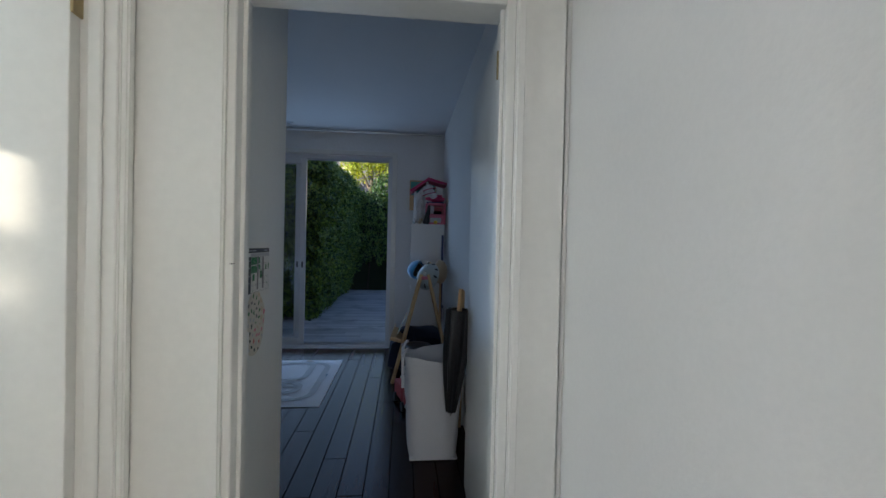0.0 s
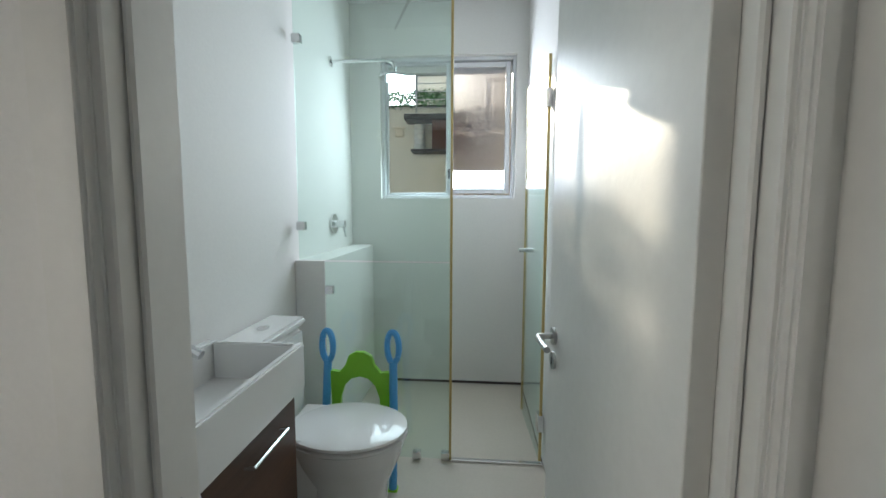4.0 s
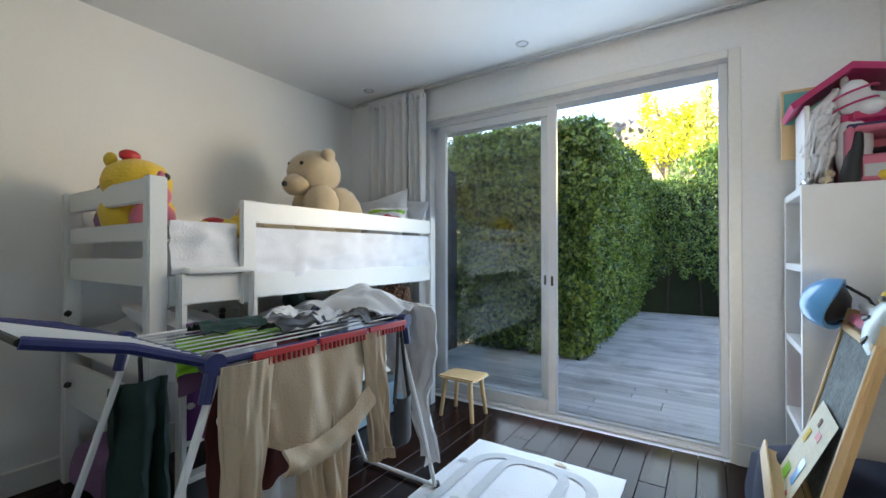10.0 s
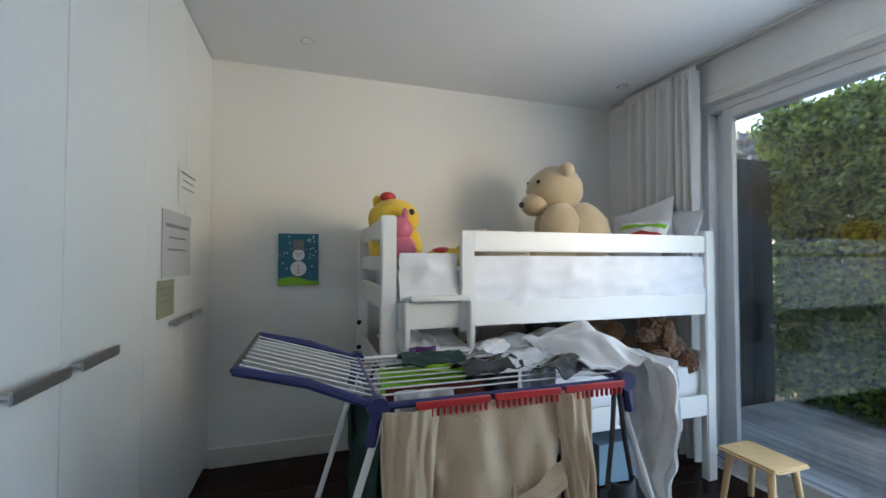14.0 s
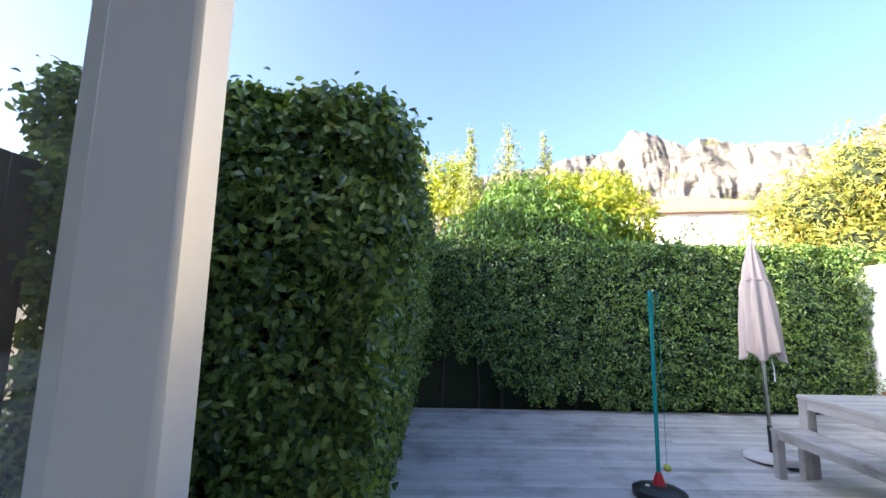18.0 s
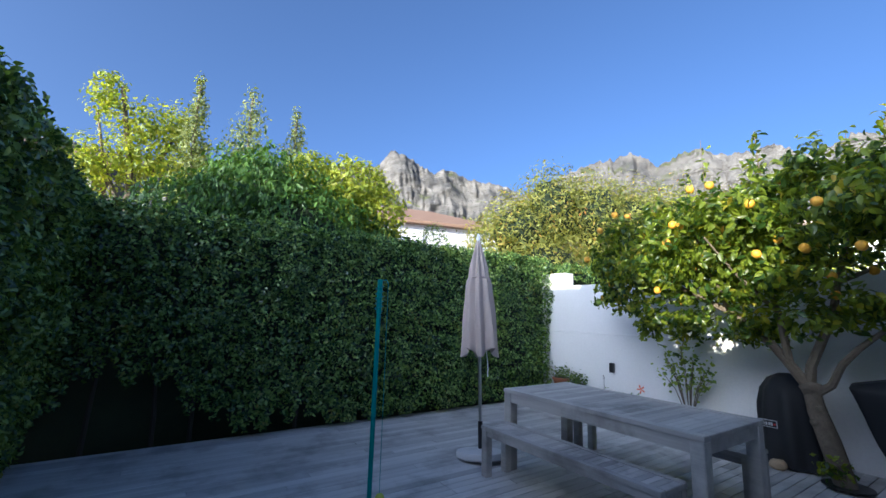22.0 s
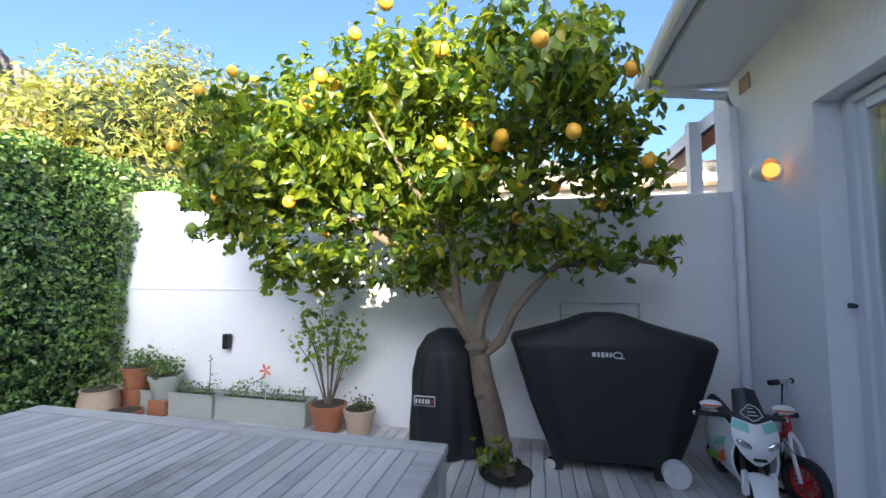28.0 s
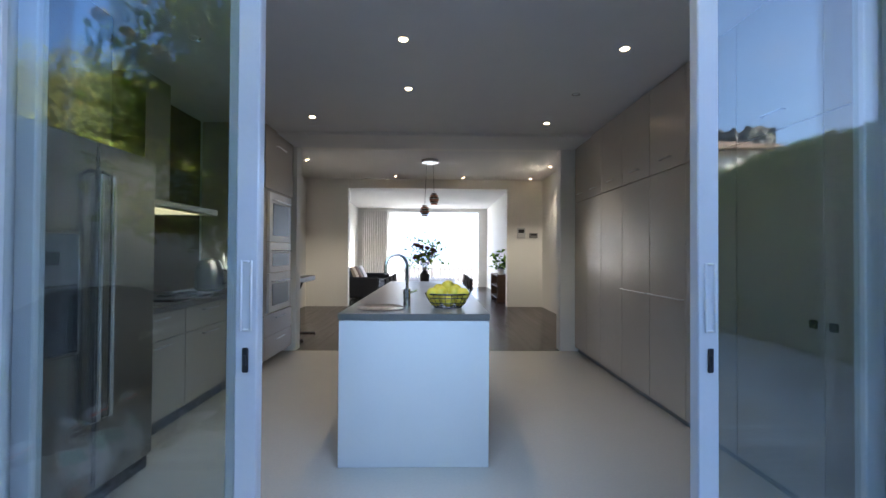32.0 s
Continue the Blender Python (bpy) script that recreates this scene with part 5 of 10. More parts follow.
garment("jumper_sleeve", -0.875, 2.97, 3.13, 0.13, 0.88, "beige jersey sleeve hanging long from the drying rack", 1.0, 0.5, -0.03)
jumper = garment("jumper", -0.895, 3.06, 3.54, 0.62, 0.88, "beige jersey jumper folded over the drying rack", 2.2, 0.15, 0.0, 0.25)
b = B()
sheet(b, 40, 12, lambda u, v: Vector((0.062 + 0.03 * math.sin(v * math.pi) + 0.012 * noise.noise(Vector((u * 6, v * 2, 4))), -0.17 + 0.36 * u,
      -0.27 + 0.09 * u - 0.05 * math.sin(u * math.pi) - 0.085 * v + 0.012 * noise.noise(Vector((u * 5, v * 3, 8))))), 0.010)
part("waistband", b, M_BEIGE, jumper, "beige folded waistband")
garment("leggings", -0.905, 3.20, 3.34, 0.26, 0.68, "beige jersey leggings hanging under the jumper", 3.1, 0.35, 0.03)
garment("leggings", -0.895, 3.29, 3.46, 0.20, 0.68, "beige jersey leggings hanging under the jumper", 5.3, 0.45, 0.01)
garment("jumper_sleeve", -0.885, 3.50, 3.63, 0.38, 0.88, "beige knitted sleeve hanging from the rack", 4.0, 0.35, 0.05)
hang("towel", -1.02, 3.00, 3.32, 0.42, 0.9, M_REDCL, "maroon cloth hanging on the drying rack", 1.5, 0.012, 1)
hang("shirt", -0.98, 3.02, 3.20, 0.62, 0.9, M_LINEN, "white shirt hanging on the drying rack", 2, 0.014, 2)
hang("cloth", -1.08, 3.22, 3.46, 0.15, 0.6, M_LINEN, "white cloth hanging low behind the rack", 2, 0.014, 5)
hang("shorts", -1.12, 3.30, 3.5, 0.3, 0.89, M_BLACK, "dark trousers hanging on the drying rack", 2, 0.014, 6)
hang("towel", -1.12, 3.52, 3.66, 0.38, 0.89, mat("pale_blue_cloth", (0.36, 0.42, 0.52), 0.9, vary=0.25, scale=12, bump=0.1), "pale blue patterned cloth on the drying rack", 2, 0.014, 6)
hang("cloth", -1.30, 3.05, 3.5, 0.7, 0.9, mat("mauve_cloth", (0.22, 0.10, 0.20), 0.9, vary=0.1), "mauve cloth folded over the rack", 2, 0.01, 7)
hang("cloth", -1.24, 3.02, 3.42, 0.78, 0.905, M_GREEN, "bright green cloth folded over the rack", 2, 0.01, 8)
for k, (x, y, mt, lb) in enumerate(((-1.28, 3.22, M_GREENCL, "dark green socks drying on the rack"), (-1.12, 3.38, M_BLACK, "black straps drying on the rack"), (-1.18, 3.56, M_GREYLIN, "grey cloth drying on the rack"), (-1.02, 3.62, M_BLACK, "black cloth drying on the rack"), (-1.36, 3.5, M_LINEN, "white cloth drying on the rack"))):
    b = B()
    sheet(b, 18, 10, lambda u, v: Vector(((u - 0.5) * 0.12, (v - 0.5) * 0.24, 0.012 + 0.03 * math.sin(u * math.pi) + 0.02 * noise.noise(Vector((u * 5, v * 5, k))))), 0.004)
    solo("cloth", b, mt, pose(x, y, RZ + 0.008, 0, 0, 12 * k), lb, "laundry")
# white shirt thrown over the far end
shirt = thing("shirt", pose(-1.02, 3.82, 0.9), "white long-sleeved shirt thrown over the end of the rack", "laundry")
b = B()
sheet(b, 26, 20, lambda u, v: Vector((-0.42 + u * 0.5, -0.14 + v * 0.34, 0.02 + 0.085 * math.sin(u * math.pi) * math.sin(v * math.pi) + 0.045 * noise.noise(Vector((u * 4, v * 5, 3))) - 0.35 * max(0, v - 0.72))), 0.006)
part("body", b, M_LINEN, shirt)
b = B()
n = 16
sheet(b, 14, 26, lambda u, v: Vector((0.06 + 0.03 * math.sin(v * 7) + (u - 0.5) * (0.22 - 0.12 * v) + 0.02 * noise.noise(Vector((u * 3, v * 8, 2))),
      0.10 + 0.13 * v + 0.03 * noise.noise(Vector((u * 5 + v * 2, v * 4, 1))) + 0.02 * noise.noise(Vector((u * 4, v * 9, 7))), 0.05 - 0.78 * v ** 1.05 - 0.02 * (u - 0.5))), 0.012)
part("sleeve", b, M_LINEN, shirt)
b = B()
sheet(b, 14, 18, lambda u, v: Vector((-0.2 + 0.3 * u, 0.21 + 0.035 * math.sin(u * 13) * v + 0.02 * noise.noise(Vector((u * 4, v * 5, 9))), 0.03 - (0.34 + 0.12 * math.sin(u * 4)) * v)), 0.005)
part("tail", b, M_LINEN, shirt)
o = thing("shoulder_strap", pose(-0.9, 3.74, 0.3), "black halter top hanging from the rack end", "laundry")
rod(o, "strap", M_BLACK, [(0, 0, 0.6), (0.01, -0.02, 0.42), (0.02, -0.05, 0.26)], 0.008)
rod(o, "strap", M_BLACK, [(0, 0.01, 0.6), (0.01, 0.03, 0.4), (0.02, 0.06, 0.2)], 0.008)
b = B()
sheet(b, 12, 10, lambda u, v: Vector((0.02 + 0.02 * math.sin(u * 3), -0.05 + u * 0.11, 0.27 - v * 0.19 + 0.06 * (u - 0.5) ** 2)), 0.01)
part("cup", b, M_BLACK, o)
hang("nylon_bag", -1.52, 2.93, 3.12, 0.25, 0.72, M_GREENCL, "dark green nylon bag hanging on the bed post", 1.5, 0.035, 3, "bag", 0.1, 0.02)
b = B()
tube(b, [(-1.52, 3.03, 0.70), (-1.53, 3.03, 0.8), (-1.55, 3.05, 0.84), (-1.565, 3.08, 0.8)], 0.008, 8)
solo("hook", b, M_BLACK, Matrix(), "black hook holding the nylon bag", "hook")
hang("bag", -1.56, 3.20, 3.32, 0.42, 0.9, mat("purple_nylon", (0.12, 0.02, 0.16), 0.6, vary=0.1), "purple nylon bag hanging from the bed ladder", 1, 0.02, 3, "bag", 0.1, 0.015)
hang("bag", -1.70, 3.0, 3.14, 0.02, 0.30, M_YELLOW, "yellow and green bag under the bed end", 1.2, 0.03, 3, "bag", 0.0, 0.03)
soft_box("bag", -0.16, 0.16, -0.2, 0.2, 0, 0.26, 0.4, 0.03, 5, M_PURPLE, pose(-2.3, 3.3, 0.0), "purple bag under the lower bunk", "bag")
soft_box("bag", -0.2, 0.2, -0.3, 0.3, 0, 0.24, 0.4, 0.03, 5, M_BLACK, pose(-1.95, 3.6, 0.0), "black bag under the lower bunk", "bag")
soft_box("storage_box", -0.2, 0.2, -0.25, 0.25, 0, 0.24, 0.1, 0.01, 5, mat("clear_blue_plastic", (0.25, 0.4, 0.5), 0.3, vary=0.1), pose(-1.95, 4.6, 0.0), "translucent blue storage box under the bunk", "box")
for k, (y, mt) in enumerate(((3.75, M_GREY), (3.86, M_BLACK), (3.96, M_SILVER))):
    b = B()
    box(b, -0.03, 0.03, -0.03, 0.03, 0, 0.05, 0.004), cyl(b, (0, 0, 0.05), (0, 0, 0.12), 0.022, 0.018, 10), ball(b, (0, 0, 0.14), 0.024, 1)
    solo("toy_figure", b, mt, pose(-2.5, y, 0.66), "small toy figure on the lower bunk edge", "toy")

# stool
stool = thing("stool", pose(-1.30, 4.98, 0), "small round-cornered pine stool", "stool")
b = B()
box(b, -0.15, 0.15, -0.12, 0.12, 0.27, 0.295, 0.01, 2)
bmesh.ops.bevel(b, geom=[e for e in b.edges if abs(e.verts[0].co.z - e.verts[1].co.z) > 0.01 and e.is_valid], offset=0.04, segments=4, affect="EDGES")
part("seat", b, M_PINE, stool)
for sx in (-1, 1):
    for sy in (-1, 1):
        b = B()
        cyl(b, (sx * 0.13, sy * 0.105, 0), (sx * 0.10, sy * 0.08, 0.272), 0.014, 0.018, 10)
        part("leg", b, M_PINE, stool)

# play mat with a road
rug = thing("play_mat", pose(-0.58, 4.06, 0.002), "white play mat printed with a grey road and small cars", "rug")
b = B()
sheet(b, 30, 40, lambda u, v: Vector((-0.43 + 0.86 * u, -0.62 + 1.24 * v, 0.004 + 0.003 * noise.noise(Vector((u * 5, v * 6, 2))))), 0.004)
part("mat", b, M_LINEN, rug)
b = B()


def road(pts, w=0.028, z=0.0105):
    pts = [Vector((*p, z)) for p in pts]
    last = None
    for i, p in enumerate(pts):
        d = (pts[min(i + 1, len(pts) - 1)] - pts[max(i - 1, 0)]).normalized()
        s = Vector((-d.y, d.x, 0)) * w
        a, c = b.verts.new(p + s), b.verts.new(p - s)
        if last:
            b.faces.new((last[0], a, c, last[1]))
        last = (a, c)


def rounded(cx, cy, hx, hy, r, n=6):
    out = []
    for qx, qy, a0 in ((1, 1, 0), (-1, 1, 90), (-1, -1, 180), (1, -1, 270)):
        for k in range(n + 1):
            a = radians(a0 + 90 * k / n)
            out.append((cx + qx * (hx - r) + r * math.cos(a), cy + qy * (hy - r) + r * math.sin(a)))
    return out + out[:1]


road(rounded(0, 0, 0.32, 0.5, 0.16)), road(rounded(0.0, 0.24, 0.17, 0.26, 0.12), 0.028, 0.011), road(rounded(0.05, -0.22, 0.13, 0.13, 0.12), 0.028, 0.0115)
road([(-0.3, -0.1 - 0.02 * k) if k < 2 else (-0.3 + 0.12 * (k - 1), -0.14 + 0.05 * math.sin(k)) for k in range(6)], 0.026, 0.012), road([(-0.02, -0.34), (-0.12, -0.44), (-0.18, -0.5)], 0.026, 0.0122)
part("road_print", b, M_LGREY, rug, "pale grey printed road", None, False)
for k, (x, y, a) in enumerate(((-0.37, 0.32, 10), (0.36, 0.1, 80), (0.1, 0.56, 0), (-0.22, -0.02, 30), (-0.36, -0.3, 80), (0.05, -0.55, 10), (0.08, -0.2, 50))):
    b = B()
    prism(b, [(-0.035, 0), (0.035, 0), (0.035, 0.018), (0.018, 0.022), (0.008, 0.036), (-0.02, 0.036), (-0.03, 0.02)], 0.009, 0.0096, pose(x, y, 0, 0, 0, a))
    part("car_print", b, (M_LGREY, M_TEAL, M_BEAR)[k % 3], rug, "small printed car", None, False)


# papers on the wardrobe end
def paper(parent_name, m, w, h, label, category="poster", material=None):
    o = thing(parent_name, m, label, category)
    b = B()
    sheet(b, 6, 6, lambda u, v: Vector(((u - 0.5) * w, -0.0015 - 0.002 * noise.noise(Vector((u * 3, v * 3, w))), (v - 0.5) * h)), 0.0006)
    part("sheet", b, material or M_PAPER, o, "", None, False)
    return o


def patch(o, x0, x1, z0, z1, material, name="print", lift=0.004):
    b = B()
    box(b, x0, x1, -lift, -lift + 0.0006, z0, z1)
    return part(name, b, material, o, "", None, False)


EAST = -0.069
tt = paper("timetable", pose(EAST, 1.826, 1.145, 0, 0, 90), 0.27, 0.205, "school timetable printed in black, grey and green on white paper", "poster")
patch(tt, -0.118, 0.118, 0.064, 0.08, M_BLACK)
patch(tt, -0.118, -0.072, -0.078, 0.05, M_BLACK)
for k, (a, c) in enumerate(((-0.072, 0.118),)):
    patch(tt, a, c, 0.052, 0.062, M_LGREY)
for a in (-0.012, 0.043):
    patch(tt, a, a + 0.016, -0.07, 0.05, M_GREY)
for a, c, z0, z1 in ((-0.069, -0.014, 0.022, 0.048), (-0.069, -0.014, -0.008, 0.018), (-0.055, -0.035, -0.035, -0.012), (0.006, 0.02, 0.025, 0.048), (0.006, 0.022, 0.002, 0.02), (0.022, 0.04, -0.03, -0.004), (0.076, 0.088, 0.0, 0.02), (0.105, 0.116, 0.002, 0.022)):
    patch(tt, a, c, z0, z1, M_LGREEN)
for k in range(6):
    patch(tt, -0.072, 0.118, 0.05 - k * 0.0255, 0.0508 - k * 0.0255, M_GREY, "rule", 0.0046)
for k in range(13):
    patch(tt, -0.07 + k * 0.0145, -0.0695 + k * 0.0145, -0.078, 0.052, M_LGREY, "rule", 0.0046)
for k in range(26):
    x, z = -0.06 + 0.175 * (k * 0.618 % 1), -0.07 + 0.11 * (k * 0.381 % 1)
    patch(tt, x, x + 0.01, z, z + 0.0015, M_LGREY if k % 3 else M_LGREEN, "writing", 0.005)
for z in (0.035, 0.01, -0.018, -0.042):
    patch(tt, -0.1, -0.082, z, z + 0.003, M_LGREY, "writing", 0.005)
for x in (-0.1, -0.06, 0.06):
    patch(tt, x, x + 0.035, 0.07, 0.0735, M_LGREY, "writing", 0.005)
sticker = thing("palm_sticker", pose(EAST, 1.668, 1.045, 0, 0, 90), "black palm tree sticker on the wardrobe side", "sticker")
b = B()
prism(b, [(-0.006, -0.036), (0.006, -0.036), (0.005, -0.01), (0.001, 0.014), (-0.005, 0.014), (-0.002, -0.01)], 0.0, 0.001, pose(0, -0.001, 0, 90))
part("palm_trunk", b, M_BLACK, sticker, "", None, False)
for k in range(7):
    b = B()
    prism(b, [(0, 0), (0.012, 0.009), (0.026, 0.007), (0.036, -0.004), (0.022, -0.002), (0.010, -0.003)], 0.0, 0.001, pose(0, -0.0012, 0.012, 90) @ pose(0, 0, 0, 0, 0, -42 + k * 37))
    part("palm_frond", b, M_BLACK, sticker, "", None, False)
M_SHEET = mat("pale_print", (0.66, 0.62, 0.54), 0.8, vary=0.08, scale=30)
cs = thing("picture_sheet", pose(EAST, 1.805, 0.955, 0, 0, 90), "round sheet of small faded pictures on the wardrobe side", "poster")
b = B()
prism(b, [(0.105 * math.cos(a) * (1 + 0.05 * math.sin(a * 5)), 0.115 * math.sin(a)) for a in np.linspace(0, math.tau, 36, endpoint=False)], 0.0, 0.001, pose(0, -0.001, 0, 90))
part("sheet", b, M_SHEET, cs, "", None, False)
for k in range(46):
    a, r = k * 2.4, 0.0152 * math.sqrt(k + 0.4)
    w, h = 0.004 + 0.006 * (k * 0.618 % 1), 0.004 + 0.006 * (k * 0.377 % 1)
    b = B()
    prism(b, [(w * math.cos(q) * (1 + 0.35 * math.sin(q * 3 + k)), h * math.sin(q) * (1 + 0.3 * math.cos(q * 2 + k))) for q in np.linspace(0, math.tau, 9, endpoint=False)], 0.0, 0.0006, pose(r * math.cos(a), -0.0022, r * math.sin(a) * 1.05, 90, 0, 0) @ pose(0, 0, 0, 0, 0, k * 47))
    part("picture", b, (M_LGREEN, M_LGREY, M_PINK, M_GREY, M_GREENCL, M_BEAR, M_LGREEN, M_RED)[k % 8 if k % 16 != 7 else 1], cs, "", None, False)
b = B()
box(b, -0.037, 0.037, -0.008, 0, -0.045, 0.045, 0.003), box(b, -0.014, 0.014, -0.011, -0.008, -0.02, 0.02, 0.002)
solo("light_switch", b, M_WHITE, pose(EAST, 1.70, 0.895, 0, 0, 90), "white light switch on the wardrobe side", "light switch")
# papers on the wardrobe doors
F = 2.1785
M_LILAC = mat("lilac_print", (0.32, 0.22, 0.50), 0.7, vary=0.15, scale=8, bump=0)
M_SAGE = mat("sage_print", (0.40, 0.52, 0.42), 0.7, vary=0.1, bump=0)
M_OCHRE = mat("ochre_print", (0.72, 0.36, 0.03), 0.7, vary=0.1, bump=0)
p1 = paper("poster", pose(-0.32, F, 1.335, 0, 0, 180), 0.30, 0.36, "lilac and green printed poster on the wardrobe door", "poster", M_LILAC)
patch(p1, -0.148, 0.148, 0.09, 0.178, M_SAGE), patch(p1, -0.10, 0.10, 0.03, 0.075, mat("pink_print", (0.55, 0.33, 0.48), 0.7, bump=0)), patch(p1, -0.10, 0.09, -0.13, 0.0, mat("mauve_print", (0.42, 0.30, 0.55), 0.7, bump=0))
for k in range(6):
    patch(p1, -0.14 + 0.012 * k, -0.135 + 0.012 * k, 0.1 + 0.004 * k, 0.17, M_GREY, "line", 0.005)
p2 = paper("poster", pose(-0.28, F, 1.66, 0, 0, 180), 0.25, 0.3, "orange and white printed sheet on the wardrobe door", "poster")
patch(p2, -0.12, 0.12, -0.05, 0.14, M_OCHRE), patch(p2, -0.06, 0.06, 0.06, 0.12, M_LILAC, "print", 0.005)
p3 = paper("card", pose(-0.33, F, 1.13, 0, 0, 180), 0.14, 0.06, "pale green card with a red seal on the wardrobe door", "card", M_SAGE)
patch(p3, -0.05, 0.03, -0.015, -0.012, M_GREY), patch(p3, -0.05, 0.03, 0.008, 0.011, M_GREY), patch(p3, 0.035, 0.055, -0.02, 0.0, M_RED)
for x, z, w, h, mt in ((-2.0, 1.36, 0.42, 0.30, M_LGREY), (-1.85, 1.12, 0.22, 0.16, mat("olive_print", (0.30, 0.31, 0.20), 0.7, bump=0)), (-2.15, 1.66, 0.3, 0.2, M_PAPER)):
    q = paper("certificate", pose(x, F, z, 0, 0, 180), w, h, "printed certificate taped to the wardrobe door", "poster", mt)
    patch(q, -w * 0.4, w * 0.4, h * 0.25, h * 0.3, M_GREY), patch(q, -w * 0.35, w * 0.3, -h * 0.1, -h * 0.07, M_GREY), patch(q, -w * 0.3, w * 0.3, h * 0.08, h * 0.11, M_GREY)

# open cube shelf with toys
shelf = thing("cube_shelf", pose(0.545, 4.665, 0), "white four-tier cube shelf standing against the side wall", "shelf")
for y in (0, 0.445):
    bar(shelf, "side_panel", M_WHITE, 0, 0.352, y, y + 0.035, 0, 1.47, 0.002)
for k in range(5):
    z = (0.0, 0.37, 0.74, 1.10, 1.435)[k]
    bar(shelf, "board", M_WHITE, 0.001, 0.351, 0.036, 0.444, z, z + (0.03 if 0 < k < 4 else 0.035), 0.002)
for z, items in ((0.035, 4), (0.40, 6), (0.77, 3), (1.13, 5)):
    for k in range(items):
        w = random.uniform(0.015, 0.035)
        hgt = random.uniform(0.16, 0.28)
        y = 4.715 + k * 0.05
        bk = thing("book", pose(0.60, y, z + 0.001), random.choice(("red", "blue", "yellow", "white", "brown")) + " spined children's book on the cube shelf", "book")
        mt = {"r": M_RED, "b": M_NAVY if bk["label"][1] == "l" else M_BROWN, "y": M_YELLOW, "w": M_PAPER}[bk["label"][0]]
        b = B()
        box(b, 0, 0.18, 0, w, 0, hgt, 0.002)
        part("cover", b, mt, bk)
        b = B()
        box(b, 0.004, 0.182, 0.003, w - 0.003, 0.004, hgt - 0.004)
        part("pages", b, M_PAPER, bk)
T = 1.471
dh = thing("dolls_house", pose(0.72, 4.98, T) @ Matrix.Diagonal((1, 1, 0.86, 1)), "white dolls' house with a dark pink roof on the shelf", "dolls house")
b = B()
box(b, -0.15, 0.17, -0.02, 0.0, 0, 0.42, 0.003), box(b, -0.15, -0.13, -0.22, -0.02, 0, 0.42, 0.003)
part("wall", b, M_WHITE, dh)
b = B()
prism(b, [(-0.19, 0.40), (0.0, 0.56), (0.2, 0.50), (0.2, 0.53), (0.0, 0.595), (-0.2, 0.43)], -0.25, 0.02, Matrix(((1, 0, 0, 0), (0, 0, 1, 0), (0, 1, 0, 0), (0, 0, 0, 1))))
part("roof", b, M_MAGENTA, dh, "dark pink roof")
for x, z in ((-0.08, 0.3), (0.08, 0.42), (-0.08, 0.12)):
    b = B()
    frame_ring(b, x - 0.03, x + 0.03, z, z + 0.08, -0.024, -0.019, 0.008)
    part("window", b, M_LGREY, dh)
b = B()
box(b, -0.2, 0.1, 0.03, 0.045, 0.2, 0.6, 0.003)
part("back_board", b, M_PINE, dh, "pine framed teal board")
b = B()
box(b, -0.19, 0.09, 0.022, 0.031, 0.4, 0.58)
part("board_face", b, mat("mint_board", (0.12, 0.42, 0.38), 0.6, vary=0.1), dh)
hh = plush("hobby_unicorn", [((0, 0, 0.16), (0.06, 0.06, 0.16)), ((0.0, -0.02, 0.36), (0.055, 0.06, 0.08)), ((0.04, -0.05, 0.31), (0.045, 0.045, 0.04)), ((-0.02, 0.03, 0.45), (0.014, 0.014, 0.03))], M_LINEN, pose(0.73, 4.78, T), "white toy unicorn head with a pink bridle")
b = B()
for k in range(70):
    a = random.uniform(0, 6.28)
    z0 = random.uniform(0.2, 0.42)
    tube(b, [(-0.05, 0.0, z0), (-0.10 + random.uniform(-0.03, 0.03), random.uniform(-0.05, 0.05), z0 - 0.08), (-0.12 + random.uniform(-0.05, 0.04), random.uniform(-0.07, 0.07), max(0.02, z0 - 0.22))], [0.014, 0.012, 0.004], 5)
part("mane", b, M_LINEN, hh, "long white woolly mane")
for z in (0.33, 0.38):
    b = B()
    tube(b, [(0.0 + 0.068 * math.cos(a), -0.03 + 0.068 * math.sin(a), z + 0.02 * math.cos(a)) for a in np.linspace(0, math.tau, 18, endpoint=False)], 0.005, 5, True)
    part("bridle", b, M_MAGENTA, hh, "pink bridle")
b = B()
ball(b, (0.045, -0.055, 0.385), 0.01, 1)
part("eye", b, M_BLACK, hh)
for y, z, mt, lb in ((4.80, 0.0, M_PINK, "pink toy carry case with an open window on the shelf"), (4.82, 0.235, M_MAGENTA, "dark pink toy bag on top of the pink case")):
    o = thing("toy_case", pose(0.80, y, T + z + 0.0), lb, "toy case")
    b = B()
    if z == 0:
        frame_ring(b, -0.11, 0.11, 0.0, 0.23, -0.12, 0.1, 0.025, 0.11, 0.01)
        box(b, -0.085, 0.085, 0.06, 0.1, 0.1, 0.2)
    else:
        box(b, -0.11, 0.10, -0.11, 0.09, 0, 0.09, 0.03, 3)
    part("shell", b, mt, o)
    if z == 0:
        b = B()
        box(b, -0.06, 0.06, -0.123, -0.12, 0.02, 0.07)
        part("panel", b, M_LGREY, o)
        b = B()
        box(b, -0.08, 0.08, -0.05, 0.05, 0.11, 0.15, 0.02)
        part("lining", b, M_BLACK, o)
    else:
        b = B()
        box(b, -0.1, 0.09, -0.1, 0.08, -0.012, 0.012, 0.005)
        part("base", b, M_NAVY, o)
b = B()
lathe(b, [(0.04, 0), (0.045, 0.03), (0.035, 0.1), (0.03, 0.15), (0.02, 0.2), (0.005, 0.215)], 14, squash=(0.8, 1))
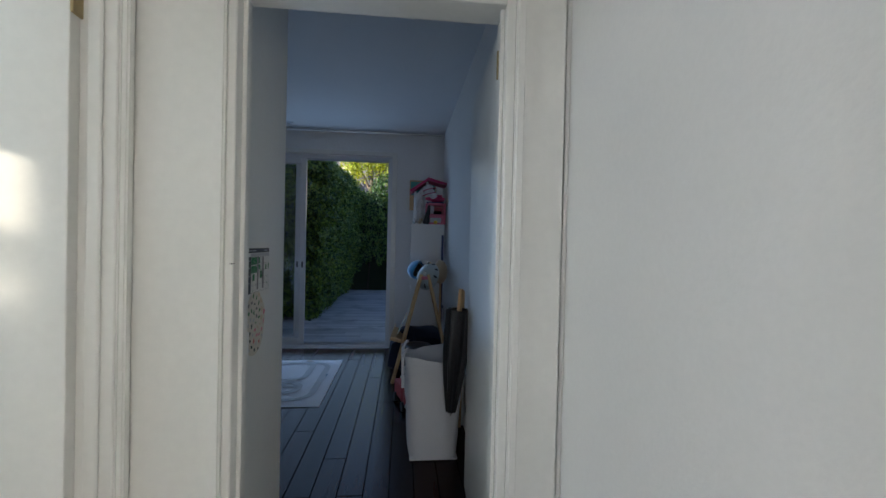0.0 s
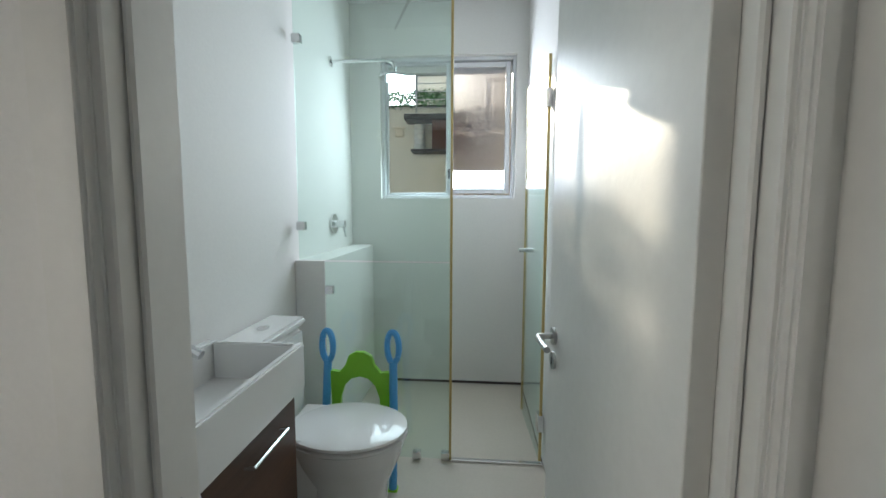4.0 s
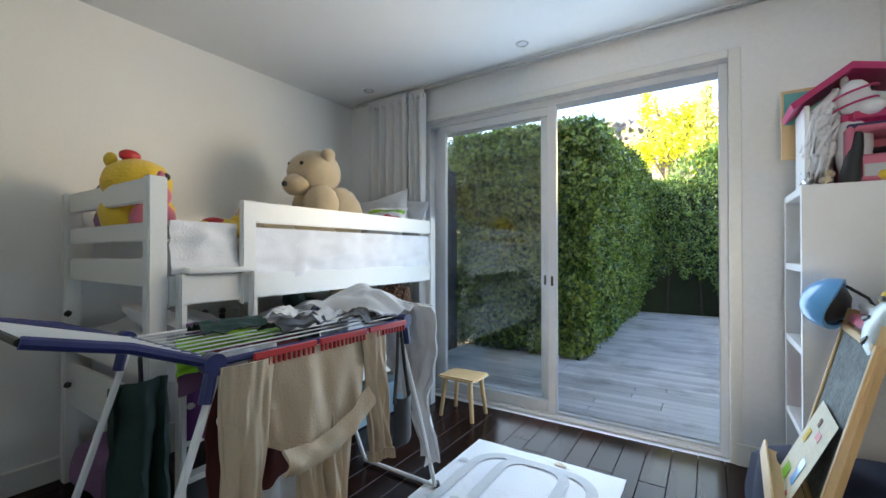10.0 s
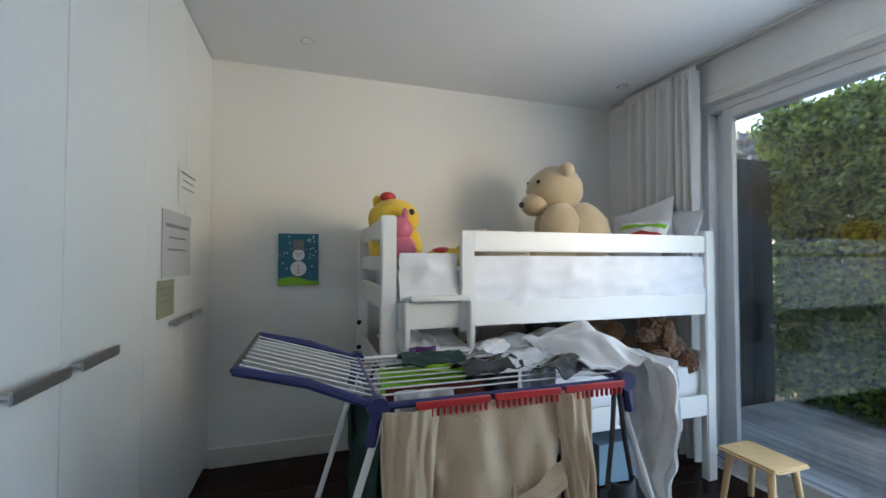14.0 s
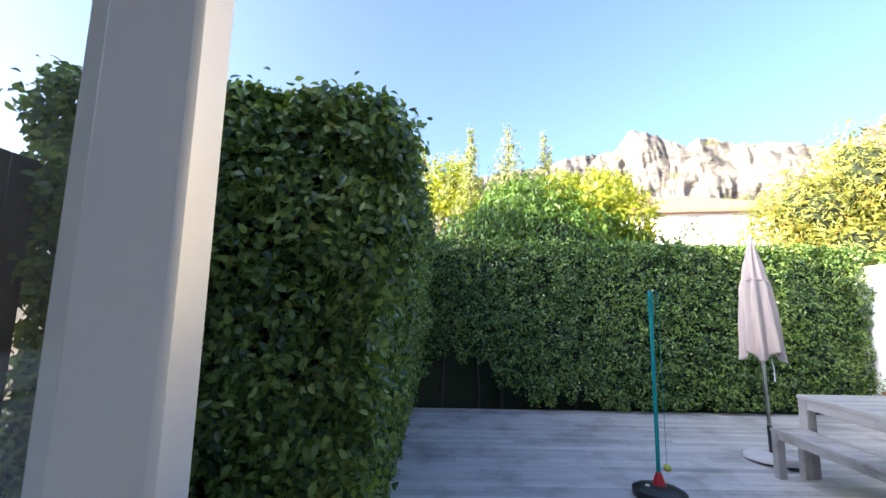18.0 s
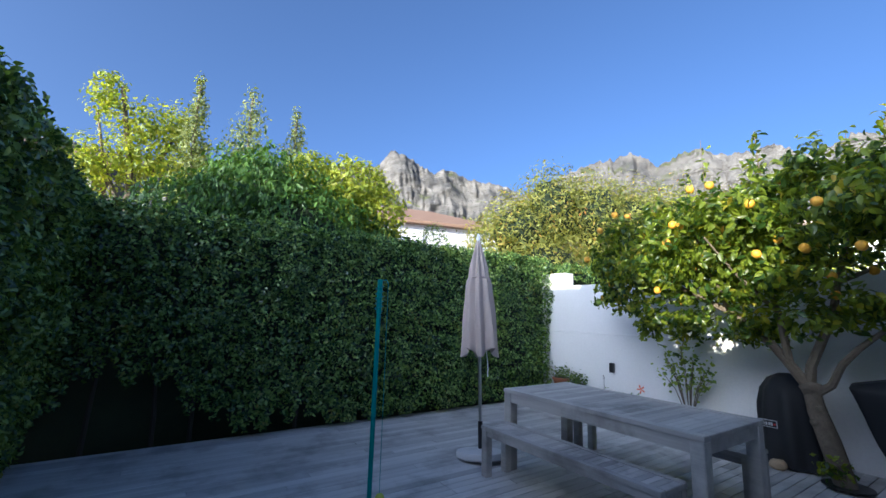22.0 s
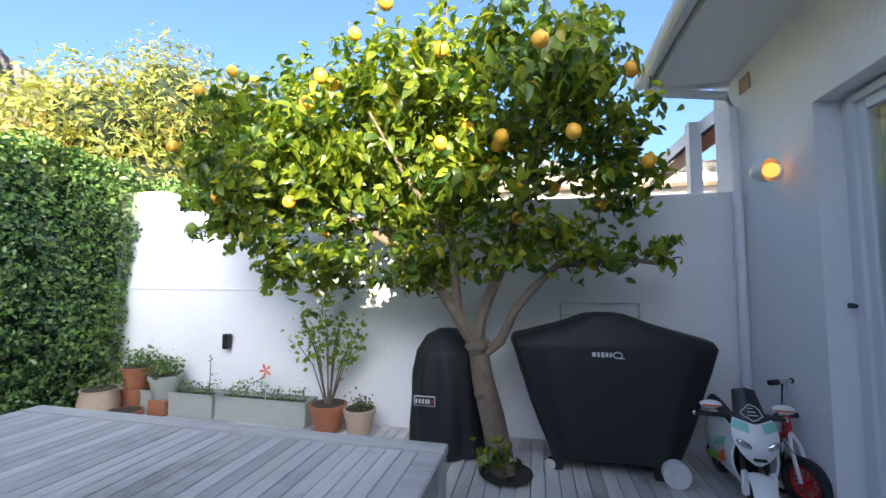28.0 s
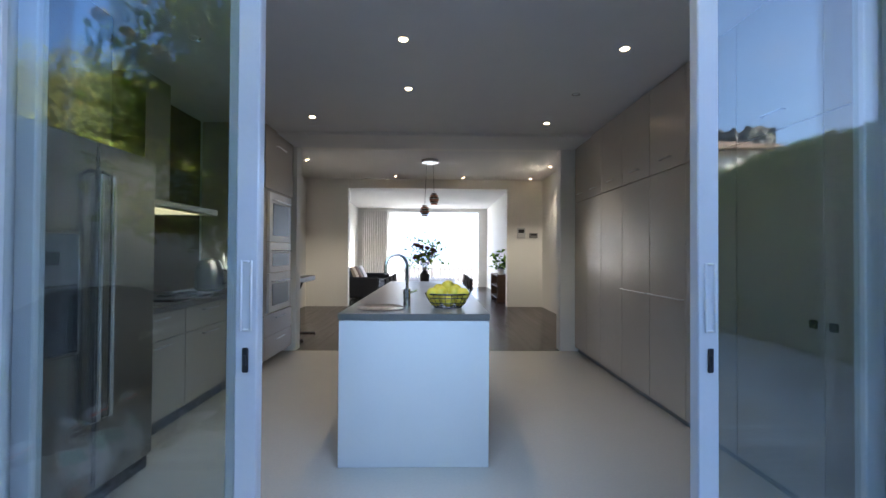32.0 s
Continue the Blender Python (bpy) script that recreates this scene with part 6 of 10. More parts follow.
solo("toy_boot", b, M_BLACK, pose(0.70, 4.70, T, 0, 8, 0), "shiny black toy boot on the shelf", "toy")
b = B()
ball(b, (0, 0, 0.025), (0.03, 0.035, 0.025), 2), ball(b, (0.05, 0.01, 0.015), (0.03, 0.02, 0.012), 2)
solo("toy", b, M_YELLOW, pose(0.80, 4.70, T), "small yellow toy on the shelf", "toy")
for y, mt, lb in ((4.74, M_CHROME, "small silver trophy figure on the shelf edge"), (4.71, M_BEAR, "small brown toy horse on the shelf")):
    b = B()
    ball(b, (0, 0, 0.02), (0.025, 0.035, 0.02), 1), ball(b, (0.02, 0.02, 0.045), (0.015, 0.02, 0.02), 1), cyl(b, (0, -0.02, 0), (0.0, -0.02, 0.06), 0.006, seg=6)
    solo("toy", b, mt, pose(0.575 if y > 4.72 else 0.63, y, T), lb, "toy")

# easel
ez = thing("easel", pose(0.67, 4.20, 0, 0, 0, -93), "pine children's easel with a chalkboard and painted picture", "easel")
for s in (-1, 1):
    rod(ez, "leg", M_PINE, [(s * 0.26, -0.27, 0), (s * 0.22, -0.03, 0.98)], 0.017, seg=4)
    rod(ez, "leg", M_PINE, [(s * 0.26, 0.27, 0), (s * 0.22, 0.03, 0.98)], 0.017, seg=4)
tilt = pose(0, -0.155, 0.5, -14)
b = B()
frame_ring(b, -0.235, 0.235, -0.12, 0.44, -0.012, 0.006, 0.025)
part("board_frame", b, M_PINE, ez, "", tilt)
b = B()
box(b, -0.21, 0.21, -0.004, 0.003, -0.095, 0.415)
part("chalkboard", b, mat("smeared_chalkboard", (0.13, 0.15, 0.15), 0.8, vary=0.7, scale=9, bump=0), ez, "chalk-smeared blackboard", tilt)
b = B()
box(b, -0.24, 0.24, -0.11, -0.01, -0.15, -0.12, 0.004), box(b, -0.24, 0.24, -0.115, -0.105, -0.15, -0.09, 0.003)
part("tray", b, M_PINE, ez, "pine pen tray", tilt)
b = B()
cyl(b, (-0.24, 0, 0.99), (0.24, 0, 0.99), 0.016, seg=12)
part("paper_roll", b, M_PAPER, ez, "white paper roll")
b = B()
box(b, -0.22, 0.22, -0.2, 0.2, 0.235, 0.25, 0.003)
part("shelf", b, M_PINE, ez)
b = B()
box(b, -0.23, 0.23, -0.045, 0.045, 0.93, 0.965, 0.006)
part("top_tray", b, M_PINK, ez)
art = paper("painted_picture", pose(0.49, 4.20, 0.50, 0, 0, 0) @ pose(0, 0, 0, 0, 0, -93) @ pose(0.02, -0.02, 0.0, -24, 0, 0), 0.28, 0.36, "child's bright animal picture propped on the easel", "picture", mat("cream_print", (0.66, 0.60, 0.45), 0.7, vary=0.1, scale=14))
for x, z, w, h, mt in ((-0.05, -0.08, 0.07, 0.05, M_GREEN), (0.06, -0.03, 0.05, 0.09, M_BLUE), (-0.07, 0.06, 0.04, 0.05, M_YELLOW), (0.04, 0.1, 0.05, 0.03, M_RED), (0.0, -0.15, 0.13, 0.02, M_GREEN), (-0.02, 0.13, 0.03, 0.03, M_BROWN), (0.08, -0.12, 0.03, 0.04, M_RED)):
    patch(art, x - w / 2, x + w / 2, z - h / 2, z + h / 2, mt, "painted_shape")


def helmet(m, shell, label, vents):
    o = thing("helmet", m, label, "helmet")
    b = B()
    sheet(b, 28, 10, lambda u, v: Vector((0.115 * math.cos(u * math.tau) * math.cos(v * 1.52 - 0.02), 0.15 * math.sin(u * math.tau) * math.cos(v * 1.52 - 0.02), 0.125 * math.sin(v * 1.55) + 0.012 * math.sin(u * math.tau * 2) * (1 - v))), 0.018)
    part("shell", b, shell, o)
    for k in range(vents):
        a = k * math.tau / vents
        b = B()
        tube(b, [(0.112 * math.cos(a) * s, 0.146 * math.sin(a) * s, z) for s, z in ((0.99, 0.036), (0.93, 0.06), (0.80, 0.084))], [0.005, 0.011, 0.006], 6)
        part("vent", b, M_BLACK, o)
    for k in range(3 if vents else 0):
        b = B()
        ball(b, ((k - 1) * 0.05, 0.02, 0.112 - 0.02 * abs(k - 1)), (0.009, 0.06, 0.009), 1)
        part("vent", b, M_BLACK, o)
    b = B()
    ball(b, (0, 0, 0.03), (0.09, 0.12, 0.07), 2)
    part("lining", b, M_BLACK, o)
    b = B()
    tube(b, [(0.08, 0.05, 0.0), (0.05, 0.02, -0.08), (0.0, 0.0, -0.13), (-0.05, 0.02, -0.08), (-0.08, 0.05, 0.0)], 0.007, 6), tube(b, [(0, 0, -0.13), (0.01, 0.02, -0.17)], 0.009, 6)
    part("strap", b, M_BLACK, o, "black chin strap")
    return o


helmet(pose(0.62, 4.47, 0.99, 0, -80, -25) @ Matrix.Scale(0.85, 4), M_BLUE, "sky blue children's helmet hanging on the easel", 0)
helmet(pose(0.70, 4.08, 0.95, 62, 10, -30) @ Matrix.Scale(0.88, 4), M_SILVER, "silver vented bicycle helmet hanging on the easel", 10)
b = B()
ball(b, (0, 0, 0), (0.05, 0.05, 0.045), 2, 0.15, 4)
solo("plush_lion", b, M_YELLOW, pose(0.72, 4.24, 1.035), "small orange plush on top of the easel", "soft toy")
# toys, bags and bins along the wall
soft_box("bean_bag", -0.24, 0.24, -0.24, 0.24, 0, 0.42, 0.55, 0.03, 4, mat("navy_cloth", (0.012, 0.016, 0.04), 0.9, vary=0.15), pose(0.60, 4.42, 0.0), "dark navy bean bag behind the easel", "bean bag")


def bin_(m, r, h, mt, label):
    o = thing("toy_bin", m, label, "toy bin")
    b = B()
    lathe(b, [(r * 0.8, 0), (r * 0.85, 0.01), (r, h), (r * 1.05, h + 0.01), (r * 0.95, h + 0.005), (r * 0.82, 0.03)], 24)
    part("bin", b, mt, o)
    for k in range(5):
        a = k * 1.26
        b = B()
        ball(b, (0.5 * r * math.cos(a), 0.5 * r * math.sin(a), h * 0.8), (0.05, 0.04, 0.05), 1)
        part("toy", b, (M_BLACK, M_RED, M_BLUE, M_YELLOW, M_GREEN)[k], o)
    return o


bin_(pose(0.62, 3.72, 0), 0.13, 0.2, M_WHITE, "white tub of small toys on the floor")
po = thing("popcorn_box", pose(0.60, 3.92, 0.0), "tall red and white checked cardboard tub", "box")
b = B()
lathe(b, [(0.07, 0), (0.075, 0.005), (0.095, 0.34), (0.10, 0.345), (0.09, 0.345)], 4)
part("tub", b, M_PAPER, po)
for k in range(4):
    for j in range(5):
        if (k + j) % 2:
            b = B()
            box(b, -0.05 + k * 0.026, -0.026 + k * 0.026, -0.0685 - 0.003 * j, -0.064 - 0.003 * j, 0.06 + j * 0.05, 0.105 + j * 0.05)
            part("check", b, M_RED, po)
b = B()
lathe(b, [(0.125, 0.346), (0.13, 0.352), (0.11, 0.362), (0.04, 0.366)], 24)
part("lid", b, M_BLACK, po, "round dark tray on top")
truck = thing("toy_fire_engine", pose(0.50, 3.55, 0, 0, 0, 15), "red and white toy fire engine on the floor", "toy truck")
for nm, q, mt in (("body", (-0.07, 0.07, -0.16, 0.08, 0.05, 0.16), M_RED), ("cab", (-0.07, 0.07, -0.25, -0.165, 0.05, 0.17), M_RED), ("bumper", (-0.075, 0.075, -0.262, -0.25, 0.04, 0.075), M_WHITE), ("windscreen", (-0.06, 0.06, -0.254, -0.2495, 0.105, 0.155), M_BLACK), ("ladder", (-0.03, 0.03, -0.22, 0.06, 0.165, 0.185), M_WHITE)):
    b = B()
    box(b, *q, 0.006, 2)
    part(nm, b, mt, truck)
for x in (-0.075, 0.075):
    for y in (-0.2, 0.02):
        b = B()
        cyl(b, (x - 0.012, y, 0.035), (x + 0.012, y, 0.035), 0.035, seg=16)
        part("wheel", b, M_BLACK, truck)
cbx = thing("cardboard_box", pose(0.74, 3.28, 0), "white cardboard box with craft scraps", "box")
b = B()
for q in ((-0.16, 0.16, -0.2, -0.194), (-0.16, 0.16, 0.194, 0.2), (-0.16, -0.154, -0.194, 0.194), (0.154, 0.16, -0.194, 0.194)):
    box(b, *q, 0, 0.34, 0.001)
box(b, -0.154, 0.154, -0.194, 0.194, 0.0, 0.004)
part("box", b, M_PAPER, cbx)
b = B()
sheet(b, 14, 14, lambda u, v: Vector((-0.15 + 0.3 * u, -0.19 + 0.38 * v, 0.34 + 0.09 * math.sin(u * 3.1) * math.sin(v * 3.1) + 0.05 * noise.noise(Vector((u * 5, v * 5, 1))))))
part("plastic_wrap", b, M_SHOWER, cbx, "crumpled clear plastic")
b = B()
box(b, -0.1, 0.08, -0.15, 0.1, 0.2, 0.33, 0.02)
part("scraps", b, M_LGREY, cbx)
bag = thing("laundry_bag", pose(0.66, 2.80, 0), "large white canvas laundry bag with handles", "laundry bag")
b = B()
sheet(b, 40, 14, lambda u, v: Vector(((0.15 + 0.03 * v + 0.012 * noise.noise(Vector((math.cos(u * math.tau) * 2, math.sin(u * math.tau) * 2, v * 4)))) * math.copysign(abs(math.cos(u * math.tau)) ** 0.6, math.cos(u * math.tau)),
      (0.18 + 0.03 * v + 0.014 * noise.noise(Vector((math.cos(u * math.tau) * 2, math.sin(u * math.tau) * 2, v * 4 + 5)))) * math.copysign(abs(math.sin(u * math.tau)) ** 0.6, math.sin(u * math.tau)), 0.012 + v * (0.56 + 0.03 * math.sin(u * 12)))), 0.004)
part("body", b, M_LINEN, bag)
b = B()
box(b, -0.14, 0.14, -0.17, 0.17, 0.0, 0.012, 0.003)
part("bottom", b, M_LINEN, bag)
for y in (-0.1, 0.1):
    b = B()
    tube(b, [(-0.185, y - 0.05, 0.42), (-0.19, y - 0.04, 0.6), (-0.16, y, 0.63), (-0.19, y + 0.04, 0.6), (-0.185, y + 0.05, 0.42)], 0.01, 6)
    part("handle", b, M_LINEN, bag)
soft = B()
ball(soft, (0, 0, 0.42), (0.14, 0.16, 0.1), 2, 0.2, 3)
part("contents", soft, M_GREYLIN, bag)
for x, y, rz, lb in ((0.74, 2.50, 10, "closed black umbrella with a wooden handle leaning on the door"), (0.73, 2.44, 40, "second black umbrella with a cane handle")):
    u_ = thing("umbrella", pose(x, y, 0.33 if rz < 20 else 0.34, 2, 3, rz), lb, "umbrella")
    b = B()
    sheet(b, 40, 12, lambda u, v: Vector(((0.02 + 0.045 * math.sin(min(1, v * 1.3) * 1.6) + 0.008 * math.sin(u * math.tau * 8)) * math.cos(u * math.tau), (0.02 + 0.045 * math.sin(min(1, v * 1.3) * 1.6) + 0.008 * math.sin(u * math.tau * 8)) * math.sin(u * math.tau), 0.02 + 0.55 * v)))
    part("canopy", b, M_BLACK, u_)
    rod(u_, "shaft", M_STEEL, [(0, 0, 0.0), (0, 0, 0.6)], 0.005)
    rod(u_, "handle", M_PINE, [(0, 0, 0.55), (0, 0, 0.68)], 0.013)
b = B()
box(b, -0.018, 0.018, -0.01, 0.01, 0, 0.95, 0.004)
solo("wooden_stick", b, M_PINE, pose(0.86, 3.05, 0, 3, 0, 0), "pine stick leaning against the wall", "stick")
b = B()
tube(b, [(0, 0, 0), (0, 0.02, 0.5), (0, 0.03, 1.35)], 0.012, 8)
box(b, -0.01, 0.01, -0.12, 0.14, 0.62, 0.65, 0.005)
solo("toy_sword", b, M_NAVY, pose(0.86, 4.48, 0.0, 2, 0, 0), "dark toy sword and broom handle in the corner", "toy")
o = plush("hobby_horse", [((0, 0, 0.10), (0.07, 0.06, 0.12)), ((-0.05, 0, 0.03), (0.05, 0.05, 0.05))], M_BEAR, pose(0.84, 4.38, 0.88), "beige hobby horse head in the corner")
rod(o, "stick", M_PINE, [(0, 0, 0.0), (0, 0.0, -0.87)], 0.012)

# ---- bathroom ----
M_CERAM = mat("white_ceramic", (0.82, 0.82, 0.80), 0.12, vary=0.01, bump=0.0, coat=0.5)
M_WALNUT = wood("walnut_veneer", (0.045, 0.022, 0.012), (0.13, 0.065, 0.035), 0, 0.4, rand=0.2, bump=0.1)
M_MIRROR = mat("silvered_mirror", (0.85, 0.87, 0.86), 0.03, 1.0, vary=0.0, bump=0.0)
M_GOLD = mat("yellowed_glass_edge", (0.55, 0.42, 0.16), 0.35, 0.3, vary=0.15)
bm = B()
box(bm, -2.868, -1.85, 0.162, 0.32, -0.02, 1.05, 0.003)
setting("wall_shower_ledge", bm, M_WALL, "white built-out shower ledge", "ledge")
van = thing("vanity", pose(-0.80, 0.165, 0), "walnut vanity with a deep white ceramic basin", "vanity")
b = B()
box(b, -0.31, 0.30, 0.0, 0.30, 0.30, 0.695, 0.002)
part("cabinet", b, M_WALNUT, van)
b = B()
box(b, -0.308, 0.298, 0.301, 0.32, 0.305, 0.685, 0.002)
d = part("drawer", b, M_WALNUT, van)
b = B()
tube(b, [(-0.2, 0.32, 0.62), (-0.2, 0.345, 0.62), (0.0, 0.345, 0.62), (0.0, 0.32, 0.62)], 0.006, 8)
part("handle", b, M_CHROME, d)
b = B()
box(b, -0.33, 0.32, 0.0, 0.035, 0.70, 0.86, 0.006, 2), box(b, -0.33, 0.32, 0.325, 0.35, 0.70, 0.86, 0.006, 2)
box(b, -0.33, -0.305, 0.035, 0.325, 0.70, 0.86, 0.006, 2), box(b, 0.295, 0.32, 0.035, 0.325, 0.70, 0.86, 0.006, 2), box(b, -0.305, 0.295, 0.035, 0.325, 0.70, 0.735)
part("basin", b, M_CERAM, van, "deep rectangular white basin")
b = B()
cyl(b, (0.0, 0.18, 0.735), (0.0, 0.18, 0.738), 0.025, seg=20)
part("waste", b, M_CHROME, van)
tap = thing("wall_tap", pose(-0.86, 0.165, 0.96), "chrome wall-mounted basin tap", "tap")
rod(tap, "spout", M_CHROME, [(0, 0, -0.03), (0, 0.12, -0.03), (0, 0.17, -0.055)], 0.014, "", 12)
rod(tap, "lever", M_CHROME, [(0, 0, 0.09), (0, 0.04, 0.09), (-0.06, 0.06, 0.095)], 0.009, "", 10)
mir = thing("mirror", pose(-0.70, 0.164, 1.6), "frameless wall mirror with a corroded edge", "mirror")
b = B()
box(b, -0.30, 0.30, 0.0, 0.008, -0.49, 0.62, 0.001)
part("glass", b, M_MIRROR, mir)
b = B()
for k in range(36):
    z = -0.48 + k * 0.03
    w = 0.006 + 0.008 * abs(noise.noise(Vector((0, 0, k * 0.7))))
    box(b, -0.30, -0.30 + w, 0.0082, 0.0092, z, z + 0.028)
part("corroded_edge", b, M_GREY, mir, "black spotted mirror edge")
b = B()
cyl(b, (-0.27, 0.008, -0.44), (-0.27, 0.016, -0.44), 0.009, seg=12)
part("mirror_screw", b, M_CHROME, mir)
wc = thing("toilet", pose(-1.37, 0.165, 0), "white ceramic toilet with a closed lid", "toilet")
b = B()
lathe(b, [(0.115, 0), (0.12, 0.02), (0.125, 0.2), (0.165, 0.32), (0.18, 0.385), (0.178, 0.40), (0.15, 0.40)], 32, (0, 0.42, 0), (1, 1.3))
box(b, -0.12, 0.12, 0.0, 0.36, 0.0, 0.40, 0.03, 3)
part("bowl", b, M_CERAM, wc)
b = B()
lathe(b, [(0.185, 0.402), (0.192, 0.408), (0.192, 0.416), (0.186, 0.42)], 32, (0, 0.42, 0), (1, 1.28))
part("seat", b, M_CERAM, wc)
b = B()
lathe(b, [(0.184, 0.423), (0.192, 0.43), (0.19, 0.44), (0.17, 0.447), (0.05, 0.452)], 32, (0, 0.42, 0), (1, 1.28))
box(b, -0.15, 0.15, 0.18, 0.30, 0.423, 0.445, 0.008)
part("lid", b, M_CERAM, wc)
b = B()
box(b, -0.19, 0.19, 0.0, 0.165, 0.40, 0.80, 0.025, 3)
part("cistern", b, M_CERAM, wc)
b = B()
box(b, -0.197, 0.197, 0.0, 0.172, 0.80, 0.835, 0.012, 2)
part("cistern_lid", b, M_CERAM, wc)
b = B()
lathe(b, [(0.026, 0.834), (0.026, 0.84), (0.018, 0.842)], 20, (0.02, 0.085, 0), (1.2, 0.8))
part("flush_button", b, M_CHROME, wc)
pot = thing("potty_ladder", pose(-1.66, 0.55, -0.03), "green and blue plastic children's toilet step", "potty ladder")
for s in (-1, 1):
    rod(pot, "leg", M_BLUE, [(0.06, s * 0.17, 0.02), (0.0, s * 0.165, 0.4), (-0.02, s * 0.16, 0.62)], 0.02, "", 10)
    b = B()
    tube(b, [(-0.02 + 0.008 * math.cos(a), s * 0.16 + 0.03 * math.cos(a), 0.69 + 0.075 * math.sin(a)) for a in np.linspace(0, math.tau, 22, endpoint=False)], 0.015, 8, True)
    part("handle", b, M_BLUE, pot, "blue loop handle")
    b = B()
    box(b, 0.03, 0.09, s * 0.17 - 0.03, s * 0.17 + 0.03, 0.0, 0.035, 0.01)
    part("foot", b, M_GREEN, pot)
b = B()
arch = [(-0.14, 0.36), (-0.145, 0.57), (-0.10, 0.565), (-0.07, 0.60), (-0.055, 0.645), (-0.02, 0.665), (0.02, 0.665), (0.055, 0.645), (0.07, 0.60), (0.10, 0.565), (0.145, 0.57), (0.14, 0.36), (0.10, 0.36), (0.095, 0.44), (0.075, 0.50), (0.04, 0.535), (0.0, 0.545), (-0.04, 0.535), (-0.075, 0.50), (-0.095, 0.44), (-0.10, 0.36)]
prism(b, arch, -0.012, 0.012, Matrix(((0, 0, 1, -0.02), (1, 0, 0, 0), (0, 1, 0, 0), (0, 0, 0, 1))))
part("back_panel", b, M_GREEN, pot, "bright green arched panel", None, False)
for z in (0.16, 0.3):
    b = B()
    box(b, -0.03, 0.09, -0.16, 0.16, z, z + 0.02, 0.006)
    part("step", b, M_GREEN, pot)
scr = thing("shower_screen", pose(-1.846, 0, 0), "frameless glass shower screen with a yellowed edge strip", "shower screen")
b = B()
box(b, -0.005, 0.005, 0.325, 0.97, 0.01, 1.045), box(b, -0.005, 0.005, 0.19, 0.97, 1.055, 2.6)
pn = part("pane", b, M_SHOWER, scr)
pn.visible_shadow = False
b = B()
box(b, -0.007, 0.007, 0.97, 0.982, 0.005, 2.6)
part("edge_strip", b, M_GOLD, scr, "yellowed plastic edge strip")
for y, z in ((0.205, 2.15), (0.205, 1.23), (0.345, 0.90), (0.80, 0.025), (0.95, 0.025)):
    b = B()
    box(b, -0.016, 0.016, y - 0.022, y + 0.022, z - 0.022, z + 0.022, 0.003)
    part("clamp", b, M_CHROME, scr)
b = B()
tube(b, [(0, 0.97, 2.58), (-0.5, 0.72, 2.62), (-1.02, 0.5, 2.62)], 0.009, 8)
part("brace", b, M_CHROME, scr)
gd = thing("shower_door", pose(-1.842, 1.44, 0, 0, 0, 3), "frameless glass shower door folded back against the wall", "shower door")
b = B()
box(b, -0.56, -0.012, -0.005, 0.005, 0.02, 2.05)
pn = part("pane", b, M_SHOWER, gd)
pn.visible_shadow = False
for x in (-0.568, -0.012):
    b = B()
    box(b, x, x + 0.009, -0.007, 0.007, 0.02, 2.05)
    part("edge_strip", b, M_GOLD, gd)
for z in (0.22, 1.85):
    b = B()
    box(b, -0.06, 0.0, -0.016, 0.016, z - 0.045, z + 0.045, 0.003)
    part("hinge", b, M_CHROME, gd)
b = B()
cyl(b, (-0.5, -0.05, 1.07), (-0.5, 0.03, 1.07), 0.014, seg=14)
part("knob", b, M_CHROME, gd)
b = B()
box(b, -1.858, -1.834, 0.985, 1.455, -0.002, 0.012, 0.003)
setting("threshold", b, M_CHROME, "slim metal strip under the shower door", "threshold")
mx = thing("shower_mixer", pose(-2.44, 0.162, 1.22), "chrome shower mixer on the wall", "shower mixer")
b = B()
cyl(b, (0, 0, 0), (0, 0.012, 0), 0.065, seg=28), cyl(b, (0, 0.01, 0), (0, 0.08, 0), 0.024, seg=18)
part("plate", b, M_CHROME, mx)
rod(mx, "lever", M_CHROME, [(0, 0.065, 0), (0, 0.075, -0.06), (0, 0.08, -0.085)], 0.006)
sh = thing("rain_shower", pose(-2.44, 0.162, 2.25), "chrome rain shower head on a straight arm", "shower head")
b = B()
cyl(b, (0, 0, 0), (0, 0.008, 0), 0.032, seg=20)
part("flange", b, M_CHROME, sh)
rod(sh, "arm", M_CHROME, [(0, 0, 0), (0, 0.36, 0), (0, 0.40, -0.012), (0, 0.415, -0.04), (0, 0.415, -0.08)], 0.011, "", 12)
b = B()
lathe(b, [(0.015, -0.075), (0.03, -0.085), (0.095, -0.1), (0.1, -0.108), (0.095, -0.114), (0.02, -0.114)], 28, (0, 0.415, 0))
part("rose", b, M_CHROME, sh)
b = B()
lathe(b, [(0.05, 0.0), (0.052, 0.004), (0.03, 0.005)], 4, (0, 0, 0))
solo("floor_drain", b, M_STEEL, pose(-2.15, 0.62, -0.0195), "square steel floor drain in the shower", "drain")
hang("towel", -0.47, 0.44, 0.60, 0.32, 0.78, M_LINEN, "white towel hanging beside the vanity", 2, 0.014, 4, "towel", 0.1, 0.02)
b = B()
box(b, -0.475, -0.42, 0.48, 0.56, 0.775, 0.8, 0.004)
solo("towel_hook", b, M_CHROME, Matrix(), "chrome towel hook on the bathroom wall", "hook")
b = B()
sheet(b, 12, 22, lambda u, v: Vector((-0.455 + 0.02 * math.sin(u * 9 + v * 2), 0.535 + 0.055 * u + 0.008 * math.sin(v * 7), 0.96 - 0.42 * v + 0.01 * math.sin(u * 5))), 0.012)
solo("towel", b, M_LINEN, Matrix(), "white towel hanging beside the basin", "towel")
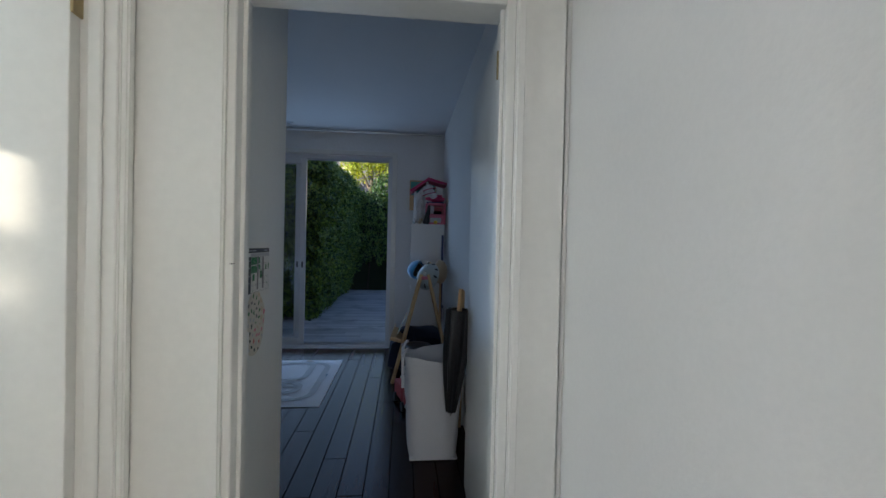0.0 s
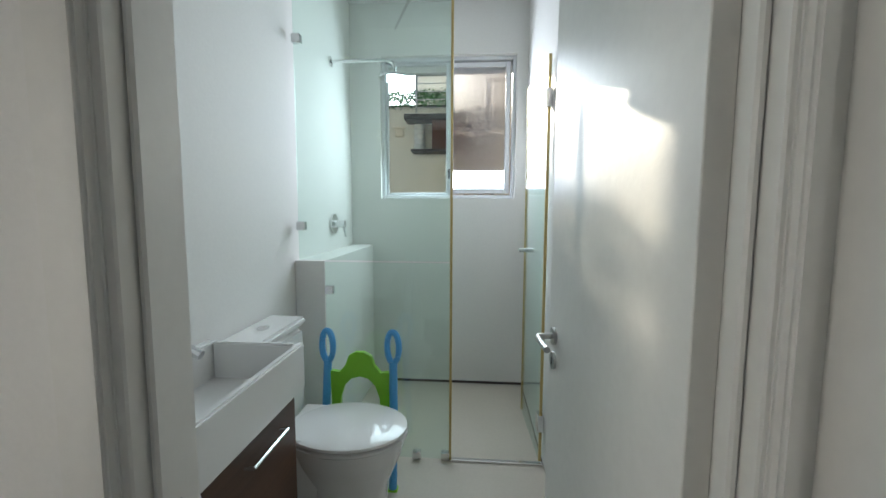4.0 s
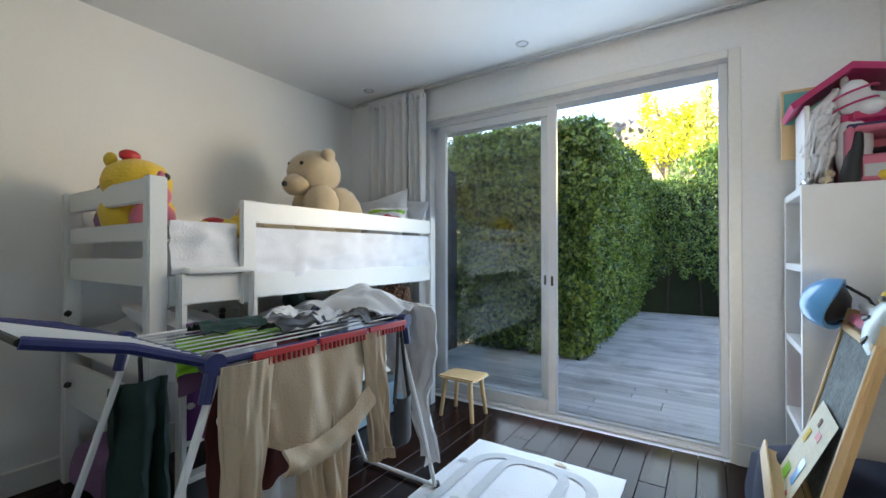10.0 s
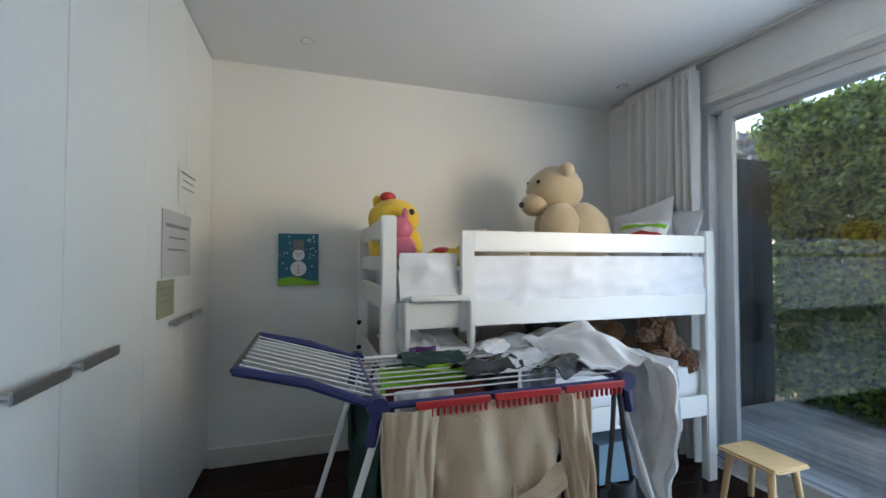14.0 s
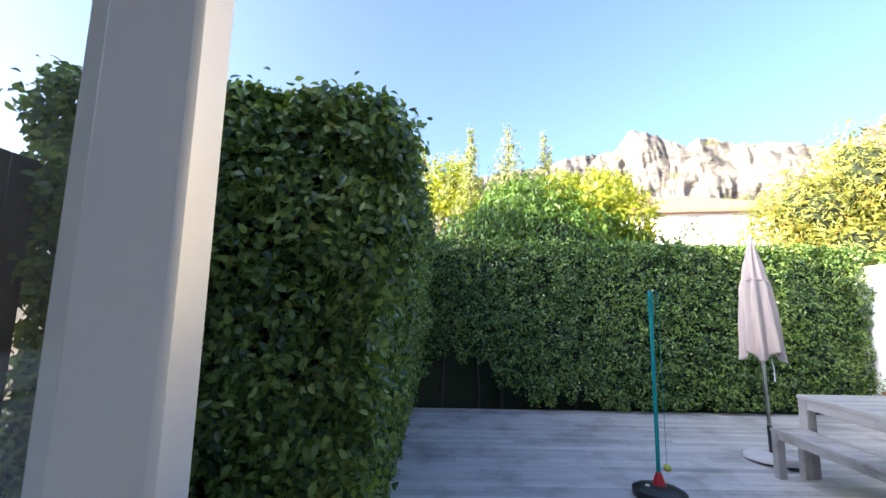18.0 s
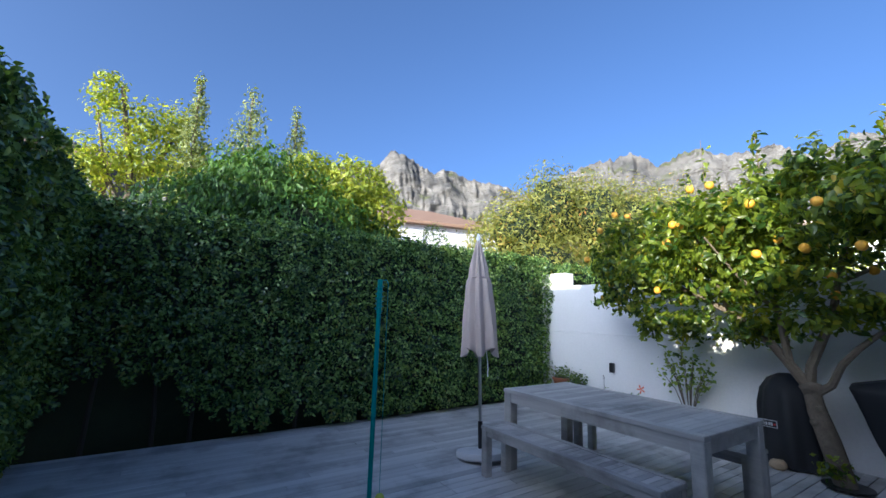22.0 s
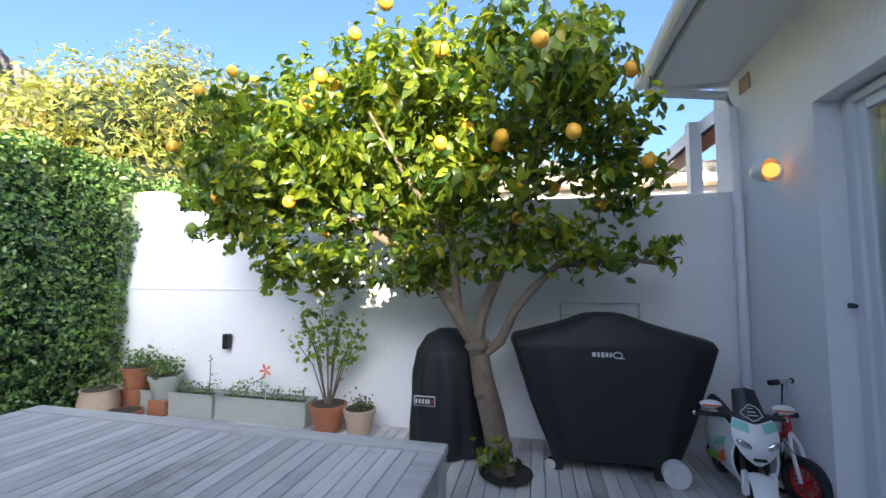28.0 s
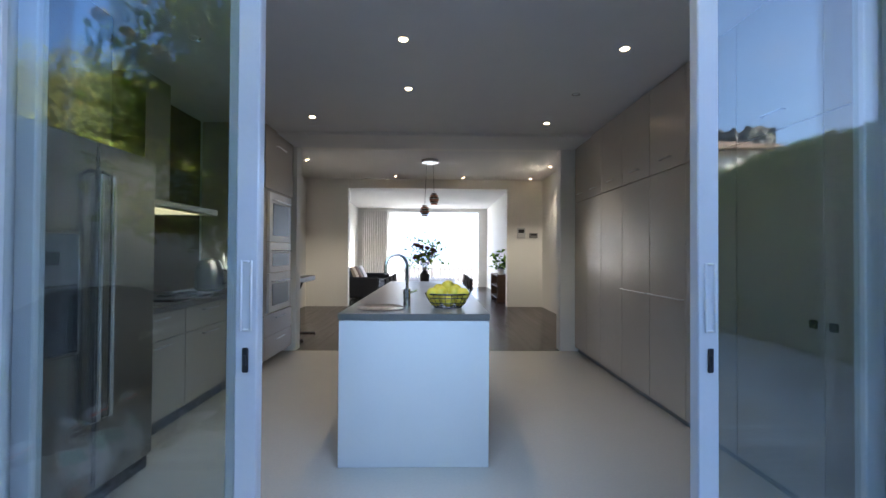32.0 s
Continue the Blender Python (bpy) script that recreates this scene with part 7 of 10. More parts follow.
# window
win = thing("window_bathroom", pose(0, 0, 0), "white sliding bathroom window with one frosted pane", "window", kind="structure")
TURNX = Matrix(((0, 1, 0, -2.95), (1, 0, 0, 0), (0, 0, 1, 0), (0, 0, 0, 1)))
for nm, a in (("window_frame", (0.385, 1.38, 1.40, 2.43, -0.03, 0.04, 0.026)), ("sash", (0.411, 0.92, 1.426, 2.404, -0.02, 0.005, 0.02)), ("sash", (0.87, 1.34, 1.44, 2.39, 0.008, 0.034, 0.035))):
    b = B()
    frame_ring(b, *a)
    bmesh.ops.transform(b, matrix=TURNX, verts=b.verts[:])
    part(nm, b, M_ALU, win)
b = B()
box(b, -2.932, -2.926, 0.905, 1.305, 1.475, 2.355)
frost = bpy.data.materials.new("frosted_glass")
frost.use_nodes = True
fb = frost.node_tree.nodes["Principled BSDF"]
fb.inputs["Transmission Weight"].default_value, fb.inputs["Roughness"].default_value, fb.inputs["IOR"].default_value = 1.0, 0.45, 1.2
fb.inputs["Base Color"].default_value = (0.95, 0.96, 1, 1)
pn = part("pane", b, frost, win, "frosted glass")
pn.visible_shadow = False
b = B()
box(b, -2.915, -2.905, 0.885, 0.9, 1.55, 1.62, 0.003)
part("catch", b, M_BLACK, win, "black window catch")
# garden seen through the bathroom window
M_GRASSY = leafy("artificial_hedge", (0.02, 0.09, 0.02), (0.06, 0.22, 0.04), 0.5, 0.1)
M_RUST = wood("red_brown_timber", (0.05, 0.018, 0.012), (0.12, 0.04, 0.025), 1, 0.6)
hedge("hedge", -5.9, -5.45, -2.4, 3.0, 2.7, 2.93, 0.03, 5200, rng, ("+x", "+z"), M_GRASSY, "artificial green hedge panel above the boundary wall", 0.008)
nb_box = thing("planter_balcony", pose(-5.5, 0.5, 2.08), "small timber balcony box with pots and wire railing", "balcony")
b = B()
box(b, 0.0, 0.34, -0.34, 0.75, 0.40, 0.47, 0.006)
part("deck_board", b, M_FENCE, nb_box, "dark timber ledge")
b = B()
box(b, 0.0, 0.28, 0.02, 0.72, 0.03, 0.40, 0.004)
part("panel", b, M_RUST, nb_box, "red-brown timber panel")
b = B()
box(b, 0.0, 0.30, -0.26, 0.74, 0.0, 0.03, 0.004)
part("bottom_board", b, M_FENCE, nb_box)
for k in range(5):
    b = B()
    lathe(b, [(0.07, 0.04 + k * 0.066), (0.078, 0.07 + k * 0.066), (0.07, 0.1 + k * 0.066)], 14, (0.16, -0.16, 0))
    part("pot", b, M_SHINE, nb_box, "stacked pale pot")
for y in (-0.18, 0.7):
    rod(nb_box, "post", M_STEEL, [(0.31, y, 0.46), (0.31, y, 0.96)], 0.014)
for k in range(5):
    rod(nb_box, "wire", M_STEEL, [(0.31, -0.18, 0.55 + k * 0.1), (0.31, 0.7, 0.55 + k * 0.1)], 0.004 if k < 4 else 0.012)
b = B()
box(b, -0.04, 0.04, -0.06, 0.06, -0.05, 0.05, 0.01), box(b, 0.02, 0.06, -0.09, 0.09, 0.05, 0.08, 0.01)
solo("wall_lamp", b, M_NEIGH, pose(-5.46, 0.05, 2.36), "small cream lamp on the boundary wall", "wall lamp")
bal = thing("neighbour_balcony", pose(-8.6, 0.75, -0.34), "neighbour's white house with a railed balcony above the hedge", "house")
b = B()
box(b, -2.5, 0, -0.9, 4.0, 0, 3.6)
part("wall", b, M_PLASTER, bal)
b = B()
box(b, 0, 1.2, -0.2, 3.6, 2.9, 3.1)
part("floor", b, M_GREY, bal)
b = B()
box(b, 0.0, 0.03, 0.6, 2.4, 3.05, 3.55)
part("pane", b, M_GLASS, bal)
for k in range(5):
    rod(bal, "rail", M_STEEL, [(1.18, -0.2, 3.3 + k * 0.14), (1.18, 3.6, 3.3 + k * 0.14)], 0.012)
for y in (-0.2, 1.1, 2.4, 3.6):
    rod(bal, "post", M_STEEL, [(1.18, y, 3.1), (1.18, y, 3.95)], 0.02)


# ---- yard ----
DZ = -0.03
M_CANVAS = mat("faded_beige_canvas", (0.50, 0.42, 0.37), 0.85, vary=0.08, scale=5, bump=0.2, fine=120)
M_TERRA = mat("terracotta", (0.36, 0.14, 0.07), 0.8, vary=0.15, scale=8, bump=0.2)
M_CLAY = mat("pale_clay", (0.50, 0.38, 0.27), 0.85, vary=0.12, scale=8, bump=0.2)
M_TROUGH = mat("sage_grey_planter", (0.36, 0.38, 0.34), 0.6, vary=0.08, bump=0.1)
M_COVER = mat("black_cover_fabric", (0.011, 0.012, 0.014), 0.62, vary=0.12, scale=5, bump=0.25, fine=160)
M_TURQ = mat("teal_pole_paint", (0.0, 0.26, 0.24), 0.35, vary=0.06)
M_LEMON = mat("ripe_lemon", (0.74, 0.38, 0.03), 0.45, vary=0.12, scale=20, bump=0.2, fine=90)
M_LIME = mat("green_lemon", (0.16, 0.24, 0.03), 0.45, vary=0.12, scale=20, bump=0.2, fine=90)
M_CITRUS = leafy("citrus_leaves", (0.035, 0.075, 0.012), (0.23, 0.29, 0.025), 0.33, 0.46, (0.4, 0.3, 0.03))
M_TRUNK = mat("citrus_bark", (0.15, 0.12, 0.085), 0.9, vary=0.25, scale=14, bump=0.6, fine=40)


def slatted_table(name, m, L, W, H, label, category, leg=0.085, group=""):
    """A heavy teak table or bench: border boards, cross slats, apron and square legs. Long side along y."""
    o = thing(name, m, label, category, group)
    bw = 0.085 if W > 0.5 else 0.06
    for x0 in (-W / 2, W / 2 - bw):
        bar(o, "border", M_TEAK, x0, x0 + bw, -L / 2, L / 2, H - 0.035, H, 0.004)
    for y0 in (-L / 2, L / 2 - bw):
        bar(o, "border", M_TEAK, -W / 2 + bw + 0.002, W / 2 - bw - 0.002, y0, y0 + bw, H - 0.035, H - 0.001, 0.004)
    n = round((L - 2 * bw) / 0.056)
    step = (L - 2 * bw) / n
    for k in range(n):
        y = -L / 2 + bw + k * step
        bar(o, "slat", M_TEAKX, -W / 2 + bw + 0.003, W / 2 - bw - 0.003, y + 0.0014, y + step - 0.0014, H - 0.032, H - 0.002 - random.uniform(0, 0.0012), 0.0015)
    for x in (-W / 2 + 0.012, W / 2 - 0.042):
        bar(o, "apron", M_TEAK, x, x + 0.03, -L / 2 + leg, L / 2 - leg, H - (0.125 if H > 0.6 else 0.09), H - 0.036, 0.003)
    for y in (-L / 2 + 0.012, L / 2 - 0.042):
        bar(o, "apron", M_TEAK, -W / 2 + leg, W / 2 - leg, y, y + 0.03, H - (0.125 if H > 0.6 else 0.09), H - 0.036, 0.003)
    for x in (-W / 2 + 0.004, W / 2 - leg - 0.004):
        for y in (-L / 2 + 0.004, L / 2 - leg - 0.004):
            bar(o, "leg", M_TEAK, x, x + leg, y, y + leg, 0, H - 0.037, 0.006)
    return o


M_TEAKX = wood("weathered_teak_slats", (0.30, 0.285, 0.27), (0.64, 0.62, 0.58), 0, 0.65, rand=0.7, bump=0.5, blotch=0.45)
slatted_table("garden_table", pose(3.515, 8.285, DZ), 1.90, 0.95, 0.765, "large weathered silver-grey teak garden table", "table", 0.095)
slatted_table("garden_bench", pose(2.885, 8.33, DZ), 1.74, 0.33, 0.455, "weathered teak bench in front of the garden table", "bench", 0.075, "teak benches")
slatted_table("garden_bench", pose(4.22, 8.33, DZ), 1.74, 0.33, 0.455, "weathered teak bench beside the garden wall", "bench", 0.075, "teak benches")

# closed parasol
par = thing("parasol", pose(3.03, 9.58, DZ, -7.0, 4.0, 0), "closed beige canvas parasol in a white round base", "parasol")
b = B()
lathe(b, [(0.25, 0), (0.262, 0.012), (0.262, 0.05), (0.25, 0.068), (0.06, 0.085), (0.05, 0.09)], 36)
part("base", b, M_SHINE, par, "white plastic weighted base")
b = B()
cyl(b, (0, 0, 0.085), (0, 0, 0.36), 0.026, seg=16)
part("sleeve", b, M_BLACK, par, "dark pole sleeve")
b = B()
cyl(b, (0, 0, 0.3), (0, 0, 2.47), 0.019, seg=14)
part("pole", b, M_STEEL, par, "grey metal pole")
b = B()


def folds(u, v):
    a = u * math.tau
    z = 1.08 + 1.36 * v + 0.05 * (1 - v) * math.sin(a * 4 + 1) * (v < 0.2)
    r = (0.16 - 0.055 * v if v < 0.62 else 0.126 - 0.30 * (v - 0.62)) + (0.02 - 0.02 * v)
    r *= 1 - 0.16 * math.exp(-((v - 0.66) / 0.05) ** 2)
    r += (0.035 * (1 - v) + 0.008) * math.sin(a * 8 + 1.5 * v) + 0.012 * noise.noise(Vector((math.cos(a) * 3, math.sin(a) * 3, v * 5)))
    return Vector((max(r, 0.015) * math.cos(a), max(r, 0.015) * math.sin(a), z))


sheet(b, 96, 26, folds)
part("canopy", b, M_CANVAS, par, "folded beige canopy")
b = B()
tube(b, [(0.125 * math.cos(a), 0.125 * math.sin(a), 1.93 + 0.02 * math.sin(a * 2)) for a in np.linspace(0, math.tau, 24, endpoint=False)], 0.01, 6, True)
part("tie", b, M_CANVAS, par, "canvas tie band")
b = B()
lathe(b, [(0.02, 2.42), (0.028, 2.46), (0.02, 2.49), (0.008, 2.52)], 12)
part("finial", b, M_WHITE, par, "small finial")
b = B()
tube(b, [(0.06, -0.05, 1.1), (0.07, -0.06, 0.95), (0.065, -0.06, 0.82)], 0.005, 6)
part("cord", b, M_LINEN, par, "hanging cord")

# swing-ball set
sw = thing("swing_ball_set", pose(1.36, 8.72, DZ, -5.0, 2.5, 0), "teal swing ball pole on a black base", "swing ball")
b = B()
lathe(b, [(0.2, 0), (0.215, 0.015), (0.215, 0.06), (0.17, 0.085), (0.07, 0.1), (0.05, 0.102)], 32)
part("base", b, M_BLACK, sw, "black water-filled base")
b = B()
lathe(b, [(0.055, 0.1), (0.045, 0.13), (0.026, 0.19), (0.022, 0.2)], 16)
part("collar", b, M_RED, sw, "red plastic collar")
b = B()
cyl(b, (0, 0, 0.19), (0, 0, 1.5), 0.017, seg=14), cyl(b, (0, 0, 1.5), (0, 0, 1.76), 0.021, seg=14)
part("pole", b, M_TURQ, sw)
b = B()
tube(b, [(0.03 * math.cos(k * 0.6), 0.03 * math.sin(k * 0.6), 1.52 + k * 0.0036) for k in range(56)], 0.004, 6)
part("spiral", b, M_TURQ, sw, "teal spiral wire")
b = B()
tube(b, [(0, 0, 1.755), (0.06, 0.01, 1.765), (0.075, 0.012, 1.74)], 0.004, 6), tube(b, [(0.075, 0.012, 1.74), (0.08, 0.015, 1.0), (0.085, 0.02, 0.26)], 0.0025, 5)
part("cord", b, M_TURQ, sw, "teal cord")
b = B()
ball(b, (0.09, 0.02, 0.23), 0.033, 2)
part("ball", b, mat("tennis_felt", (0.50, 0.58, 0.10), 0.95, vary=0.1, bump=0.4), sw, "yellow-green tennis ball")
b = B()
lathe(b, [(0.02, 0.06), (0.02, 0.1), (0.012, 0.105)], 10, (-0.11, -0.02, 0))
part("cap", b, M_WHITE, sw, "pale filler cap")


# citrus tree
def crown_points(blobs, count, rng, shell=0.55):
    vol = np.array([r[0] * r[1] * r[2] for _, r in blobs]) ** (2 / 3)
    pick = rng.choice(len(blobs), count, p=vol / vol.sum())
    d = rng.normal(size=(count, 3))
    d /= np.linalg.norm(d, axis=1, keepdims=True)
    k = (shell + (1 - shell) * rng.random((count, 1))) * rng.normal(1, 0.07, (count, 1))
    c, r = np.array([q[0] for q in blobs])[pick], np.array([q[1] for q in blobs])[pick]
    return c + d * k * r, d


tree = thing("lemon_tree", pose(5.46, 7.24, DZ), "gnarled lemon tree bearing yellow and green fruit", "tree")
b = B()


def limb(pts, r0, r1, seg=10):
    n = len(pts)
    tube(b, pts, [r0 + (r1 - r0) * k / (n - 1) for k in range(n)], seg)


limb([(0, 0.0, -0.05), (0.0, 0.03, 0.12), (-0.01, 0.09, 0.4), (0.0, 0.16, 0.66), (0.0, 0.19, 0.87)], 0.09, 0.072, 14)
for q in b.verts:
    q.co += Vector((noise.noise(q.co * 9), noise.noise(q.co * 9 + Vector((5, 0, 0))), 0)) * 0.014
part("trunk", b, M_TRUNK, tree, "pale knobbly trunk")
for at, r in (((-0.06, 0.05, 0.22), 0.045), ((-0.07, 0.1, 0.36), 0.03), ((-0.06, 0.17, 0.56), 0.04), ((-0.05, 0.12, 0.70), 0.035), ((-0.01, 0.19, 0.87), 0.085)):
    b = B()
    ball(b, at, r, 2, 0.3, 5)
    part("knot", b, M_TRUNK, tree, "bark knot")
for pts, r0 in (([(0, 0.19, 0.86), (-0.02, 0.33, 1.08), (-0.05, 0.46, 1.28), (-0.1, 0.8, 1.6), (-0.15, 1.4, 1.95), (-0.1, 2.0, 2.05)], 0.056),
                ([(0, 0.2, 0.86), (0.0, 0.17, 1.08), (0.0, 0.03, 1.42), (0.0, -0.05, 1.65), (0.0, -0.1, 1.9), (0.05, -0.25, 2.5), (0, -0.45, 3.1)], 0.052),
                ([(0, 0.16, 0.82), (0.0, 0.03, 0.92), (0.0, -0.06, 1.12), (0.0, -0.19, 1.28), (0.05, -0.36, 1.45), (0.08, -0.8, 1.5), (0.05, -1.05, 1.46)], 0.042),
                ([(-0.02, 0.33, 1.08), (-0.1, 0.36, 1.6), (-0.15, 0.5, 2.2), (-0.1, 0.6, 2.9)], 0.038),
                ([(-0.1, 0.8, 1.6), (-0.15, 1.0, 2.2), (-0.1, 1.2, 2.9)], 0.028),
                ([(0.0, -0.05, 1.65), (-0.25, -0.2, 2.1), (-0.45, -0.4, 2.6)], 0.026),
                ([(0.0, -0.1, 1.9), (0.05, -0.5, 2.1), (0.05, -0.95, 2.25)], 0.024),
                ([(-0.1, 0.36, 1.6), (-0.4, 0.6, 2.0), (-0.6, 0.8, 2.4)], 0.024)):
    b = B()
    limb(pts, r0, r0 * 0.35, 8)
    part("limb", b, M_TRUNK, tree)
blobs = [((-0.1, 1.0, 2.05), (0.6, 0.6, 0.5)), ((-0.2, 1.7, 2.1), (0.55, 0.5, 0.5)), ((-0.1, 2.15, 1.85), (0.32, 0.32, 0.3)), ((0.0, 0.25, 2.35), (0.7, 0.55, 0.55)), ((0.0, -0.4, 2.5), (0.6, 0.5, 0.5)), ((-0.1, 0.9, 2.65), (0.55, 0.5, 0.4)),
         ((0.06, -0.72, 1.52), (0.2, 0.4, 0.14)), ((-0.1, 1.2, 1.5), (0.35, 0.4, 0.22)), ((-0.05, 1.65, 1.45), (0.25, 0.3, 0.2)), ((-0.1, 0.6, 1.42), (0.4, 0.32, 0.22)), ((-0.1, 0.05, 1.55), (0.3, 0.32, 0.24)), ((0.0, -0.35, 1.65), (0.3, 0.3, 0.2)),
         ((0.0, -0.5, 2.95), (0.35, 0.3, 0.3)), ((-0.05, 0.4, 2.9), (0.4, 0.4, 0.28)), ((0, -0.75, 2.15), (0.4, 0.32, 0.35)), ((-0.55, -0.35, 2.55), (0.4, 0.4, 0.38)), ((-0.5, 0.6, 2.55), (0.45, 0.5, 0.38)), ((-0.6, 1.2, 2.2), (0.4, 0.45, 0.36)), ((-0.35, 0.25, 1.95), (0.4, 0.5, 0.35)), ((0.35, 0.6, 2.3), (0.3, 0.7, 0.45))]
blobs = [(c, tuple(1.14 * q for q in r)) for c, r in blobs] + [((-0.2, 2.3, 2.25), (0.35, 0.35, 0.35)), ((-0.3, 2.0, 2.6), (0.35, 0.35, 0.3)), ((-0.2, 1.5, 2.75), (0.35, 0.4, 0.3)), ((-0.1, 0.0, 3.0), (0.5, 0.4, 0.35))]
tip, out = crown_points(blobs, 2000, rng, 0.3)
k = np.tile(np.linspace(-0.1, 0.04, 8), len(tip))[:, None]
way = np.repeat(out + 0.6 * rng.normal(size=out.shape) + (0, 0, 0.15), 8, 0)
way /= np.linalg.norm(way, axis=1, keepdims=True)
p = np.repeat(tip, 8, 0) + way * k * 1.3 + rng.normal(size=way.shape) * 0.028
n = np.repeat(out + 0.4 * rng.normal(size=out.shape), 8, 0)
sprig = [((0.0, -0.5, 2.95), (0.0, -0.58, 3.5)), ((-0.05, -0.28, 2.95), (-0.05, -0.3, 3.35)), ((-0.1, 0.4, 3.0), (-0.1, 0.42, 3.62)), ((0.0, 0.15, 2.9), (0.0, 0.18, 3.25)), ((0.0, 1.0, 2.8), (0.0, 1.02, 3.75)), ((0.0, 1.2, 2.7), (0.0, 1.25, 3.45)), ((-0.1, 1.65, 2.4), (-0.1, 1.72, 3.0)), ((0.05, -0.9, 2.3), (0.1, -1.05, 2.7)), ((0.05, -0.95, 1.5), (0.05, -1.12, 1.62)), ((0.0, -0.95, 2.1), (0, -1.1, 2.05)), ((-0.1, 2.2, 1.85), (-0.1, 2.55, 1.72)), ((-0.1, 1.75, 1.5), (-0.1, 1.85, 1.25)), ((-0.1, 1.3, 1.4), (-0.15, 1.35, 1.05))]
for a, c in sprig:
    a, c = np.array(a), np.array(c)
    k = rng.random((34, 1))
    p = np.concatenate([p, a + (c - a) * k + rng.normal(size=(34, 3)) * 0.035])
    n = np.concatenate([n, rng.normal(size=(34, 3)) + (0, 0, 1)])
    b = B()
    tube(b, [Vector(a) * 0.9 + Vector((0, 0.02, 0.1)), Vector(a), Vector(c)], [0.01, 0.007, 0.003], 5)
    part("shoot", b, M_TRUNK, tree)
v, f = leaves(p, n + (0, 0, 0.5), 0.098, rng, 0.6, 0.5, 0.35, 0.7, True)
tagged(link("foliage", np_mesh("foliage", v, f), M_CITRUS, tree), "glossy green citrus leaves", kind="stuff")
p, n = crown_points(blobs[:6] + blobs[12:], 84, rng, 0.8)
fruit_mesh = []
for mt in (M_LEMON, M_LIME):
    b = B()
    ball(b, (0, 0, 0), (0.043, 0.043, 0.047), 2, 0.05, 4)
    cyl(b, (0, 0, 0.034), (0, 0, 0.049), 0.007, 0.003, 6)
    fruit_mesh.append(done(b, "lemon", True))
    fruit_mesh[-1].materials.append(mt)
for k, q in enumerate(p):
    o = new("lemon", fruit_mesh[0 if k % 3 else 1])
    o.parent = tree
    o.matrix_basis = pose(*q, random.uniform(-30, 30), random.uniform(-30, 30), 0)
b = B()
lathe(b, [(0.165, 0.028), (0.185, 0.03), (0.185, 0.034), (0.165, 0.034)], 28)
part("collar", b, M_BLACK, tree, "dark rim round the trunk in the deck")
p = rng.normal(size=(90, 3)) * (0.06, 0.07, 0.06) + (-0.08, 0.06, 0.17)
v, f = leaves(p, rng.normal(size=(90, 3)) + (-1, 0, 1), 0.07, rng, 0.6, 0.6)
tagged(link("sucker_leaves", np_mesh("leaves", v, f), M_CITRUS, tree), "tuft of leaves at the trunk foot", kind="stuff")


# barbecues under covers
def cover_body(b, rings, seg=40, seed=0.0, wob=0.012):
    """A draped cover through rounded-rectangle rings of (z, x0, x1, y0, y1, roundness)."""
    def fn(u, v):
        s = v * (len(rings) - 1)
        i = min(int(s), len(rings) - 2)
        k = s - i
        z, x0, x1, y0, y1, rr = (a + (c - a) * k for a, c in zip(rings[i], rings[i + 1]))
        a = u * math.tau
        c, sn = math.cos(a), math.sin(a)
        e = 2 / rr
        px, py = math.copysign(abs(c) ** e, c), math.copysign(abs(sn) ** e, sn)
        w = wob * (1 - v) * math.sin(a * 9 + seed) + 0.01 * noise.noise(Vector((c * 3, sn * 3, z * 6 + seed)))
        return Vector(((x0 + x1) / 2 + (x1 - x0) / 2 * px + w * c, (y0 + y1) / 2 + (y1 - y0) / 2 * py + w * sn, z))
    sheet(b, seg, (len(rings) - 1) * 4, fn)
    b.verts.ensure_lookup_table()


bbq = thing("gas_barbecue", pose(5.83, 6.58, DZ), "wide barbecue under a black fitted cover", "barbecue")
b = B()
cover_body(b, [(0.09, -0.22, 0.24, -0.42, 0.36, 5), (0.4, -0.235, 0.25, -0.53, 0.48, 5), (0.72, -0.25, 0.26, -0.63, 0.58, 5), (0.86, -0.25, 0.26, -0.67, 0.62, 5), (0.90, -0.24, 0.25, -0.655, 0.605, 4), (0.99, -0.2, 0.22, -0.34, 0.30, 4), (1.06, -0.16, 0.18, -0.16, 0.12, 4), (1.075, -0.05, 0.06, -0.08, 0.05, 3)], 64, 1.0, 0.014)
bmesh.ops.transform(b, matrix=Matrix.Translation((0, -0.04, 0)) @ Matrix.Diagonal((1, 1.09, 1.03, 1)), verts=b.verts[:])
part("cover", b, M_COVER, bbq, "black fabric cover")
b = B()
for k, (y, w, h) in enumerate(((0.055, 0.024, 0.03), (0.025, 0.018, 0.03), (-0.003, 0.02, 0.036), (-0.03, 0.018, 0.03), (-0.055, 0.014, 0.03))):
    box(b, -0.2595, -0.256, y - w / 2, y + w / 2, 0.845 - h / 2, 0.845 + h / 2, 0.001)
tube(b, [(-0.259, -0.1 + 0.028 * math.cos(a), 0.845 + 0.02 * math.sin(a)) for a in np.linspace(0, math.tau, 20, endpoint=False)], 0.004, 5, True)
box(b, -0.262, -0.257, -0.145, -0.1, 0.822, 0.828)
bmesh.ops.transform(b, matrix=pose(-0.006, 0, -0.01), verts=b.verts[:])
part("logo", b, M_SHINE, bbq, "pale printed maker's mark as plain shapes")
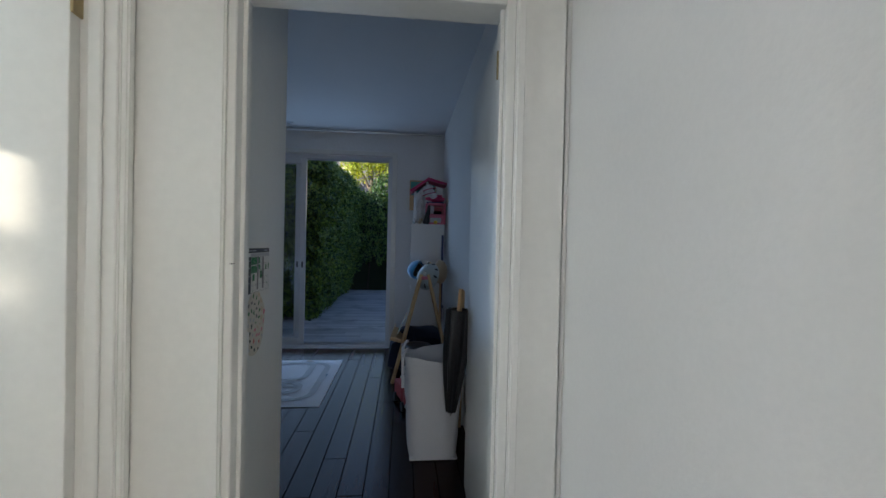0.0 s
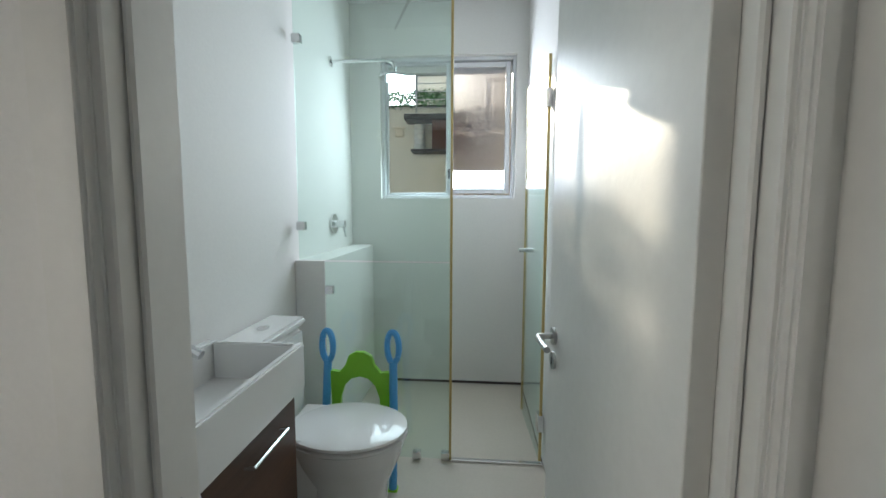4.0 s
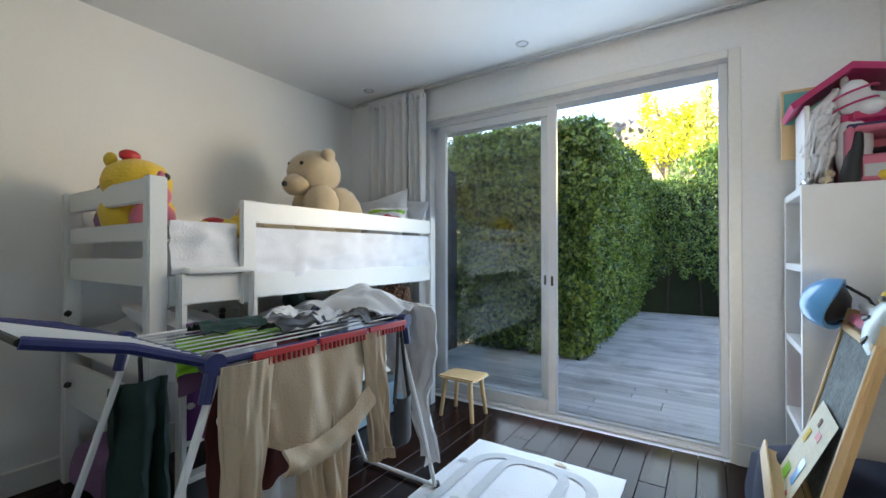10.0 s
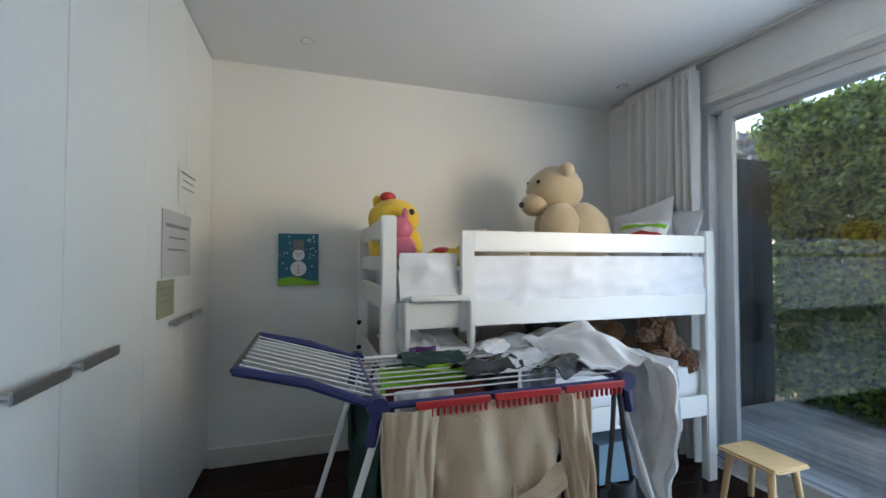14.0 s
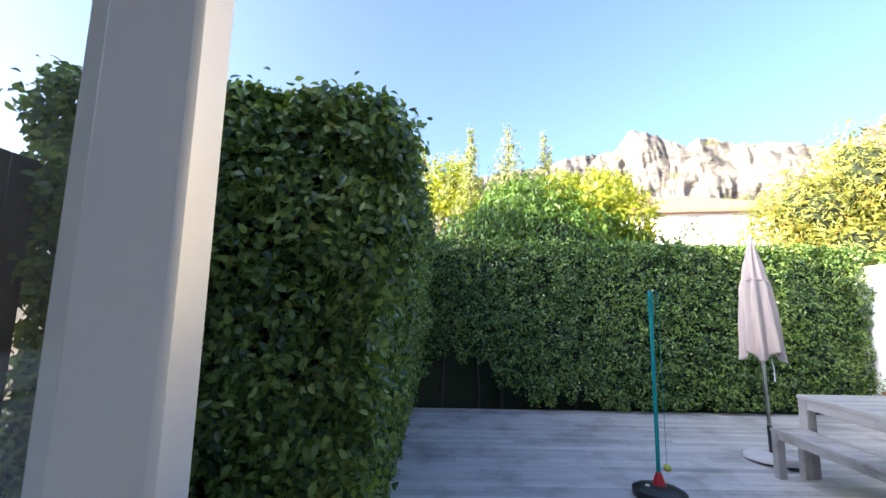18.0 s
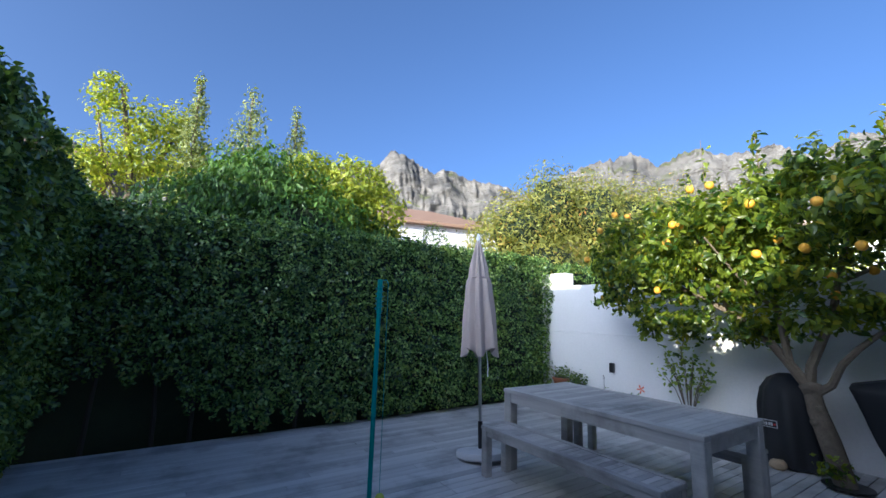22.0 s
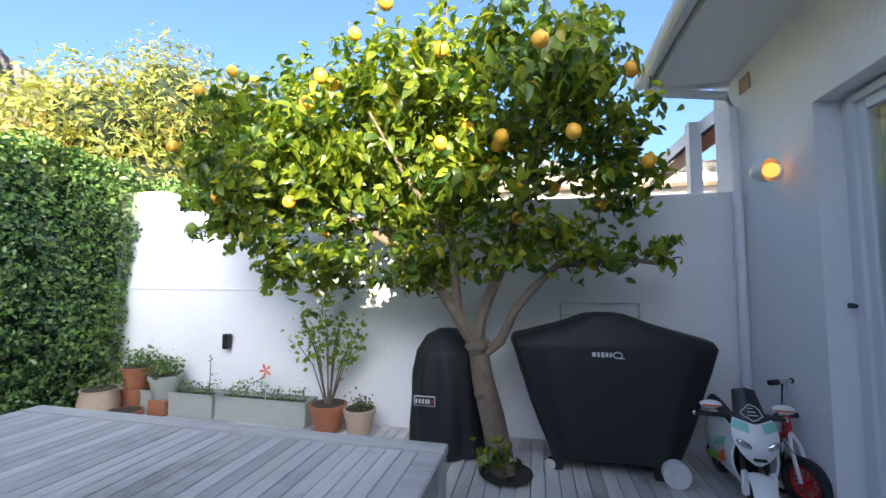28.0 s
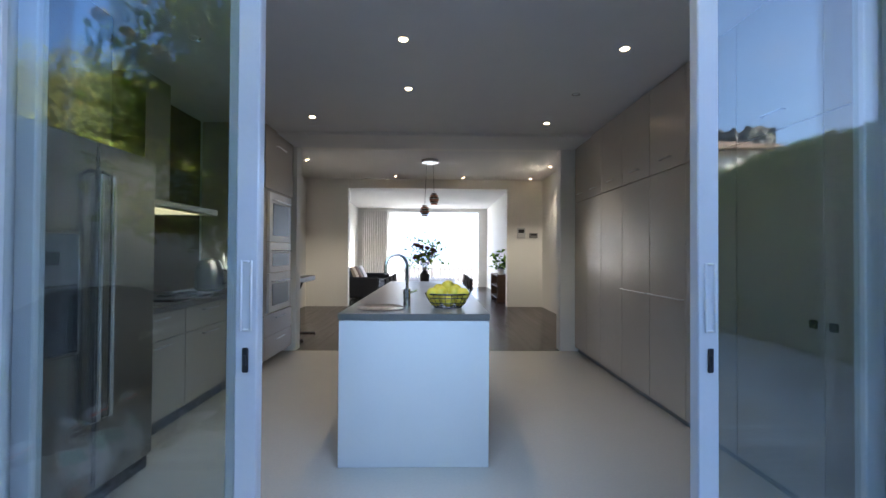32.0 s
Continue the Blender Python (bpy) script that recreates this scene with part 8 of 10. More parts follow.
for y in (-0.44, 0.36):
    b = B()
    if y < 0:
        cyl(b, (-0.29, y, 0.085), (-0.235, y, 0.085), 0.085, seg=28)
        wl = part("wheel", b, M_SHINE, bbq, "pale grey plastic wheel")
        b = B()
        cyl(b, (-0.297, y, 0.085), (-0.29, y, 0.085), 0.03, seg=16)
        part("hub", b, M_SHINE, wl)
        for k in range(7):
            b = B()
            box(b, -0.294, -0.289, y - 0.004, y + 0.004, 0.11, 0.16, 0.0, 1, Matrix.Translation((0, y, 0.085)) @ Matrix.Rotation(k * math.tau / 7, 4, "X") @ Matrix.Translation((0, -y, -0.085)))
            part("spoke", b, M_SHINE, wl)
    else:
        cyl(b, (-0.2, y, 0.04), (-0.15, y, 0.04), 0.04, seg=16)
        part("castor", b, M_CHROME, bbq, "small shiny castor")
for x, y in ((-0.15, 0.30), (0.18, 0.3), (0.18, -0.38), (-0.17, -0.36)):
    b = B()
    box(b, x - 0.03, x + 0.03, y - 0.03, y + 0.03, 0.0, 0.16, 0.004)
    part("leg", b, M_BLACK, bbq)
ket = thing("kettle_barbecue", pose(5.84, 7.73, DZ), "round kettle barbecue under a black cover", "barbecue")
b = B()
cover_body(b, [(0.02, -0.26, 0.26, -0.29, 0.29, 2.3), (0.3, -0.27, 0.27, -0.285, 0.285, 2.2), (0.62, -0.265, 0.265, -0.27, 0.27, 2.1), (0.78, -0.24, 0.24, -0.25, 0.25, 2), (0.90, -0.15, 0.15, -0.17, 0.17, 2), (0.95, -0.05, 0.05, -0.07, 0.07, 2), (0.955, -0.01, 0.01, -0.01, 0.01, 2)], 48, 3.0, 0.018)
part("cover", b, M_COVER, ket, "black fabric cover")
b = B()
box(b, -0.284, -0.279, 0.035, 0.2, 0.40, 0.475, 0.002)
part("logo", b, M_SHINE, ket, "white framed maker's mark as plain shapes")
b = B()
box(b, -0.287, -0.283, 0.042, 0.193, 0.407, 0.468, 0.001)
part("logo_field", b, M_BLACK, ket)
b = B()
for y in (0.18, 0.155, 0.13, 0.105, 0.085):
    box(b, -0.290, -0.286, y - 0.009, y + 0.006, 0.42, 0.452, 0.001)
part("logo_bars", b, M_SHINE, ket)
b = B()
cyl(b, (-0.29, 0.058, 0.436), (-0.286, 0.058, 0.436), 0.011, seg=12)
part("logo_dot", b, M_RED, ket)
b = B()
cyl(b, (-0.2, 0.24, 0.02), (-0.3, 0.3, 0.13), 0.012, seg=8)
part("leg", b, M_STEEL, ket)
b = B()
ball(b, (0, 0, 0.05), (0.07, 0.08, 0.055), 2, 0.2, 3)
solo("stone", b, mat("sandstone", (0.42, 0.31, 0.19), 0.9, vary=0.15), pose(5.52, 7.78, DZ), "tan rounded stone on the deck", "stone")
b = B()
for z in (0, 0.045, 0.09, 0.2):
    tube(b, [(0, -0.31, z), (0, 0.31, z)], 0.005, 6)
for y in (-0.31, 0.31):
    tube(b, [(0, y, -0.05), (0, y, 0.2)], 0.007, 6), tube(b, [(0, y, 0.18), (0.05, y, 0.18)], 0.006, 6)
solo("wall_rack", b, M_STEEL, pose(6.17, 6.51, 0.93), "grey folding drying rack fixed to the garden wall", "rack")

# pots and planters
M_HERB = leafy("herb_leaves", (0.05, 0.09, 0.03), (0.16, 0.24, 0.07), 0.5, 0.3, (0.3, 0.26, 0.08))


def planted(name, m, profile, material, label, count, spread, height, size, leafmat, seg=24, category="plant pot"):
    o = thing(name, m, label, category)
    b = B()
    lathe(b, profile, seg)
    part("pot", b, material, o)
    top = max(z for _, z in profile)
    rim = max(r for r, z in profile if z > top * 0.8)
    b = B()
    lathe(b, [(rim * 0.86, top - 0.012), (rim * 0.86, top + 0.003)], seg)
    part("soil", b, M_EARTH, o)
    if count:
        q = rng.normal(size=(count, 3)) * (spread, spread, height * 0.3) + (0, 0, top + height * 0.45)
        q[:, 2] = q[:, 2].clip(top + 0.01, None)
        v, f = leaves(q, rng.normal(size=(count, 3)) + (0, 0, 1), size, rng, 0.6, 0.55, 0.3)
        tagged(link("foliage", np_mesh("leaves", v, f), leafmat, o), "leafy growth", kind="stuff")
    return o


POT = [(0.10, 0), (0.115, 0.02), (0.15, 0.2), (0.165, 0.2), (0.168, 0.235), (0.15, 0.24)]
planted("plant_pot", pose(5.95, 8.84, DZ), POT, M_TERRA, "terracotta pot with a leggy shrub", 0, 0, 0, 0, M_HERB)
planted("plant_pot", pose(5.93, 8.53, DZ), [(r * 0.85, z * 0.95) for r, z in POT], M_CLAY, "pale clay pot with low herbs", 120, 0.06, 0.1, 0.035, M_HERB)
planted("plant_pot", pose(5.72, 11.12, DZ), [(0.12, 0), (0.16, 0.05), (0.17, 0.16), (0.15, 0.26), (0.16, 0.28)], M_CLAY, "weathered clay urn in the deck corner", 40, 0.08, 0.1, 0.04, M_HERB)
planted("plant_pot", pose(6.0, 11.0, 0.20), [(r * 0.95, z * 0.9) for r, z in POT], M_TERRA, "terracotta pot on a stand in the corner", 240, 0.10, 0.17, 0.05, M_HERB)
planted("plant_pot", pose(6.0, 10.66, 0.12), [(r * 0.92, z * 0.95) for r, z in POT], M_TROUGH, "grey-green pot with round leaves", 190, 0.08, 0.17, 0.055, M_HERB)
for x, y, h in ((6.0, 11.0, 0.20 - DZ), (6.0, 10.66, 0.12 - DZ)):
    b = B()
    box(b, -0.1, 0.1, -0.1, 0.1, 0, h, 0.01)
    solo("brick_block", b, M_TERRA, pose(x, y, DZ), "terracotta block under a pot", "block")
planted("saucer_pot", pose(5.68, 10.78, DZ), [(0.12, 0), (0.155, 0.05), (0.165, 0.11)], M_TERRA, "shallow terracotta bowl on the deck", 0, 0, 0, 0, M_HERB)
shrub = thing("potted_shrub", pose(5.95, 8.84, 0.19), "leggy shrub with yellow-green leaves against the wall", "shrub")
pts = []
for k in range(14):
    a = k * 2.4
    tip = Vector((0.12 * math.cos(a) - 0.03, 0.30 * math.sin(a), random.uniform(0.5, 0.85)))
    b = B()
    tube(b, [(0.02 * math.cos(a), 0.02 * math.sin(a), 0), tip * 0.5 + Vector((0, 0, 0.08)), tip], [0.007, 0.005, 0.003], 5)
    part("stem", b, M_TRUNK, shrub)
    pts += [tip * s + Vector((0, 0, 0.03)) for s in np.linspace(0.55, 1.08, 22)]
q = np.array([tuple(x) for x in pts]) + rng.normal(size=(len(pts), 3)) * 0.045
v, f = leaves(q, rng.normal(size=q.shape) + (-0.6, 0, 1), 0.06, rng, 0.5, 0.75, 0.2)
tagged(link("foliage", np_mesh("leaves", v, f), leafy("shrub_leaves", (0.09, 0.15, 0.03), (0.26, 0.34, 0.06), 0.5, 0.35), shrub), "yellow-green leaves", kind="stuff")
for y0, y1 in ((9.07, 10.03), (10.06, 10.98)):
    o = thing("trough_planter", pose(6.06, (y0 + y1) / 2, DZ), "long sage-grey trough planter with herbs by the garden wall", "planter")
    w = (y1 - y0) / 2
    b = B()
    for z0, z1, x in ((0, 0.2, 0.105), (0.2, 0.225, 0.115)):
        box(b, -x, -x + 0.02, -w, w, z0, z1, 0.003), box(b, x - 0.02, x, -w, w, z0, z1, 0.003)
        box(b, -x + 0.02, x - 0.02, -w, -w + 0.02, z0, z1, 0.003), box(b, -x + 0.02, x - 0.02, w - 0.02, w, z0, z1, 0.003)
    part("trough", b, M_TROUGH, o)
    b = B()
    box(b, -0.084, 0.084, -w + 0.021, w - 0.021, 0.01, 0.19)
    part("soil", b, M_EARTH, o)
    q = rng.random((360, 3)) * (0.16, 2 * w - 0.1, 0.13) + (-0.08, -w + 0.05, 0.18)
    q[:, 2] += 0.1 * (np.sin(q[:, 1] * 9) > 0.2) * rng.random(360)
    v, f = leaves(q, rng.normal(size=(360, 3)) + (0, 0, 1), 0.035, rng, 0.6, 0.5)
    tagged(link("herbs", np_mesh("herbs", v, f), M_HERB, o), "small green herbs", kind="stuff")
b = B()
box(b, -0.03, 0.03, -0.035, 0.035, 0, 0.15, 0.006, 2), box(b, 0.03, 0.045, -0.02, 0.02, 0.03, 0.12)
solo("wall_light", b, M_BLACK, pose(6.173, 10.11, 0.60), "small black box light on the garden wall", "wall light")
b = B()
tube(b, [(0, 0, 0), (0, 0, 0.32)], 0.004, 6), tube(b, [(0.0, 0.02, 0.32), (0, -0.015, 0.35), (0, 0.015, 0.37), (0, 0, 0.39)], 0.006, 6)
solo("garden_stake", b, M_BLACK, pose(6.05, 10.18, 0.17), "thin black ornamental stake in the planter", "garden stake")
pw = thing("pinwheel", pose(6.05, 9.55, 0.17), "orange toy pinwheel stuck in the planter", "pinwheel")
b = B()
tube(b, [(0, 0, 0), (0, 0, 0.27)], 0.003, 6)
part("stick", b, M_WHITE, pw)
M_ORANGE = mat("orange_plastic", (0.75, 0.14, 0.06), 0.4, vary=0.06)
for k in range(5):
    b = B()
    prism(b, [(0, 0), (0.055, 0.012), (0.06, 0.035), (0.02, 0.022)], -0.004, 0.002, pose(-0.012, 0, 0.27, 0, -90, 0) @ pose(0, 0, 0, 12, 0, k * 72))
    part("blade", b, M_ORANGE, pw)

# wall lamp, air vent, downpipe
sc = thing("wall_lamp", pose(5.64, 5.412, 2.06), "white domed wall lamp glowing warm orange", "wall lamp")
b = B()
ax_ = Vector((0.86, 0.48, 0.12)).normalized()
up_ = ax_.cross(Vector((0, 0, 1))).normalized()
sd_ = ax_.cross(up_)
sheet(b, 32, 14, lambda u, v: Vector((-0.02, 0.075, 0)) + 0.1 * (ax_ * math.cos(0.02 + v * 1.62) * 1.15 + (up_ * math.cos(u * math.tau) + sd_ * math.sin(u * math.tau) * 0.82) * math.sin(0.02 + v * 1.62)), 0.006)
part("shell", b, M_WHITE, sc, "white domed shell open to one side")
b = B()
cyl(b, (0.02, 0.0, 0), (0.02, 0.05, 0), 0.05, seg=24)
part("mount", b, M_WHITE, sc)
b = B()
ball(b, (-0.02, 0.07, 0.0), (0.035, 0.05, 0.05), 3)
part("bulb", b, glow("orange_glow", (1.0, 0.38, 0.06), 0.42), sc, "warm glowing bulb")
b = B()
box(b, -0.075, 0.075, -0.005, 0.008, -0.06, 0.06, 0.003)
for k in range(5):
    for j in range(7):
        box(b, -0.066 + j * 0.02, -0.053 + j * 0.02, 0.006, 0.012, -0.052 + k * 0.022, -0.038 + k * 0.022)
solo("air_vent", b, M_CLAY, pose(6.05, 5.416, 2.86), "beige clay air brick under the eaves", "vent")
dp = thing("downpipe", pose(6.14, 5.46, DZ), "white painted downpipe at the corner of the house", "downpipe")
b = B()
tube(b, [(0, 0, 0.02), (0, 0, 2.72), (0.0, 0.05, 2.84), (0.05, 0.52, 2.93), (0.05, 0.62, 3.0)], 0.036, 14)
part("pipe", b, M_ALU, dp)
for z in (0.6, 1.5, 2.5):
    b = B()
    lathe(b, [(0.037, z), (0.045, z + 0.002), (0.045, z + 0.03), (0.037, z + 0.032)], 16)
    box(b, -0.01, 0.01, -0.046, -0.03, z, z + 0.03)
    part("bracket", b, M_ALU, dp)


# toy motorbike and balance bike
def wheel(parent, at, r, w, tyre, rim, spokes=6, axis="X"):
    """A small wheel: tyre, coloured rim and spokes."""
    turn_ = pose(*at, 0, 90, 0) if axis == "X" else pose(*at, 90, 0, 0)
    b = B()
    tube(b, [((r - w) * math.cos(a), (r - w) * math.sin(a), 0) for a in np.linspace(0, math.tau, 32, endpoint=False)], w, 8, True)
    t = part("wheel", b, tyre, parent, "", turn_)
    b = B()
    tube(b, [((r - 2.1 * w) * math.cos(a), (r - 2.1 * w) * math.sin(a), 0) for a in np.linspace(0, math.tau, 32, endpoint=False)], w * 0.42, 6, True)
    part("rim", b, rim, t)
    b = B()
    cyl(b, (0, 0, -w), (0, 0, w), 0.02, seg=12)
    part("hub", b, rim, t)
    for k in range(spokes):
        a = k * math.tau / spokes
        b = B()
        cyl(b, (0.015 * math.cos(a), 0.015 * math.sin(a), 0), ((r - 2.1 * w) * math.cos(a), (r - 2.1 * w) * math.sin(a), 0), 0.005, seg=5)
        part("spoke", b, rim, t)
    return t


moto = thing("toy_motorbike", pose(5.62, 5.77, DZ, 0, 0, 86) @ Matrix.Scale(1.02, 4), "white and mint children's electric motorbike", "toy motorbike")
M_MINT = mat("mint_plastic", (0.25, 0.58, 0.50), 0.35, vary=0.05)
wheel(moto, (0, 0.33, 0.11), 0.11, 0.045, M_BLACK, M_BLACK, 6)
wheel(moto, (0, -0.27, 0.11), 0.11, 0.045, M_BLACK, M_BLACK, 6)


def cowl(u, v, lift=0.0):
    """The pointed front fairing: across by u, from its brow to its chin by v."""
    x = (2 * u - 1) * (0.098 + 0.04 * math.sin(v * 2.4) - 0.11 * v ** 2.2)
    return Vector((x, 0.285 + lift + 0.085 * math.sin(0.25 + v * 2.2) - 1.9 * abs(x) ** 1.7, 0.505 - 0.215 * v + 0.25 * abs(x) * (1 - v)))


b = B()
sheet(b, 20, 14, cowl, 0.012)
part("nose", b, M_WHITE, moto, "white pointed front fairing")
b = B()
box(b, -0.035, 0.035, 0.352, 0.372, 0.322, 0.338, 0.006, 2)
part("air_intake", b, M_BLACK, moto)
for s in (-1, 1):
    rod(moto, "fork", M_BLACK, [(s * 0.062, 0.33, 0.12), (s * 0.06, 0.285, 0.27), (s * 0.05, 0.22, 0.44)], 0.014)
    b = B()
    box(b, s * 0.068 - 0.018, s * 0.068 + 0.018, 0.315, 0.35, 0.12, 0.26, 0.01, 2)
    part("fork_guard", b, M_WHITE, moto, "white fork guard")
    rod(moto, "mirror_arm", M_BLACK, [(s * 0.09, 0.24, 0.52), (s * 0.16, 0.2, 0.555)], 0.008)
    b = B()
    ball(b, (s * 0.185, 0.2, 0.575), (0.062, 0.022, 0.026), 2)
    part("mirror", b, M_WHITE, moto, "white mirror with an orange edge")
    b = B()
    box(b, s * 0.185 - 0.048, s * 0.185 + 0.048, 0.212, 0.225, 0.566, 0.576, 0.003)
    part("mirror_trim", b, M_ORANGE, moto)
    rod(moto, "handlebar", M_BLACK, [(0, 0.17, 0.49), (s * 0.12, 0.14, 0.50), (s * 0.24, 0.08, 0.485)], 0.014)
    b = B()
    ball(b, (s * 0.245, 0.078, 0.484), 0.018, 2)
    part("bar_end", b, M_CHROME, moto)
    b = B()
    ball(b, (0, 0, 0), (0.048, 0.016, 0.02), 2, 0, 6, Matrix.Rotation(radians(-30 * s), 3, "Y"))
    bmesh.ops.translate(b, vec=(s * 0.066, 0.352, 0.405), verts=b.verts[:])
    part("headlight", b, M_CHROME, moto, "silver headlight")
    b = B()
    sheet(b, 8, 4, lambda u, v: cowl(0.5 + s * (0.16 + 0.33 * u), 0.02 + 0.2 * v, 0.005), 0.003)
    part("brow", b, M_MINT, moto, "mint green brow stripe")
    b = B()
    sheet(b, 12, 8, lambda u, v: Vector((s * (0.075 + 0.045 * math.sin(v * math.pi)), 0.29 - 0.46 * u, 0.17 + 0.27 * v - 0.03 * u + 0.06 * u * v)), 0.012)
    part("fairing", b, M_WHITE, moto, "white side fairing with mint flash")
    for mt, y0, w, z0, h, lb in ((M_MINT, 0.20, 0.16, 0.34, 0.05, "mint decal"), (M_ORANGE, 0.22, 0.09, 0.26, 0.06, "orange decal"), (M_GREEN, 0.08, 0.2, 0.2, 0.05, "green decal")):
        b = B()
        sheet(b, 6, 3, lambda u, v: Vector((s * (0.089 + 0.045 * math.sin(((z0 + h * v) - 0.17) / 0.27 * math.pi)), y0 - w * u, z0 + h * v - 0.05 * u)), 0.004)
        part("decal", b, mt, moto, lb)
b = B()
sheet(b, 10, 10, lambda u, v: Vector(((u - 0.5) * (0.19 - 0.07 * v), 0.315 - 0.13 * v - 0.9 * (u - 0.5) ** 2 * (0.19 - 0.07 * v), 0.475 + 0.19 * v + 0.02 * (1 - abs(2 * u - 1)) * v)), 0.005)
part("windscreen", b, M_BLACK, moto, "dark windscreen with a pale sticker")
b = B()
badge = [(0.05 * (1 + 0.13 * math.cos(3 * a + 1) + 0.07 * math.cos(7 * a)) * math.cos(a), 0.034 * (1 + 0.15 * math.cos(4 * a) + 0.08 * math.cos(9 * a)) * math.sin(a)) for a in np.linspace(0, math.tau, 40, endpoint=False)]
tube(b, [(x, 0.272 - (z - 0.0) * 0.68 + 0.004, 0.562 + z) for x, z in badge], 0.0028, 5, True)
part("sticker", b, M_WHITE, moto, "pale ragged sticker outline")
for k in range(3):
    b = B()
    box(b, -0.028 + 0.008 * k, 0.024 - 0.004 * k, 0.282 - k * 0.012, 0.286 - k * 0.012, 0.547 + k * 0.016, 0.552 + k * 0.016, 0.001)
    part("sticker_bar", b, M_WHITE, moto)
b = B()
sheet(b, 8, 14, lambda u, v: Vector(((u - 0.5) * 0.12, 0.33 + 0.128 * math.cos(-0.1 + v * 1.9) * (1 - 0.25 * (2 * u - 1) ** 2), 0.11 + 0.135 * math.sin(-0.1 + v * 1.9) * (1 - 0.12 * (2 * u - 1) ** 2))), 0.008)
part("mudguard", b, M_WHITE, moto, "white front mudguard")
b = B()
sheet(b, 8, 12, lambda u, v: Vector(((u - 0.5) * (0.15 - 0.05 * v), 0.05 - 0.44 * v, 0.40 + 0.05 * math.sin(v * 2.2) - 0.25 * (u - 0.5) ** 2 + 0.06 * v)), 0.03)
part("seat", b, M_BLACK, moto)
b = B()
box(b, -0.06, 0.06, -0.3, 0.2, 0.12, 0.36, 0.03, 2)
part("body", b, M_BLACK, moto)
b = B()
box(b, -0.066, 0.066, -0.24, -0.1, 0.14, 0.24, 0.01)
part("footrest", b, M_RED, moto)
bike = thing("balance_bike", pose(5.70, 5.56, DZ, 0, 0, 112), "children's red-wheeled balance bike leaning by the house wall", "bicycle")
wheel(bike, (0, 0.25, 0.15), 0.15, 0.03, M_BLACK, M_RED, 14)
wheel(bike, (0, -0.25, 0.15), 0.15, 0.03, M_BLACK, M_RED, 14)
rod(bike, "frame", M_RED, [(0, -0.25, 0.15), (0, -0.05, 0.22), (0, 0.16, 0.42)], 0.018)
for s in (-1, 1):
    rod(bike, "fork", M_WHITE, [(s * 0.035, 0.25, 0.15), (s * 0.035, 0.2, 0.34), (0, 0.17, 0.42)], 0.012)
    rod(bike, "grip", M_NAVY, [(s * 0.1, 0.13, 0.50), (s * 0.18, 0.11, 0.50)], 0.017)
rod(bike, "handlebar", M_BLACK, [(-0.18, 0.11, 0.50), (0, 0.15, 0.5), (0.18, 0.11, 0.50)], 0.011)
rod(bike, "head_tube", M_RED, [(0, 0.17, 0.36), (0, 0.15, 0.51)], 0.02)
rod(bike, "brake_cable", M_BLACK, [(0.1, 0.13, 0.5), (0.16, 0.25, 0.42), (0.1, 0.27, 0.34), (0.03, 0.24, 0.3)], 0.003)
b = B()
box(b, -0.05, 0.05, -0.2, -0.02, 0.31, 0.35, 0.015, 2)
part("saddle", b, M_BLACK, bike)
rod(bike, "seat_post", M_STEEL, [(0, -0.1, 0.2), (0, -0.11, 0.32)], 0.012)
sco = thing("scooter", pose(5.66, 5.50, DZ, 4, 0, -60), "silver kick scooter leaning on the wall", "scooter")
rod(sco, "stem", M_CHROME, [(0, 0, 0.06), (0, 0, 0.71)], 0.016)
rod(sco, "handlebar", M_CHROME, [(-0.1, 0, 0.71), (0.1, 0, 0.71)], 0.013)
for s in (-1, 1):
    rod(sco, "grip", M_BLACK, [(s * 0.06, 0, 0.71), (s * 0.13, 0, 0.71)], 0.018)
b = B()
box(b, -0.05, 0.05, 0.03, 0.45, 0.05, 0.07, 0.006)
part("footboard", b, M_STEEL, sco)
wheel(sco, (0, 0, 0.05), 0.05, 0.014, M_BLACK, M_WHITE, 3)
wheel(sco, (0, 0.48, 0.05), 0.05, 0.014, M_BLACK, M_WHITE, 3)


# ---- plants and houses beyond the hedge ----
def bush(name, m, blobs, count, size, material, label, trunk=None, shell=0.75, wide=0.45, droop=0.3, category="tree"):
    o = thing(name, m, label, category)
    p, n = crown_points(blobs, count, rng, shell)
    v, f = leaves(p, n + (0, 0, 0.4), size, rng, 0.6, wide, 0.25, droop)
    tagged(link("crown", np_mesh("crown", v, f), material, o), "leafy crown", kind="stuff")
    # dark balls paint shade into the middle of large crowns
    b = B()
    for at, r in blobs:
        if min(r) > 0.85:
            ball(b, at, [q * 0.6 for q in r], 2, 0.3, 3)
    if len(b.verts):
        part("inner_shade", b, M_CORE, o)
    else:
        b.free()
    for pts, r0 in trunk or ():
        b = B()
        tube(b, pts, [r0 + (r0 * 0.35 - r0) * k / (len(pts) - 1) for k in range(len(pts))], 7)
        part("trunk", b, M_TRUNK, o)
    return o


